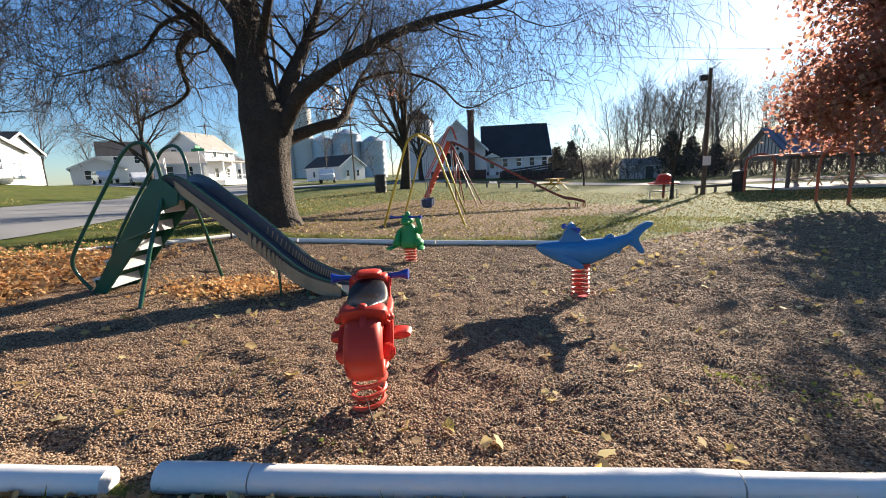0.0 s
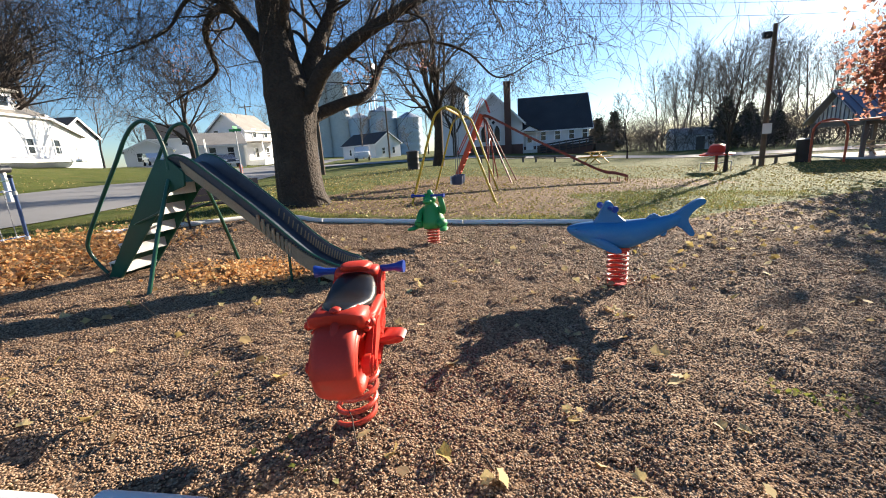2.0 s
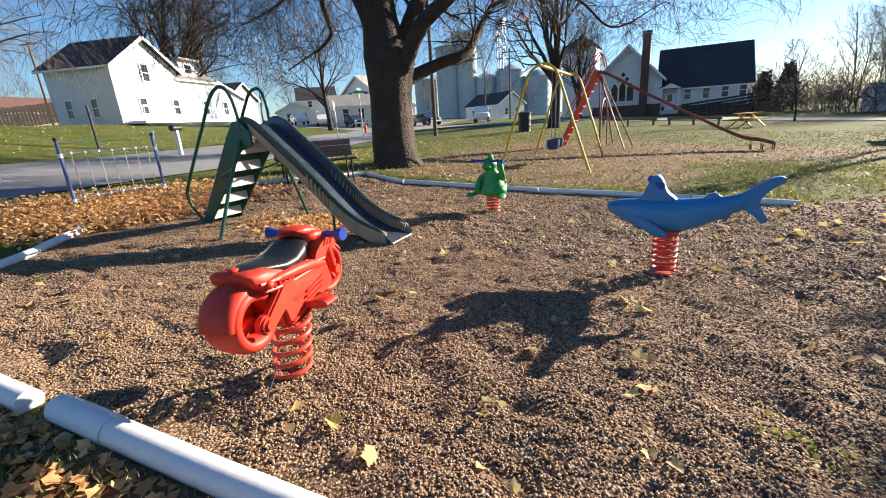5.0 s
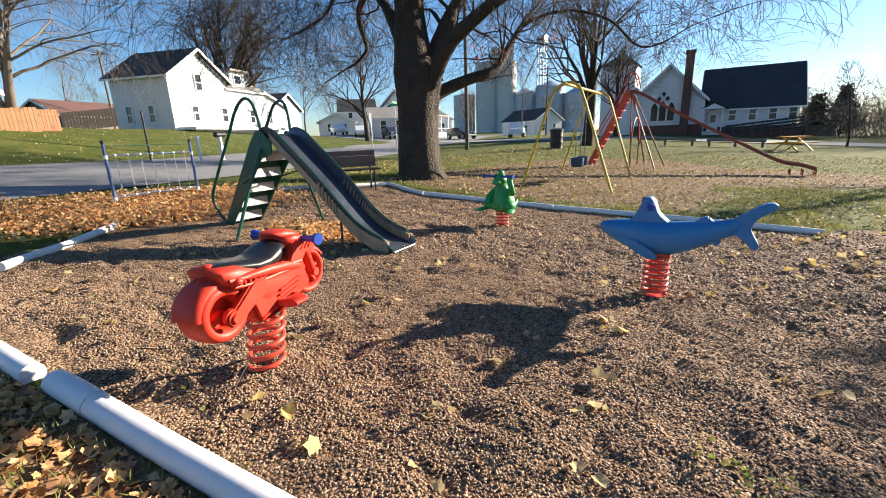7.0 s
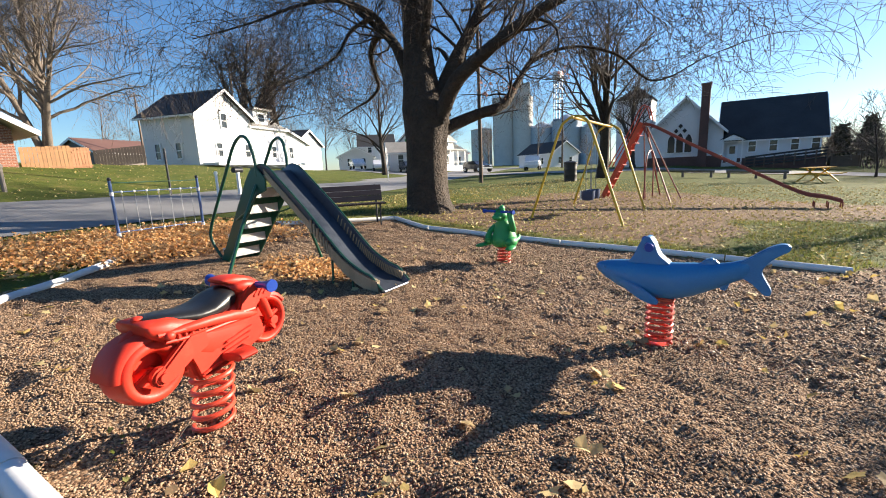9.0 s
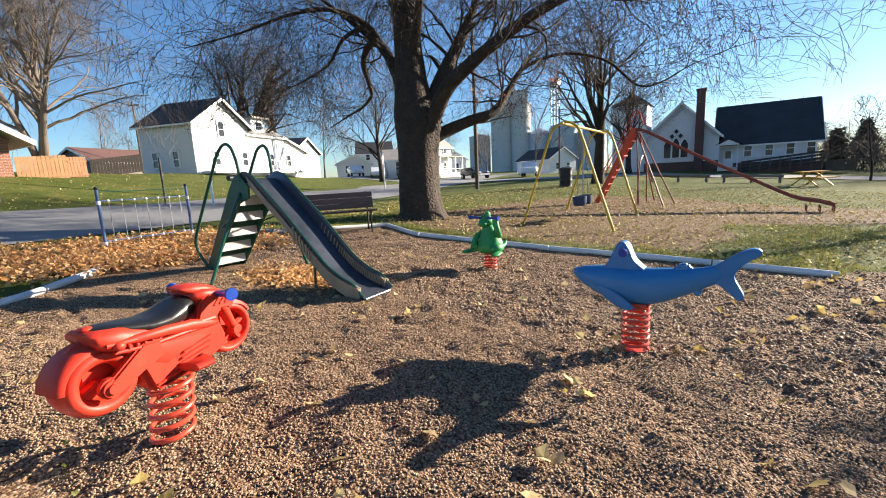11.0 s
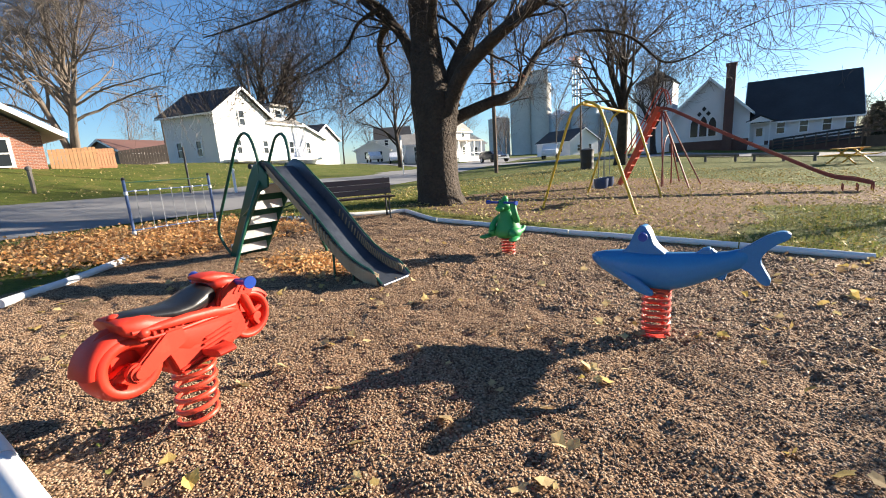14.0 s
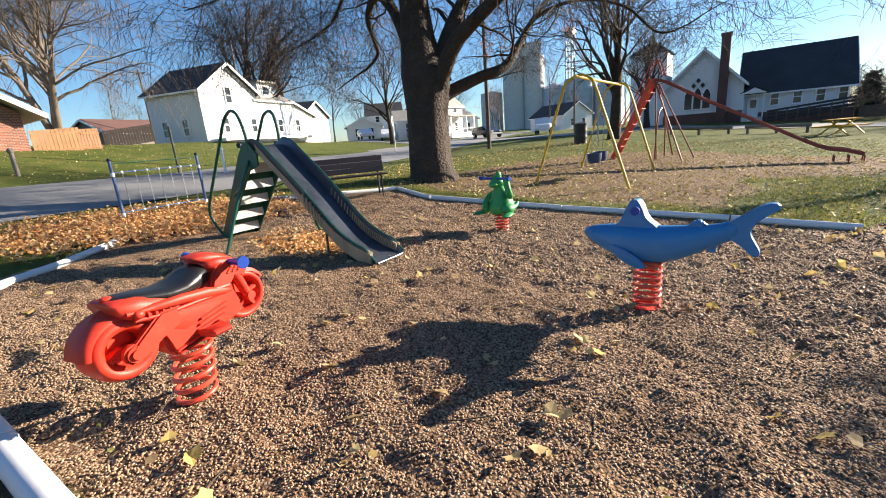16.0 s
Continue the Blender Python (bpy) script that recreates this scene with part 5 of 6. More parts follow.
def woods():
    protos = [bare_tree(21 + 6 * k, 92 + 3 * k, 15 + 2.5 * k, 0.17, 40 + k, "tall bare tree in the far wood edge", (8, 6, 4), 0.55, (0.35, 0.3, 0.2), name="wood_tree", group="bare wood edge", wide=0.36, rmin=0.015, bark=HAZETWIG, twig=HAZETWIG) for k in range(4)]
    rng = np.random.default_rng(5)
    homes = [(21 + 6 * k, 92 + 3 * k) for k in range(4)]
    for i in range(70):
        a = radians(10 + 52 * (i + rng.random()) / 70)
        r = 62 + 40 * rng.random()
        x, y = r * math.sin(a), r * math.cos(a)
        k = int(rng.integers(4))
        hx, hy = homes[k]
        s = r * (0.15 + 0.075 * rng.random()) / (15 + 2.5 * k)
        turn = rng.random() * 360
        m = Matrix.Translation((x, y, Z(x, y) - 0.2)) @ Matrix.Rotation(radians(turn), 4, 'Z') @ Matrix.Diagonal((s, s, s, 1)) @ Matrix.Translation((-hx, -hy, -Z(hx, hy)))
        c = copy_thing(protos[k], m)
        c.matrix_basis = m
    # far tree line round the village
    for i in range(26):
        a = radians(-86 + 92 * (i + rng.random()) / 26)
        r = 85 + 60 * rng.random()
        x, y = r * math.sin(a), r * math.cos(a)
        k = int(rng.integers(4))
        hx, hy = homes[k]
        s = 0.5 + 0.35 * rng.random()
        m = Matrix.Translation((x, y, Z(max(-80, x), min(120, y)) - 0.3)) @ Matrix.Rotation(rng.random() * 6.28, 4, 'Z') @ Matrix.Diagonal((s * 1.3, s * 1.3, s, 1)) @ Matrix.Translation((-hx, -hy, -Z(hx, hy)))
        c = copy_thing(protos[k], m)
        c.matrix_basis = m
    # brush under the wood
    out = []
    for i in range(640):
        a = radians(2 + 62 * rng.random())
        r = 55 + 36 * rng.random()
        x, y = r * math.sin(a), r * math.cos(a)
        for _ in range(3):
            grow(rng, out, (x + rng.normal(0, 0.5), y, Z(x, y)), side_way(rng, np.array([0, 0, 1.0]), 0.5), 2.0 + 3.4 * rng.random(), 0.03, 0, (0.1, 0.1), (7,), 0.2, 0.6, 0.8, 0.018)
    ob = raw("brush", *tree_mesh(out), HAZETWIG, True)
    tagged(ob, "tangled bare brush along the wood edge", "brush", kind="stuff")
    for k, (x, y, h) in enumerate(((18.5, 60, 5.6), (21.2, 61, 4.8), (24.5, 62, 3.8), (4.6, 66, 4.2), (7.2, 70, 5.4))):
        t = thing("evergreen_tree", "dark green conifer at the wood edge", "tree", None, "dark conifers")
        part("trunk", Build().tube([(x, y, Z(x, y) - 0.2), (x, y, Z(x, y) + h * 0.9)], [0.12, 0.03], 6), BARK, t)
        vs, fs = [], []
        for _ in range(1300):
            f = rng.random() ** 0.7
            rad = h * 0.3 * (1 - f ** 1.8) * (0.35 + 0.75 * rng.random()) + 0.05
            an = rng.random() * 6.283
            p = np.array([x + rad * math.cos(an), y + rad * math.sin(an), Z(x, y) + 0.4 + f * (h - 0.4) - rad * 0.2])
            p = p + rng.normal(0, 0.18, 3)
            add_leaf(vs, fs, rng, p, 0.34, flat=True, tilt=0.9)
        ob = raw("crown", vs, fs, EVERGREEN)
        ob.parent = t


woods()


# ---- buildings ----
def frame_m(x, y, ang, z=None):
    return pose(x, y, Z(x, y) if z is None else z, 0, 0, ang)


def window(t, c, w, h, axis, panes=2, arch=False):
    """A sash window on a wall: c its centre; axis x for a wall along x, y for one along y."""
    if axis == 'x':
        box = lambda b, dx, dz, sx, sz, d: b.box((c[0] + dx, c[1], c[2] + dz), (sx, d, sz))
    else:
        box = lambda b, dx, dz, sx, sz, d: b.box((c[0], c[1] + dx, c[2] + dz), (d, sx, sz))
    f = Build()
    b = 0.09
    box(f, -w / 2, 0, b, h + b, 0.16), box(f, w / 2, 0, b, h + b, 0.16), box(f, 0, h / 2, w - b, b, 0.16), box(f, 0, -h / 2, w - b, b * 1.3, 0.2)
    win = part("window", f, TRIM, t)
    box_mid = Build()
    box(box_mid, 0, 0, w - b, 0.06, 0.1)
    part("sash_bar", box_mid, TRIM, win)
    for s in (-1, 1):
        g = Build()
        box(g, 0, s * h / 4, w - b, h / 2 - 0.06, 0.05)
        part("pane", g, GLASS, win)


def gable_block(t, x0, x1, y0, y1, z0, eave, peak, wall, roof, ridge='y', over=0.35, found=None):
    """Walls and a pitched roof; the ridge runs along the given axis."""
    w = Build()
    if ridge == 'y':
        xm = (x0 + x1) / 2
        w.prism([(x0, z0), (x1, z0), (x1, eave), (xm, peak), (x0, eave)], y0, y1)
        ends = [((x0, eave), (xm, peak)), ((x1, eave), (xm, peak))]
    else:
        ym = (y0 + y1) / 2
        w.add([(x0, y0, z0), (x0, y1, z0), (x0, y1, eave), (x0, ym, peak), (x0, y0, eave), (x1, y0, z0), (x1, y1, z0), (x1, y1, eave), (x1, ym, peak), (x1, y0, eave)],
              [(0, 1, 2, 3, 4), (9, 8, 7, 6, 5), (0, 5, 6, 1), (1, 6, 7, 2), (2, 7, 8, 3), (3, 8, 9, 4), (4, 9, 5, 0)])
        ends = [((y0, eave), (ym, peak)), ((y1, eave), (ym, peak))]
    part("wall", w, wall, t, smooth=False)
    if found:
        f = Build().box(((x0 + x1) / 2, (y0 + y1) / 2, z0 + found / 2 - 0.2), (x1 - x0 + 0.06, y1 - y0 + 0.06, found + 0.4))
        part("foundation", f, DARKBRICK, t, smooth=False)
    for (a, za), (b, zb) in ends:
        L = math.hypot(b - a, zb - za)
        ux, uz = (a - b) / L, (za - zb) / L
        ax, az_ = a + ux * over, za + uz * over
        nx, nz = (-uz, ux) if ux > 0 else (uz, -ux)
        k = 0.16
        sec = [(ax, az_ + 0.02), (b, zb + 0.02), (b, zb + k + 0.04), (ax + nx * k * 0.2, az_ + k)]
        r = Build()
        if ridge == 'y':
            r.prism(sec, y0 - over, y1 + over)
        else:
            r.add([(x0 - over, p, q) for p, q in sec] + [(x1 + over, p, q) for p, q in sec], [(0, 1, 2, 3), (7, 6, 5, 4), (0, 4, 5, 1), (1, 5, 6, 2), (2, 6, 7, 3), (3, 7, 4, 0)])
        part("roof", r, roof, t, smooth=False)
        # white barge boards and gutter
        bb = Build()
        if ridge == 'y':
            for yy in (y0 - over - 0.02, y1 + over + 0.02):
                bb.beam((ax, yy, az_ + 0.03), (b, yy, zb + 0.05), 0.06, 0.2)
            bb.box((ax, (y0 + y1) / 2, az_ + 0.04), (0.1, y1 - y0 + 2 * over, 0.14))
        else:
            for xx in (x0 - over - 0.02, x1 + over + 0.02):
                bb.beam((xx, ax, az_ + 0.03), (xx, b, zb + 0.05), 0.06, 0.2)
            bb.box(((x0 + x1) / 2, ax, az_ + 0.04), (x1 - x0 + 2 * over, 0.1, 0.14))
        part("trim_board", bb, TRIM, t, smooth=False)


ROADANG = math.degrees(math.atan2(RD[1], RD[0]))


def white_house():
    x, y = -35.6, 15.6
    t = thing("white_house", "white two-storey clapboard house with dark shingle roof on a grassy bank", "house", frame_m(x, y, ROADANG, 2.72))
    gable_block(t, 0, 6.3, 0, 5.6, -0.6, 3.85, 5.95, WHITE, ROOFDARK, 'y', 0.4)
    gable_block(t, 6.3, 11.6, 0.1, 8.5, -0.6, 3.35, 5.4, WHITE, ROOFTAN, 'x', 0.3)
    lean = Build()
    lean.prism([(11.6, -0.6), (15.4, -0.6), (15.4, 2.0), (11.6, 3.3)], 0.2, 5.5)
    part("lean_to_wall", lean, WHITE, t, smooth=False)
    part("lean_to_roof", Build().prism([(11.3, 3.45), (15.8, 1.92), (15.8, 2.06), (11.3, 3.6)], -0.1, 5.8), ROOFTAN, t, smooth=False)
    part("fascia", Build().beam((11.3, -0.12, 3.48), (15.8, -0.12, 1.95), 0.06, 0.22), TRIM, t, smooth=False)
    dorm = Build().box((8.4, 1.6, 4.3), (2.0, 2.2, 1.4))
    part("dormer", dorm, WHITE, t, smooth=False)
    part("dormer_roof", Build().box((8.4, 1.5, 5.08), (2.5, 2.8, 0.18)), ROOFTAN, t, smooth=False)
    window(t, (8.4, 0.5, 4.3), 0.9, 0.8, 'x')
    window(t, (3.0, -0.02, 3.5), 0.7, 1.3, 'x')
    for xx in (2.2, 5.5, 9.3, 12.2):
        window(t, (xx, -0.0 if xx < 6.3 else (0.08 if xx < 11 else 0.18), 1.05), 0.7, 1.2, 'x')
    for yy in (1.9, 4.1):
        window(t, (-0.02, yy, 1.0), 0.6, 1.3, 'y')
    rail = Build().tube([(0.4, -1.6, 1.0), (13.5, -1.6, 0.85)], 0.035, 6)
    for i in range(8):
        rail.tube([(0.4 + i * 1.87, -1.6, 1.0 - 0.02 * i), (0.4 + i * 1.87, -1.6, -0.3)], 0.03, 6)
    part("porch_rail", rail, TRIM, t)
    part("porch_deck", Build().box((7, -0.9, -0.15), (13.6, 1.6, 0.2)), TRIM, t, smooth=False)
    part("chimney", Build().box((7.2, 4.6, 5.6), (0.6, 0.6, 1.2)), DARKBRICK, t, smooth=False)


white_house()


def brick_house():
    x, y = -28.15, 4.45
    t = thing("brick_house", "low brown brick bungalow with wide white eaves", "house", frame_m(x, y, ROADANG - 14, 1.85))
    # the corner seen stands at the local origin; the house runs away from it
    part("wall", Build().box((-4, 3.5, 0.85), (8, 7, 2.9)), BRICKWORK, t, smooth=False)
    part("gable_wall", Build().prism([(-0.02, 2.3), (-4, 4.75), (-7.98, 2.3)], 0.02, 6.98), BRICKWORK, t, smooth=False)
    for side in (-1, 1):
        part("roof", Build().prism([(-4 + side * 4.8, 1.98), (-4, 4.9), (-4, 5.1), (-4 + side * 4.8, 2.16)], -0.75, 7.7), ROOFTAN, t, smooth=False)
        part("fascia", Build().beam((-4 + side * 4.8, -0.78, 2.07), (-4, -0.78, 5.0), 0.06, 0.24).box((-4 + side * 4.83, 3.5, 2.07), (0.06, 8.5, 0.22)), TRIM, t, smooth=False)
    f = Build().box((-2.35, -0.02, 1.3), (2.3, 0.16, 1.4))
    win = part("window", f, TRIM, t, "wide white picture window")
    for k in (-0.55, 0.55):
        part("pane", Build().box((-2.35 + k, -0.08, 1.6), (0.92, 0.08, 0.6)), GLASS, win)
        part("pane", Build().box((-2.35 + k, -0.08, 0.95), (0.92, 0.08, 0.55)), GLASS, win)


brick_house()


def plank_fence(name, a, b, h, m, label, z0=None):
    a, b = Vector((*a, 0)), Vector((*b, 0))
    za, zb = (Z(a.x, a.y), Z(b.x, b.y)) if z0 is None else z0
    t = thing(name, label, "fence", pose(a.x, a.y, za))
    d = b - a
    n = int(d.length / 0.16)
    ang = math.atan2(d.y, d.x)
    me = Build().box((0, 0, h / 2), (0.157, 0.025, h)).mesh("board", False, 0, 40, m)
    for i in range(n):
        f = (i + 0.5) / n
        o = new("board", me)
        o.parent = t
        o.location = (d.x * f, d.y * f, (zb - za) * f - 0.05 + 0.02 * noise.noise((i * 0.7, 1, 2)))
        o.rotation_euler = (0, 0, ang)
    for hh in (0.3, h - 0.3):
        part("rail", Build().beam((0, 0.04, hh), (d.x, d.y + 0.04, hh + zb - za), 0.05, 0.08), m, t)


plank_fence("wooden_fence", (-28.7, 4.6), (-28.95, 6.65), 1.45, WOODFENCE, "tan wooden board fence beside the brick house", (1.9, 2.05))
plank_fence("lattice_fence", (-29.35, 6.7), (-29.8, 7.62), 1.36, LATTICE, "brown wooden fence section set back from the street", (2.05, 2.1))
plank_fence("grey_fence", (-34.65, 8.7), (-34.05, 11.5), 1.2, DARKWOOD, "weathered dark grey board fence beside the white house", (2.38, 2.74))


def low_barn():
    t = thing("red_roofed_outbuilding", "low outbuilding with a faded red roof", "building", pose(-62, 22, 3.2, 0, 0, ROADANG))
    gable_block(t, -9, 6, 0, 7, -1.5, 1.6, 3.2, GREYWOOD, BARNROOF, 'x', 0.4)


low_barn()


def church():
    t = thing("church", "white clapboard church with dark roof and arched window", "church", Matrix.Translation((-5.35, 51.2, 0.1)) @ Matrix.Rotation(radians(6), 4, 'Z') @ Matrix.Translation((5, -51, 0)))
    zb = 0.55
    gable_block(t, -10.6, -4.15, 50.2, 60, zb, 3.95, 7.1, WHITE, ROOFDARK, 'y', 0.45, 0.95)
    gable_block(t, -4.15, 3.2, 51.6, 59.2, zb, 3.0, 6.75, WHITE, ROOFDARK, 'x', 0.45, 0.6)
    tower = Build().box((-12.2, 52.2, 3.9), (3.3, 3.6, 7.4))
    part("bell_tower", tower, WHITE, t, smooth=False)
    part("tower_roof", Build().loft([[Vector((-14.1, 50.2, 7.6)), Vector((-10.3, 50.2, 7.6)), Vector((-10.3, 54.2, 7.6)), Vector((-14.1, 54.2, 7.6))], [Vector((-12.3, 52.1, 9.0)), Vector((-12.1, 52.1, 9.0)), Vector((-12.1, 52.3, 9.0)), Vector((-12.3, 52.3, 9.0))]]), ROOFDARK, t, smooth=False)
    part("chimney", Build().box((-5.75, 49.8, 4.2), (0.72, 0.7, 7.8)).box((-5.75, 49.8, 8.1), (0.86, 0.84, 0.25)), DARKBRICK, t, "tall dark brick chimney", smooth=False)
    # arched triple window
    for i, xx in enumerate((-8.5, -7.75, -7.0)):
        h = 1.9 if i == 1 else 1.75
        prof = [(xx - 0.3, 1.95), (xx + 0.3, 1.95), (xx + 0.3, 1.95 + h * 0.72), (xx + 0.16, 1.95 + h * 0.9), (xx, 1.95 + h), (xx - 0.16, 1.95 + h * 0.9), (xx - 0.3, 1.95 + h * 0.72)]
        fr = [(xx + (a - xx) * 1.25, 2.9 + (b - 2.9) * 1.07) for a, b in prof]
        w = part("arched_window", Build().prism(fr, 50.1, 50.2), TRIM, t, smooth=False)
        part("pane", Build().prism(prof, 50.06, 50.12), GLASS, w, smooth=False)
    for xx, zz in ((-8.12, 4.05), (-7.38, 4.05), (-7.75, 4.5)):
        part("pane", Build().prism([(xx - 0.2, zz), (xx, zz - 0.24), (xx + 0.2, zz), (xx, zz + 0.24)], 50.06, 50.2), GLASS, t, smooth=False)
    for xx in (-1.95, -0.35, 1.2, 2.65):
        window(t, (xx + 0.15, 51.58, 2.25), 0.62, 1.15, 'x')
    # side porch
    part("door", Build().box((-3.35, 51.5, 1.55), (0.85, 0.12, 1.8)), TRIM, t, "white panelled side door", smooth=False)
    part("door_pane", Build().box((-3.35, 51.42, 1.95), (0.45, 0.06, 0.7)), GLASS, t, smooth=False)
    pr = Build().prism([(-4.3, 2.85), (-2.4, 2.85), (-3.35, 3.35)], 50.3, 51.6)
    part("porch_roof", pr, TRIM, t, smooth=False)
    part("porch_shingles", Build().beam((-4.4, 50.95, 2.9), (-3.35, 50.95, 3.47), 1.5, 0.08).beam((-3.35, 50.95, 3.47), (-2.3, 50.95, 2.9), 1.5, 0.08), ROOFDARK, t, smooth=False)
    for xx in (-4.1, -2.6):
        part("porch_post", Build().box((xx, 50.45, 1.8), (0.1, 0.1, 2.1)), TRIM, t)
    part("step", Build().box((-3.35, 50.7, 0.6), (1.6, 1.6, 0.35)), CONCRETE, t, smooth=False)
    # wooden ramp along the side; shade put into near-black deck, rails and skirt
    ramp = Build().beam((-2.3, 50.3, 0.35), (3.4, 50.3, 0.95), 1.2, 0.12)
    part("ramp_deck", ramp, IRON, t, smooth=False)
    part("ramp_skirt", Build().prism([(-2.3, -0.2), (3.4, -0.2), (3.4, 0.9), (-2.3, 0.3)], 49.76, 49.82), DARKBRICK, t, "boards closing the ramp, coloured dark for shade", smooth=False)
    for k in range(9):
        f = k / 8
        part("ramp_post", Build().box((-2.3 + 5.7 * f, 49.7, 0.55 + 0.55 * f), (0.1, 0.1, 1.1)), POLEWOOD, t)
    for zz in (0.35, 0.65, 0.95):
        part("ramp_rail", Build().beam((-2.3, 49.68, 0.32 + zz * 0.9), (3.4, 49.68, 0.92 + zz * 0.9), 0.05, 0.17), IRON, t, smooth=False)
    part("entry_shelter", Build().box((4.6, 50.5, 1.35), (2.1, 2.0, 0.12)).box((3.7, 49.6, 0.7), (0.1, 0.1, 1.3)).box((5.5, 49.6, 0.7), (0.1, 0.1, 1.3)).box((3.7, 51.4, 0.7), (0.1, 0.1, 1.3)).box((5.5, 51.4, 0.7), (0.1, 0.1, 1.3)).box((4.6, 50.6, 0.55), (1.8, 1.6, 0.9)), POLEWOOD, t, smooth=False)


church()


def village_house(x, y, ang, w, d, eave, peak, roof, label, z=None, porch=False, wins=3, ridge='x'):
    t = thing("village_house", label, "house", frame_m(x, y, ang, z), "far village houses")
    gable_block(t, -w / 2, w / 2, 0, d, -0.8, eave, peak, WHITE, roof, ridge, 0.4)
    for i in range(wins):
        xx = -w / 2 + w * (i + 0.5) / wins
        window(t, (xx, -0.02, 1.3), 0.8, 1.3, 'x')
        if eave > 4:
            window(t, (xx, -0.02, 3.9), 0.8, 1.2, 'x')
    for yy in (d * 0.3, d * 0.7):
        window(t, (w / 2 + 0.02, yy, 1.3), 0.8, 1.3, 'y')
        if eave > 4:
            window(t, (w / 2 + 0.02, yy, 3.9), 0.8, 1.2, 'y')
    if porch:
        part("porch_roof", Build().box((w / 2 + 1.25, d * 0.45, 2.7), (2.7, d * 1.05, 0.16)), ROOFTAN, t, smooth=False)
        for i in range(4):
            part("porch_post", Build().box((w / 2 + 2.4, -d * 0.02 + i * d * 0.31, 1.2), (0.14, 0.14, 2.9)), TRIM, t)
            part("porch_rail", Build().box((w / 2 + 2.4, d * 0.13 + i * d * 0.25, 0.9), (0.07, d * 0.24, 0.08)), TRIM, t)
        part("porch_floor", Build().box((w / 2 + 1.25, d * 0.45, 0.0), (2.6, d * 1.0, 0.7)), TRIM, t, smooth=False)


village_house(-43.2, 48.6, 5, 5.6, 6.4, 4.3, 6.5, ROOFTAN, "white two-storey farmhouse with grey roof and porch", 1.5, True, 2, 'y')
village_house(-43.0, 43.0, -38, 4.5, 5.0, 2.3, 3.6, ROOFTAN, "small white garage beside the farmhouse", 1.6, False, 1, 'y')
village_house(-64, 50.5, -40, 8.5, 6, 2.3, 3.7, ROOFTAN, "long low white house with grey roof", 2.0, False, 4)
village_house(-60, 34, -60, 8, 7, 2.8, 4.8, ROOFDARK, "white single-storey house behind the street", 2.9, True, 2, 'y')
village_house(-70, 60, -40, 8, 7, 4.6, 7.0, ROOFDARK, "white two-storey house down the street", 2.0, False, 3, 'y')
village_house(-52, 62, -35, 9, 6, 2.6, 4.4, DARKRED, "low white house with a red-brown roof", 1.6, False, 3)
village_house(-42, 84, -25, 11, 7, 2.8, 5.0, ROOFDARK, "grey-roofed store building near the silos", 1.0, False, 2)


def elevators():
    def silo(x, y, r, h, m, label, cone=2.5):
        t = thing("grain_silo", label, "silo", pose(x, y, 0), "grain silos behind the village")
        body = Build()
        rings = []
        k = int(h / 1.4)
        for i in range(k + 1):
            for o in (0, 0.9):
                rr = r * (1 + (0.006 if (i % 2) else 0))
                rings.append([Vector((rr * math.cos(2 * math.pi * j / 28), rr * math.sin(2 * math.pi * j / 28), h * (i + o * 0.98) / (k + 1))) for j in range(28)])
        body.loft(rings)
        part("barrel", body, m, t, angle=30)
        part("cone_roof", Build().loft([[Vector((q * math.cos(2 * math.pi * j / 28), q * math.sin(2 * math.pi * j / 28), z)) for j in range(28)] for q, z in ((r * 1.03, h - 0.1), (r * 0.12, h + cone))]), m, t, angle=20)
    for dx, dy in ((-98, 162), (-91, 166)):
        silo(dx, dy, 4.4, 30, CONCRETE, "tall pale concrete grain silo", 0.4)
    t = thing("elevator_headhouse", "pale concrete elevator headhouse over the silos", "building", pose(-93, 167, 0, 0, 0, 28))
    part("tower", Build().box((0, 4, 17), (7, 7, 34)), CONCRETE, t, smooth=False)
    part("gallery", Build().box((0, 0, 33), (9, 6, 5)), CONCRETE, t, smooth=False)
    silo(-84, 170, 5.4, 17, BINSTEEL, "corrugated steel grain bin")
    silo(-74, 172, 6.0, 19, BINSTEEL, "corrugated steel grain bin")
    silo(-64, 176, 5.6, 16, BINSTEEL, "corrugated steel grain bin")
    silo(-108, 160, 4.6, 18, CONCRETE, "short pale concrete silo", 1.0)
    t = thing("bucket_elevator", "steel lattice bucket elevator leg with spouts", "tower", pose(-76, 168, 0))
    for a, b in ((-1.2, -1.2), (1.2, -1.2), (1.2, 1.2), (-1.2, 1.2)):
        part("leg_post", Build().box((a, b, 18), (0.35, 0.35, 36)), BINSTEEL, t)
    for i in range(9):
        part("landing", Build().box((0, 0, 3.5 + i * 4), (2.8, 2.8, 0.25)), BINSTEEL, t)
    part("head", Build().box((0, 0, 36.5), (3.2, 3.2, 2.5)), BINSTEEL, t)
    for ex, ez in ((-9, 20), (9, 19)):
        part("spout", Build().tube([(0, 0, 35), (ex, 2, ez)], 0.35, 8), BINSTEEL, t)


elevators()


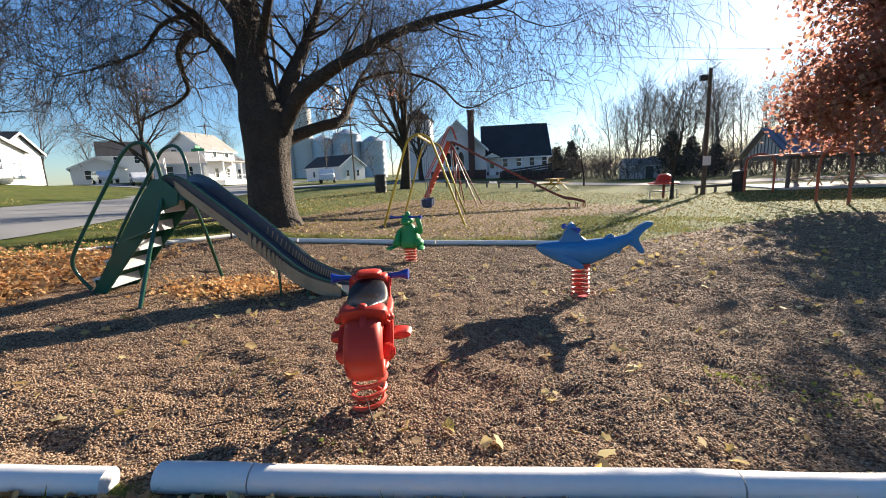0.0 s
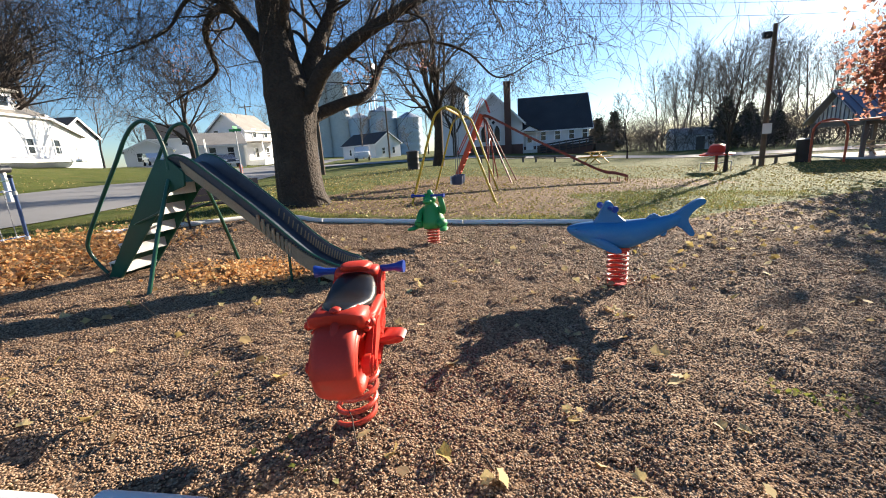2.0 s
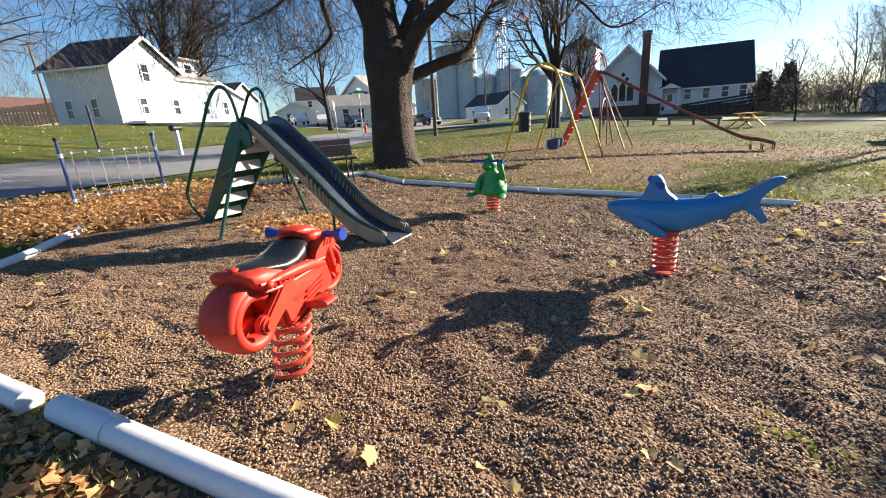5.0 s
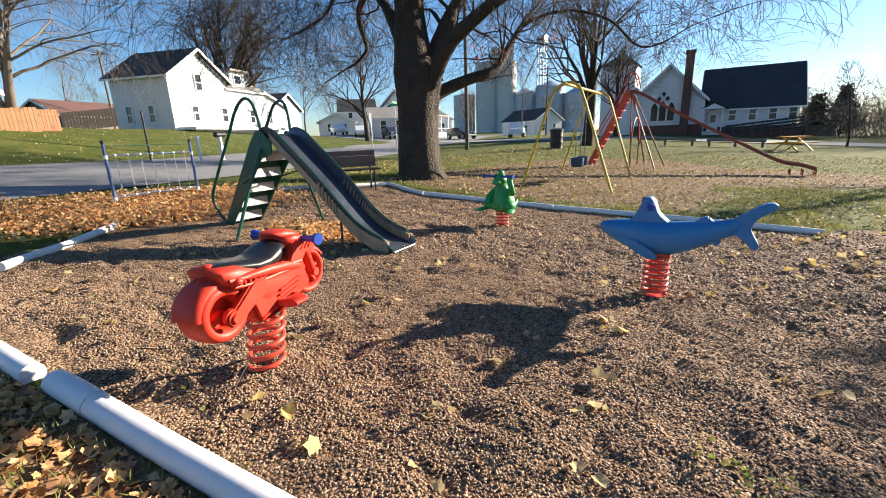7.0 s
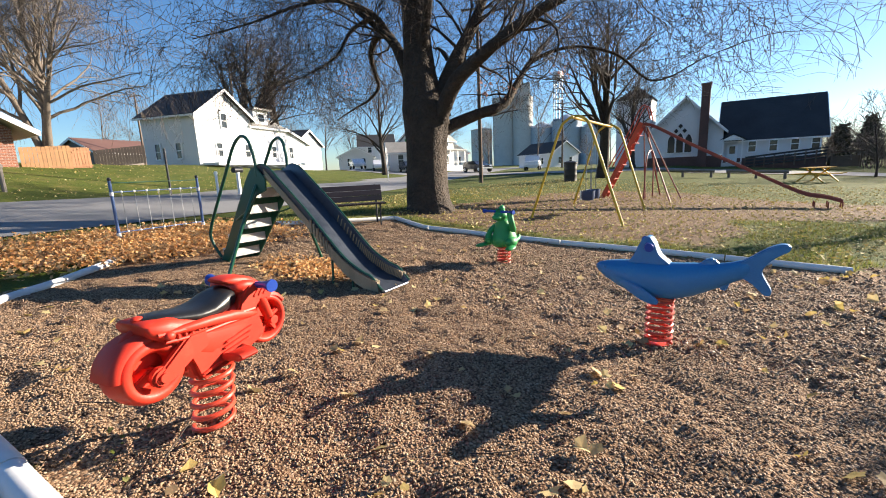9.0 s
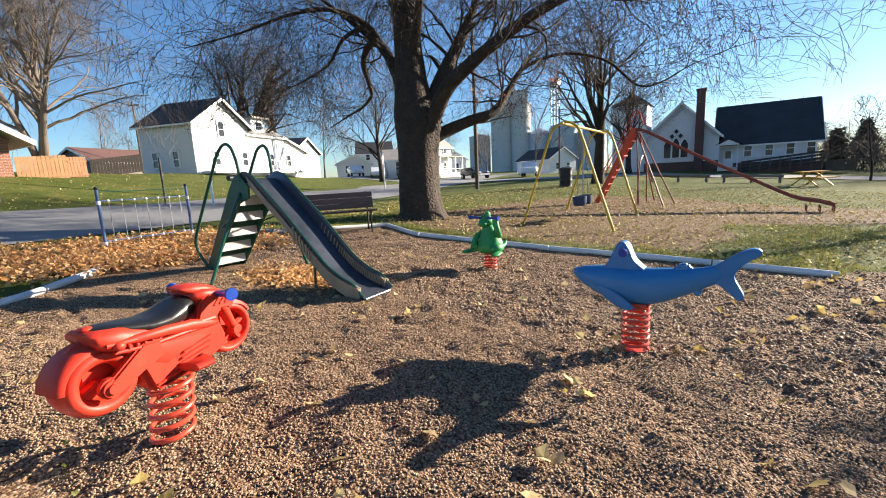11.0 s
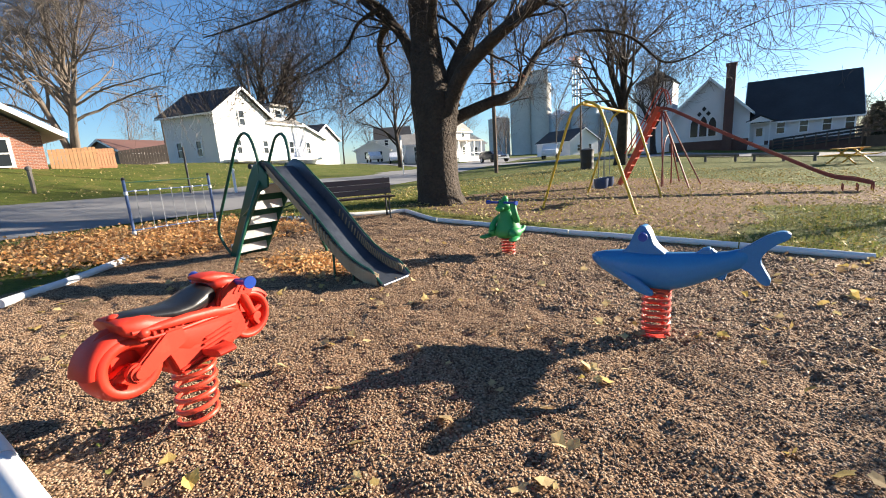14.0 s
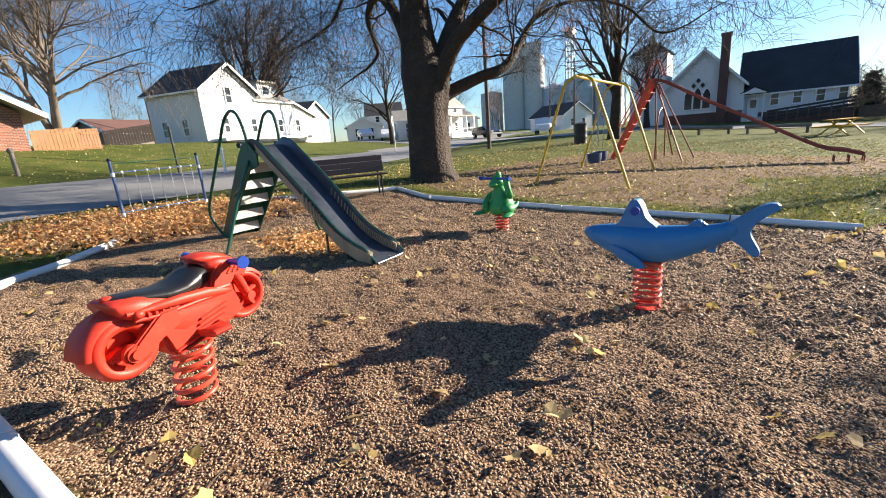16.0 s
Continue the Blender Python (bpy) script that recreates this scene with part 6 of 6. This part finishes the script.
# ---- picnic shelter and the far play equipment ----
def shelter():
    zg = -0.47
    t = thing("picnic_shelter", "open picnic shelter with grey ribbed metal roof", "shelter", pose(0, 0, 0))
    x0, x1, y0, y1, e, p = 15.2, 28.0, 28.5, 33.6, 1.6, 3.2
    ym = (y0 + y1) / 2
    for a in (y0 - 0.3, y1 + 0.3):
        r = Build()
        r.add([(x0 - 0.4, a, e - 0.15), (x1, a, e - 0.15), (x1, ym, p), (x0 - 0.4, ym, p), (x0 - 0.4, a, e - 0.07), (x1, a, e - 0.07), (x1, ym, p + 0.08), (x0 - 0.4, ym, p + 0.08)], [(0, 3, 2, 1), (4, 5, 6, 7), (0, 1, 5, 4), (2, 3, 7, 6), (0, 4, 7, 3), (1, 2, 6, 5)])
        roof = part("roof", r, SHELTERROOF, t, smooth=False)
        for i in range(32):
            xx = x0 - 0.3 + i * 0.41
            part("roof_rib", Build().beam((xx, a, e - 0.05), (xx, ym, p + 0.1), 0.05, 0.05), SHELTERROOF, roof)
    for xx in (x0, x1):
        part("gable_panel", Build().add([(xx, y0, e - 0.1), (xx, y1, e - 0.1), (xx, ym, p - 0.05), (xx + 0.05, y0, e - 0.1), (xx + 0.05, y1, e - 0.1), (xx + 0.05, ym, p - 0.05)], [(0, 1, 2), (5, 4, 3), (0, 3, 4, 1), (1, 4, 5, 2), (2, 5, 3, 0)]), SHELTERWALL, t, smooth=False)
    for i in range(12):
        y = y0 + 0.3 + i * 0.41
        h = (p - e) * (1 - abs(y - ym) / (ym - y0))
        part("gable_rib", Build().box((x0 - 0.03, y, e + h / 2 - 0.1), (0.04, 0.05, max(0.1, h - 0.1))), SHELTERROOF, t)
    part("beam", Build().box(((x0 + x1) / 2, y0, e - 0.2), (x1 - x0, 0.16, 0.26)).box(((x0 + x1) / 2, y1, e - 0.2), (x1 - x0, 0.16, 0.26)).box((x0, ym, e - 0.2), (0.16, y1 - y0, 0.26)), GREYWOOD, t, smooth=False)
    for i in range(5):
        for y in (y0, y1):
            part("post", Build().box((x0 + i * (x1 - x0) / 4, y, (e + zg) / 2 - 0.1), (0.16, 0.16, e - zg)), GREYWOOD, t)
    part("slab", Build().box(((x0 + x1) / 2, ym, zg + 0.02), (x1 - x0 + 0.8, y1 - y0 + 0.8, 0.14)), CONCRETE, t, smooth=False)


shelter()


def picnic_table(x, y, ang, m, label, z=None):
    t = thing("picnic_table", label, "table", pose(x, y, (Z(x, y) if z is None else z), 0, 0, ang), "picnic tables in the park")
    for i in range(5):
        part("board", Build().box((0, -0.3 + i * 0.15, 0.75), (1.8, 0.14, 0.04)), m, t)
    for s in (-1, 1):
        part("seat", Build().box((0, s * 0.68, 0.44), (1.8, 0.26, 0.04)), m, t)
        part("leg_frame", Build().beam((s * 0.65, -0.62, 0), (s * 0.65, 0.2, 0.73), 0.06, 0.06).beam((s * 0.65, 0.62, 0), (s * 0.65, -0.2, 0.73), 0.06, 0.06).box((s * 0.65, 0, 0.42), (0.06, 1.5, 0.06)), m, t)


for i, xx in enumerate((17.2, 20.0, 22.8, 25.5)):
    picnic_table(xx, 30.6 + 0.5 * (i % 2), 5, PICNICWOOD, "weathered wooden picnic table under the shelter", -0.38)
picnic_table(2.2, 31.2, 62, YELLOWPAINT, "yellow painted picnic table on the grass")


def overhead_ladder():
    t = thing("overhead_ladder", "red tubular overhead climbing ladder on leafy ground", "climbing frame")
    ends = [((11.7, 19.9), (12.0, 18.6)), ((12.4, 27.3), (13.5, 26.6))]
    tops = []
    for (a, b) in ends:
        za, zb = Z(*a), Z(*b)
        pts = [(a[0], a[1], za - 0.05), (a[0], a[1], za + 1.5), (a[0] * 0.85 + b[0] * 0.15, a[1] * 0.85 + b[1] * 0.15, za + 1.95), ((a[0] + b[0]) / 2, (a[1] + b[1]) / 2, za + 2.1), (a[0] * 0.15 + b[0] * 0.85, a[1] * 0.15 + b[1] * 0.85, zb + 1.95), (b[0], b[1], zb + 1.5), (b[0], b[1], zb - 0.05)]
        part("arch", Build().tube(smooth_curve(pts, 5), 0.055, 10), REDSTEEL, t)
        tops.append((Vector((a[0] * 0.8 + b[0] * 0.2, a[1] * 0.8 + b[1] * 0.2, za + 1.98)), Vector((a[0] * 0.2 + b[0] * 0.8, a[1] * 0.2 + b[1] * 0.8, zb + 1.98))))
    for k in (0, 1):
        part("top_rail", Build().tube([tops[0][k], tops[1][k]], 0.035, 8), REDSTEEL, t)
    for i in range(1, 12):
        part("rung", Build().tube([tops[0][0].lerp(tops[1][0], i / 12), tops[0][1].lerp(tops[1][1], i / 12)], 0.018, 6), REDSTEEL, t)


overhead_ladder()


def red_play_table():
    x, y = 7.0, 23.4
    t = thing("red_play_canopy", "small red plastic play canopy on a post", "play equipment", frame_m(x, y, 20))
    part("post", Build().tube([(0, 0, -0.1), (0, 0, 0.8)], 0.06, 10), DARKRED, t)
    part("cone", Build().loft([[Vector((q * math.cos(2 * math.pi * j / 20), q * math.sin(2 * math.pi * j / 20), z)) for j in range(20)] for q, z in ((0.7, 0.72), (0.72, 0.78), (0.4, 0.86), (0.3, 1.15), (0.18, 1.22))]), RED, t)
    for s in (-1, 1):
        part("seat_arm", Build().tube([(0, 0, 0.35), (s * 0.75, 0, 0.4), (s * 0.75, 0, -0.05)], 0.03, 8), GALV, t)


red_play_table()


def barrel(x, y, h=0.95, r=0.33, label="black steel litter barrel on the grass"):
    t = thing("litter_bin", label, "bin", frame_m(x, y, 0), "black litter bins")
    part("drum", Build().loft([[Vector((q * math.cos(2 * math.pi * j / 20), q * math.sin(2 * math.pi * j / 20), z)) for j in range(20)] for q, z in ((r * 0.95, -0.05), (r, 0.02), (r * 0.97, 0.06), (r * 0.97, h * 0.33), (r, h * 0.36), (r * 0.97, h * 0.4), (r * 0.97, h * 0.66), (r, h * 0.7), (r * 0.97, h * 0.74), (r, h))]), IRON, t)
    part("lid", Build().loft([[Vector((q * math.cos(2 * math.pi * j / 20), q * math.sin(2 * math.pi * j / 20), z)) for j in range(20)] for q, z in ((r * 1.08, h), (r * 1.08, h + 0.07), (r * 0.5, h + 0.14))]), IRON, t)


barrel(-8.5, 24.9, 1.0, 0.36)
barrel(12.6, 28.4, 1.1, 0.36)


def pole(x, y, h, r=0.14, arms=1, label="tall brown wooden utility pole", lamp=False, sign=False):
    z = Z(x, y)
    t = thing("utility_pole", label, "pole", pose(x, y, z), "utility poles")
    part("shaft", Build().tube([(0, 0, -0.3), (0, 0, h * 0.5), (0, 0, h)], [r, r * 0.85, r * 0.7], 10), POLEWOOD, t)
    for k in range(arms):
        part("cross_arm", Build().box((0, 0, h - 0.4 - k * 0.8), (2.0, 0.1, 0.12), Euler((0, 0, radians(ROADANG + 90))).to_matrix()), POLEWOOD, t)
    if lamp:
        part("flood_lamp", Build().box((-0.35, -0.1, h - 0.5), (0.35, 0.3, 0.3)), IRON, t, bevel=0.03)
        part("lamp_arm", Build().tube([(0, 0, h - 0.1), (0.5, 0, h + 0.25)], 0.03, 6), GALV, t)
    if sign:
        part("notice_board", Build().box((0.03, -0.16, 1.85), (0.4, 0.03, 0.5)), TRIM, t, "white notice board", bevel=0.005)
    return t


pole(9.9, 26.3, 6.7, 0.13, 0, "brown wooden pole with flood lamp and notice", True, True)
pole(-14.6, 24.8, 11.0, 0.13, 1)
pole(-38, 20.0, 9.0, 0.1, 1)
pole(-24, 58.0, 9.0, 0.13, 2)
pole(-58, 18, 9.5, 0.13, 1)
pole(-49, 60, 9.0, 0.13, 1)


def wire(a, b, sag, r=0.012):
    a, b = Vector(a), Vector(b)
    ob = new("overhead_wire", Build().tube([a.lerp(b, i / 14) - Vector((0, 0, sag * 4 * (i / 14) * (1 - i / 14))) for i in range(15)], r, 5).mesh("overhead_wire", True, 0, 40, IRON))
    tagged(ob, "thin black overhead wire between poles", "wire", "overhead wires")


wire((-14.6, 24.8, 11.0), (-60, 14, 13), 0.6)
wire((-14.6, 24.8, 10.9), (30, 45, 10.4), 0.8)
wire((-14.6, 24.8, 10.2), (30, 45, 9.5), 0.8)
wire((-14.6, 24.8, 10.9), (-24, 58, 9.6), 0.6)


def street_sign():
    x, y = -22.9, 24.2
    t = thing("stop_sign", "small octagonal road sign seen from behind", "sign", frame_m(x, y, -50))
    part("post", Build().tube([(0, 0, -0.2), (0, 0, 2.6)], 0.04, 8), GALV, t)
    part("plate", Build().tube([(0, -0.05, 2.25), (0, -0.03, 2.25)], 0.38, 8), GALV, t)


street_sign()


def name_sign():
    t = thing("street_name_sign", "thin grey post carrying two plain street name blades", "sign", frame_m(-19.6, 23.4, 20))
    part("post", Build().tube([(0, 0, -0.2), (0, 0, 3.0)], 0.035, 8), GALV, t)
    for k, a in enumerate((0, 90)):
        part("blade", Build().box((0, 0, 3.05 + 0.17 * k), (0.75, 0.02, 0.15), Euler((0, 0, radians(a))).to_matrix()), GREEN, t, bevel=0.004)


name_sign()


def hydrant():
    t = thing("fire_hydrant", "small red fire hydrant on the far verge", "hydrant", frame_m(-25.6, 30.2, 0))
    part("barrel", Build().loft([[Vector((q * math.cos(2 * math.pi * j / 14), q * math.sin(2 * math.pi * j / 14), z)) for j in range(14)] for q, z in ((0.16, -0.05), (0.16, 0.04), (0.1, 0.06), (0.1, 0.55), (0.14, 0.57), (0.14, 0.61), (0.1, 0.72), (0.03, 0.78))]), ORANGERED, t)
    for s in (-1, 1):
        part("outlet", Build().disc((s * 0.13, 0, 0.45), (1, 0, 0), 0.05, 0.1, 12), ORANGERED, t)


hydrant()


def post(x, y, h, r, m, label, name="marker_post"):
    t = thing(name, label, "post", frame_m(x, y, 0), "posts along the road")
    part("shaft", Build().tube([(0, 0, -0.2), (0, 0, h)], r, 8), m, t)
    part("cap", Build().ball((0, 0, h), r * 1.5, 8, 6), m, t)
    return t


post(-17.6, 9.4, 1.0, 0.06, TRIM, "short white marker post on the verge")
post(-20.2, 3.2, 0.9, 0.07, GREYWOOD, "short leaning wooden post on the lawn")
mb = thing("mailbox", "black mailbox on a white post beside the road", "mailbox", frame_m(-18.2, 10.6, ROADANG))
part("post", Build().box((0, 0, 0.45), (0.12, 0.12, 1.2)), TRIM, mb)
part("box", Build().tube([(-0.25, 0, 1.12), (0.25, 0, 1.12)], 0.12, 12), IRON, mb)
tp = thing("thin_lamp_post", "thin black post on the lawn", "post", frame_m(-19.2, 8.1, 0))
part("shaft", Build().tube([(0, 0, -0.2), (0, 0, 2.0)], 0.045, 8), IRON, tp)


def low_rail(x0, y0, x1, y1):
    t = thing("low_log_rail", "low wooden log rail on short posts", "rail", None, "log rails at the car park")
    part("log", Build().tube([(x0, y0, Z(x0, y0) + 0.4), (x1, y1, Z(x1, y1) + 0.4)], 0.09, 8), GREYWOOD, t)
    for f in (0.05, 0.5, 0.95):
        x, y = x0 + (x1 - x0) * f, y0 + (y1 - y0) * f
        part("post", Build().tube([(x, y, Z(x, y) - 0.1), (x, y, Z(x, y) + 0.42)], 0.08, 8), GREYWOOD, t)


low_rail(-6.0, 32.5, -2.6, 33.0)
low_rail(-2.0, 33.1, 1.0, 33.5)
low_rail(9.8, 27.2, 12.6, 28.8)


def vehicle(x, y, ang, paint, label, kind):
    t = thing("parked_" + kind, label, kind, frame_m(x, y, ang, Z(x, y) + 0.05), "parked vehicles")
    if kind == "truck":
        side = [(-2.6, 0.45), (-2.6, 1.05), (-0.5, 1.05), (-0.4, 1.7), (0.9, 1.75), (1.35, 1.15), (2.5, 1.05), (2.6, 0.5)]
    else:
        side = [(-2.2, 0.4), (-2.25, 0.95), (-1.7, 1.4), (0.4, 1.45), (1.1, 1.0), (2.1, 0.85), (2.2, 0.4)]
    part("body", Build().prism(side, -0.88, 0.88), paint, t, bevel=0.07)
    gl = [(-0.35, 1.12), (-0.28, 1.6), (0.85, 1.65), (1.2, 1.15)] if kind == "truck" else [(-1.6, 1.0), (-1.4, 1.32), (0.35, 1.36), (0.9, 1.0)]
    part("window_glass", Build().prism(gl, -0.9, 0.9), GLASS, t)
    for xx in (-1.55, 1.6):
        for s in (-1, 1):
            w = part("wheel", Build().disc((xx, s * 0.82, 0.36), (0, 1, 0), 0.37, 0.22, 18), RUBBER, t)
            part("rim", Build().disc((xx, s * 0.93, 0.36), (0, 1, 0), 0.2, 0.03, 14), GALV, w)
    f = 2.62 if kind == "truck" else 2.2
    for s in (-0.62, 0.62):
        part("headlight", Build().box((f - 0.04, s, 0.78), (0.08, 0.34, 0.16)), TRIM, t, bevel=0.02)
    part("bumper", Build().box((f, 0, 0.5), (0.14, 1.7, 0.2)), GALV, t, bevel=0.03)


vehicle(-24.5, 50.5, -66, CARWHITE, "white pickup truck parked by the roadside", "truck")
vehicle(-37.5, 41.5, -30, CARDARK, "dark car parked before the farmhouse", "car")
vehicle(-41.5, 40.0, -40, CARWHITE, "white car parked beside the farmhouse", "car")
vehicle(-48.0, 41.5, -30, CARWHITE, "pale car parked by the garage", "car")
vehicle(-31.0, 47.5, -20, CARDARK, "dark car parked along the street", "car")

sh = thing("garden_shed", "small white shed at the wood edge", "shed", frame_m(15.4, 60.0, 8))
gable_block(sh, -2.2, 2.2, 0, 3, -0.3, 1.7, 2.5, WHITE, ROOFTAN, 'x', 0.2)
part("door", Build().box((0.6, -0.03, 0.75), (0.9, 0.06, 1.6)), GREYWOOD, sh)


# ---- loose ground cover ----
def raw_tris(name, V, F, m):
    me = bpy.data.meshes.new(name)
    me.vertices.add(len(V))
    me.vertices.foreach_set("co", V.astype(np.float32).ravel())
    me.loops.add(F.size)
    me.loops.foreach_set("vertex_index", F.astype(np.int32).ravel())
    me.polygons.add(len(F))
    me.polygons.foreach_set("loop_start", np.arange(0, F.size, 3, dtype=np.int32))
    me.materials.append(m)
    me.update(calc_edges=True)
    return new(name, me)


def pebbles(count, size, seed, spot, label):
    rng = np.random.default_rng(seed)
    pts = []
    while len(pts) < count:
        x, y = spot(rng)
        if inside(x, y, PIT):
            pts.append((x, y))
    P = np.array([(x, y, Z(x, y) + bumps(x, y) * 0.98) for x, y in pts])
    n = len(P)
    base = np.array([(1, 0, 0), (-1, 0, 0), (0, 1, 0), (0, -1, 0), (0, 0, 1), (0, 0, -1)], float)
    s = np.stack([0.008 + 0.005 * rng.random(n), 0.0055 + 0.0035 * rng.random(n), 0.0045 + 0.0035 * rng.random(n)], 1) * (0.8 + 0.5 * rng.random((n, 1))) * size
    a = rng.random(n) * 6.283
    tilt = rng.normal(0, 0.35, n)
    V = base[None] * s[:, None]
    x = V[..., 0] * np.cos(tilt)[:, None] - V[..., 2] * np.sin(tilt)[:, None]
    z = V[..., 0] * np.sin(tilt)[:, None] + V[..., 2] * np.cos(tilt)[:, None]
    xx = x * np.cos(a)[:, None] - V[..., 1] * np.sin(a)[:, None]
    yy = x * np.sin(a)[:, None] + V[..., 1] * np.cos(a)[:, None]
    W = np.stack([xx, yy, z], -1) + P[:, None] + np.array([0, 0, 0.003])
    F = np.array([(0, 2, 4), (2, 1, 4), (1, 3, 4), (3, 0, 4), (2, 0, 5), (1, 2, 5), (3, 1, 5), (0, 3, 5)])
    F = (F[None] + (np.arange(n) * 6)[:, None, None]).reshape(-1, 3)
    ob = raw_tris("pea_gravel", W.reshape(-1, 3), F, PEBBLE)
    tagged(ob, label, "gravel", kind="stuff")


# denser where the camera passes
pebbles(170000, 0.8, 2, lambda r: (-5.2 + 10.0 * r.random(), 1.2 + 7.2 * r.random() ** 1.8), "loose brown pea gravel covering the play pit")
pebbles(34000, 1.9, 3, lambda r: (-6.5 + 18.0 * r.random(), 5.0 + 11.5 * r.random()), "loose brown pea gravel at the far side of the pit")
pebbles(15000, 1.4, 4, lambda r: (3.0 + 5.0 * r.random(), 2.3 + 6.0 * r.random()), "loose shaded pea gravel beside the border")


def litter(name, m, label, count, place, size, tilt=0.4, lift=0.012, seed=1):
    rng = np.random.default_rng(seed)
    vs, fs = [], []
    made = 0
    while made < count:
        q = place(rng)
        if q is None:
            continue
        x, y = q
        z = surface(x, y)
        add_leaf(vs, fs, rng, np.array([x, y, z + lift * (0.5 + rng.random())]), size, True, tilt)
        made += 1
    ob = raw(name, vs, fs, m)
    tagged(ob, label, "leaves", kind="stuff")


def drift(rng):
    x, y = rng.normal(-6.75, 0.65), rng.normal(3.75, 1.1)
    return (x, y) if along(x, y)[1] < -0.15 and x < -5.45 + 0.2 * rng.random() else None


def under_slide(rng):
    x, y = rng.normal(-3.45, 0.42), rng.normal(4.72, 0.26)
    return x, y


def near_left(rng):
    x, y = -4.5 + 6 * rng.random(), 0.2 + 2.0 * rng.random()
    return (x, y) if y < 1.74 + x * 0.165 else None


def pit_leaves(rng):
    x, y = -4 + 8 * rng.random(), 1.9 + 6 * rng.random() ** 1.4
    return (x, y) if inside(x, y, PIT) else None


def park(rng):
    x, y = -12 + 30 * rng.random(), 9.3 + 18 * rng.random() ** 1.3
    return (x, y) if along(x, y)[1] < -0.3 and not inside(x, y, PIT) else None


def gravel_far(rng):
    x, y = 1 + 10 * rng.random(), 6 + 9 * rng.random()
    return (x, y) if inside(x, y, PIT) else None


litter("orange_leaf_drift", ORANGELEAF, "deep drift of orange fallen leaves beside the chain fence", 13500, drift, 0.062, 0.6, 0.06, 3)
litter("orange_leaves_by_slide", ORANGELEAF, "patch of orange fallen leaves beneath the slide", 1300, under_slide, 0.05, 0.6, 0.03, 4)
litter("dry_leaves_outside_border", ORANGELEAF, "dry brown leaves lying along the white border", 5000, near_left, 0.055, 0.5, 0.02, 5)
litter("pale_leaves_on_gravel", PALELEAF, "scattered pale dry leaves on the gravel", 240, pit_leaves, 0.078, 0.5, 0.03, 6)
litter("yellow_leaves_on_grass", YELLOWLEAF, "yellow fallen leaves scattered over the park grass", 19000, park, 0.06, 0.5, 0.04, 7)
def far_lawn(rng):
    v, u = -12 + 34 * rng.random(), 8.2 + 11 * rng.random() ** 1.3
    return road_point(v, u)


litter("leaves_on_far_lawn", PALELEAF, "brown fallen leaves scattered over the grassy bank", 1500, far_lawn, 0.065, 0.7, 0.03, 9)
litter("leaves_on_far_gravel", PALELEAF, "pale fallen leaves on the shaded gravel", 500, gravel_far, 0.09, 0.5, 0.03, 8)


def grass_blades():
    rng = np.random.default_rng(12)
    vs, fs = [], []
    made = 0
    while made < 26000:
        if made % 4 == 0:
            x, y = -5 + 8 * rng.random(), -0.2 + 2.4 * rng.random()
            if y > 1.74 + x * 0.165:
                continue
        elif made % 4 < 3:
            x, y = -9.5 + 16 * rng.random(), 9.2 + 5.5 * rng.random() ** 1.4
            if inside(x, y, PIT) or inside(x, y, DIRT) or noise.noise((x * 0.9, y * 0.9, 4)) < -0.1:
                continue
        else:
            x, y = -9.5 + 3.2 * rng.random(), 0.5 + 9 * rng.random()
            if inside(x, y, PIT) or along(x, y)[1] > -0.1:
                continue
        z = Z(x, y)
        h = 0.035 + 0.05 * rng.random()
        a = rng.random() * 6.283
        w = 0.006
        l = rng.normal(0, 0.025, 2)
        o = len(vs)
        vs.extend([(x - w * math.cos(a), y - w * math.sin(a), z - 0.005), (x + w * math.cos(a), y + w * math.sin(a), z - 0.005), (x + l[0], y + l[1], z + h)])
        fs.append((o, o + 1, o + 2))
        made += 1
    ob = raw("grass", vs, fs, GRASSBLADE)
    tagged(ob, "short patchy autumn grass blades", "grass", kind="stuff")


grass_blades()


def weeds():
    rng = np.random.default_rng(17)
    vs, fs = [], []
    for cx, cy, k in ((1.5, 3.15, 45), (1.95, 2.95, 60), (2.5, 3.4, 12), (-1.0, 2.05, 8)):
        for _ in range(k):
            x, y = rng.normal(cx, 0.16), rng.normal(cy, 0.1)
            add_leaf(vs, fs, rng, np.array([x, y, surface(x, y) + 0.02 + 0.02 * rng.random()]), 0.028, True, 0.8)
    ob = raw("weeds", vs, fs, GRASSBLADE)
    tagged(ob, "small green weeds sprouting through the gravel", "weeds", kind="stuff")
    out = []
    for _ in range(70):
        x, y = -4 + 7.5 * rng.random(), 1.95 + 5 * rng.random() ** 1.4
        if inside(x, y, PIT):
            a = rng.random() * 6.283
            pts, _d = wander(rng, (x, y, surface(x, y) + 0.02), (math.cos(a), math.sin(a), 0.0), 0.1 + 0.22 * rng.random(), 4, 0, 0.15)
            out.append((pts, [0.004, 0.0038, 0.0034, 0.003, 0.002], 5))
    ob = raw("fallen_twigs", *tree_mesh(out), TWIG, True)
    tagged(ob, "small dry twigs lying on the gravel", "twigs", kind="stuff")


weeds()
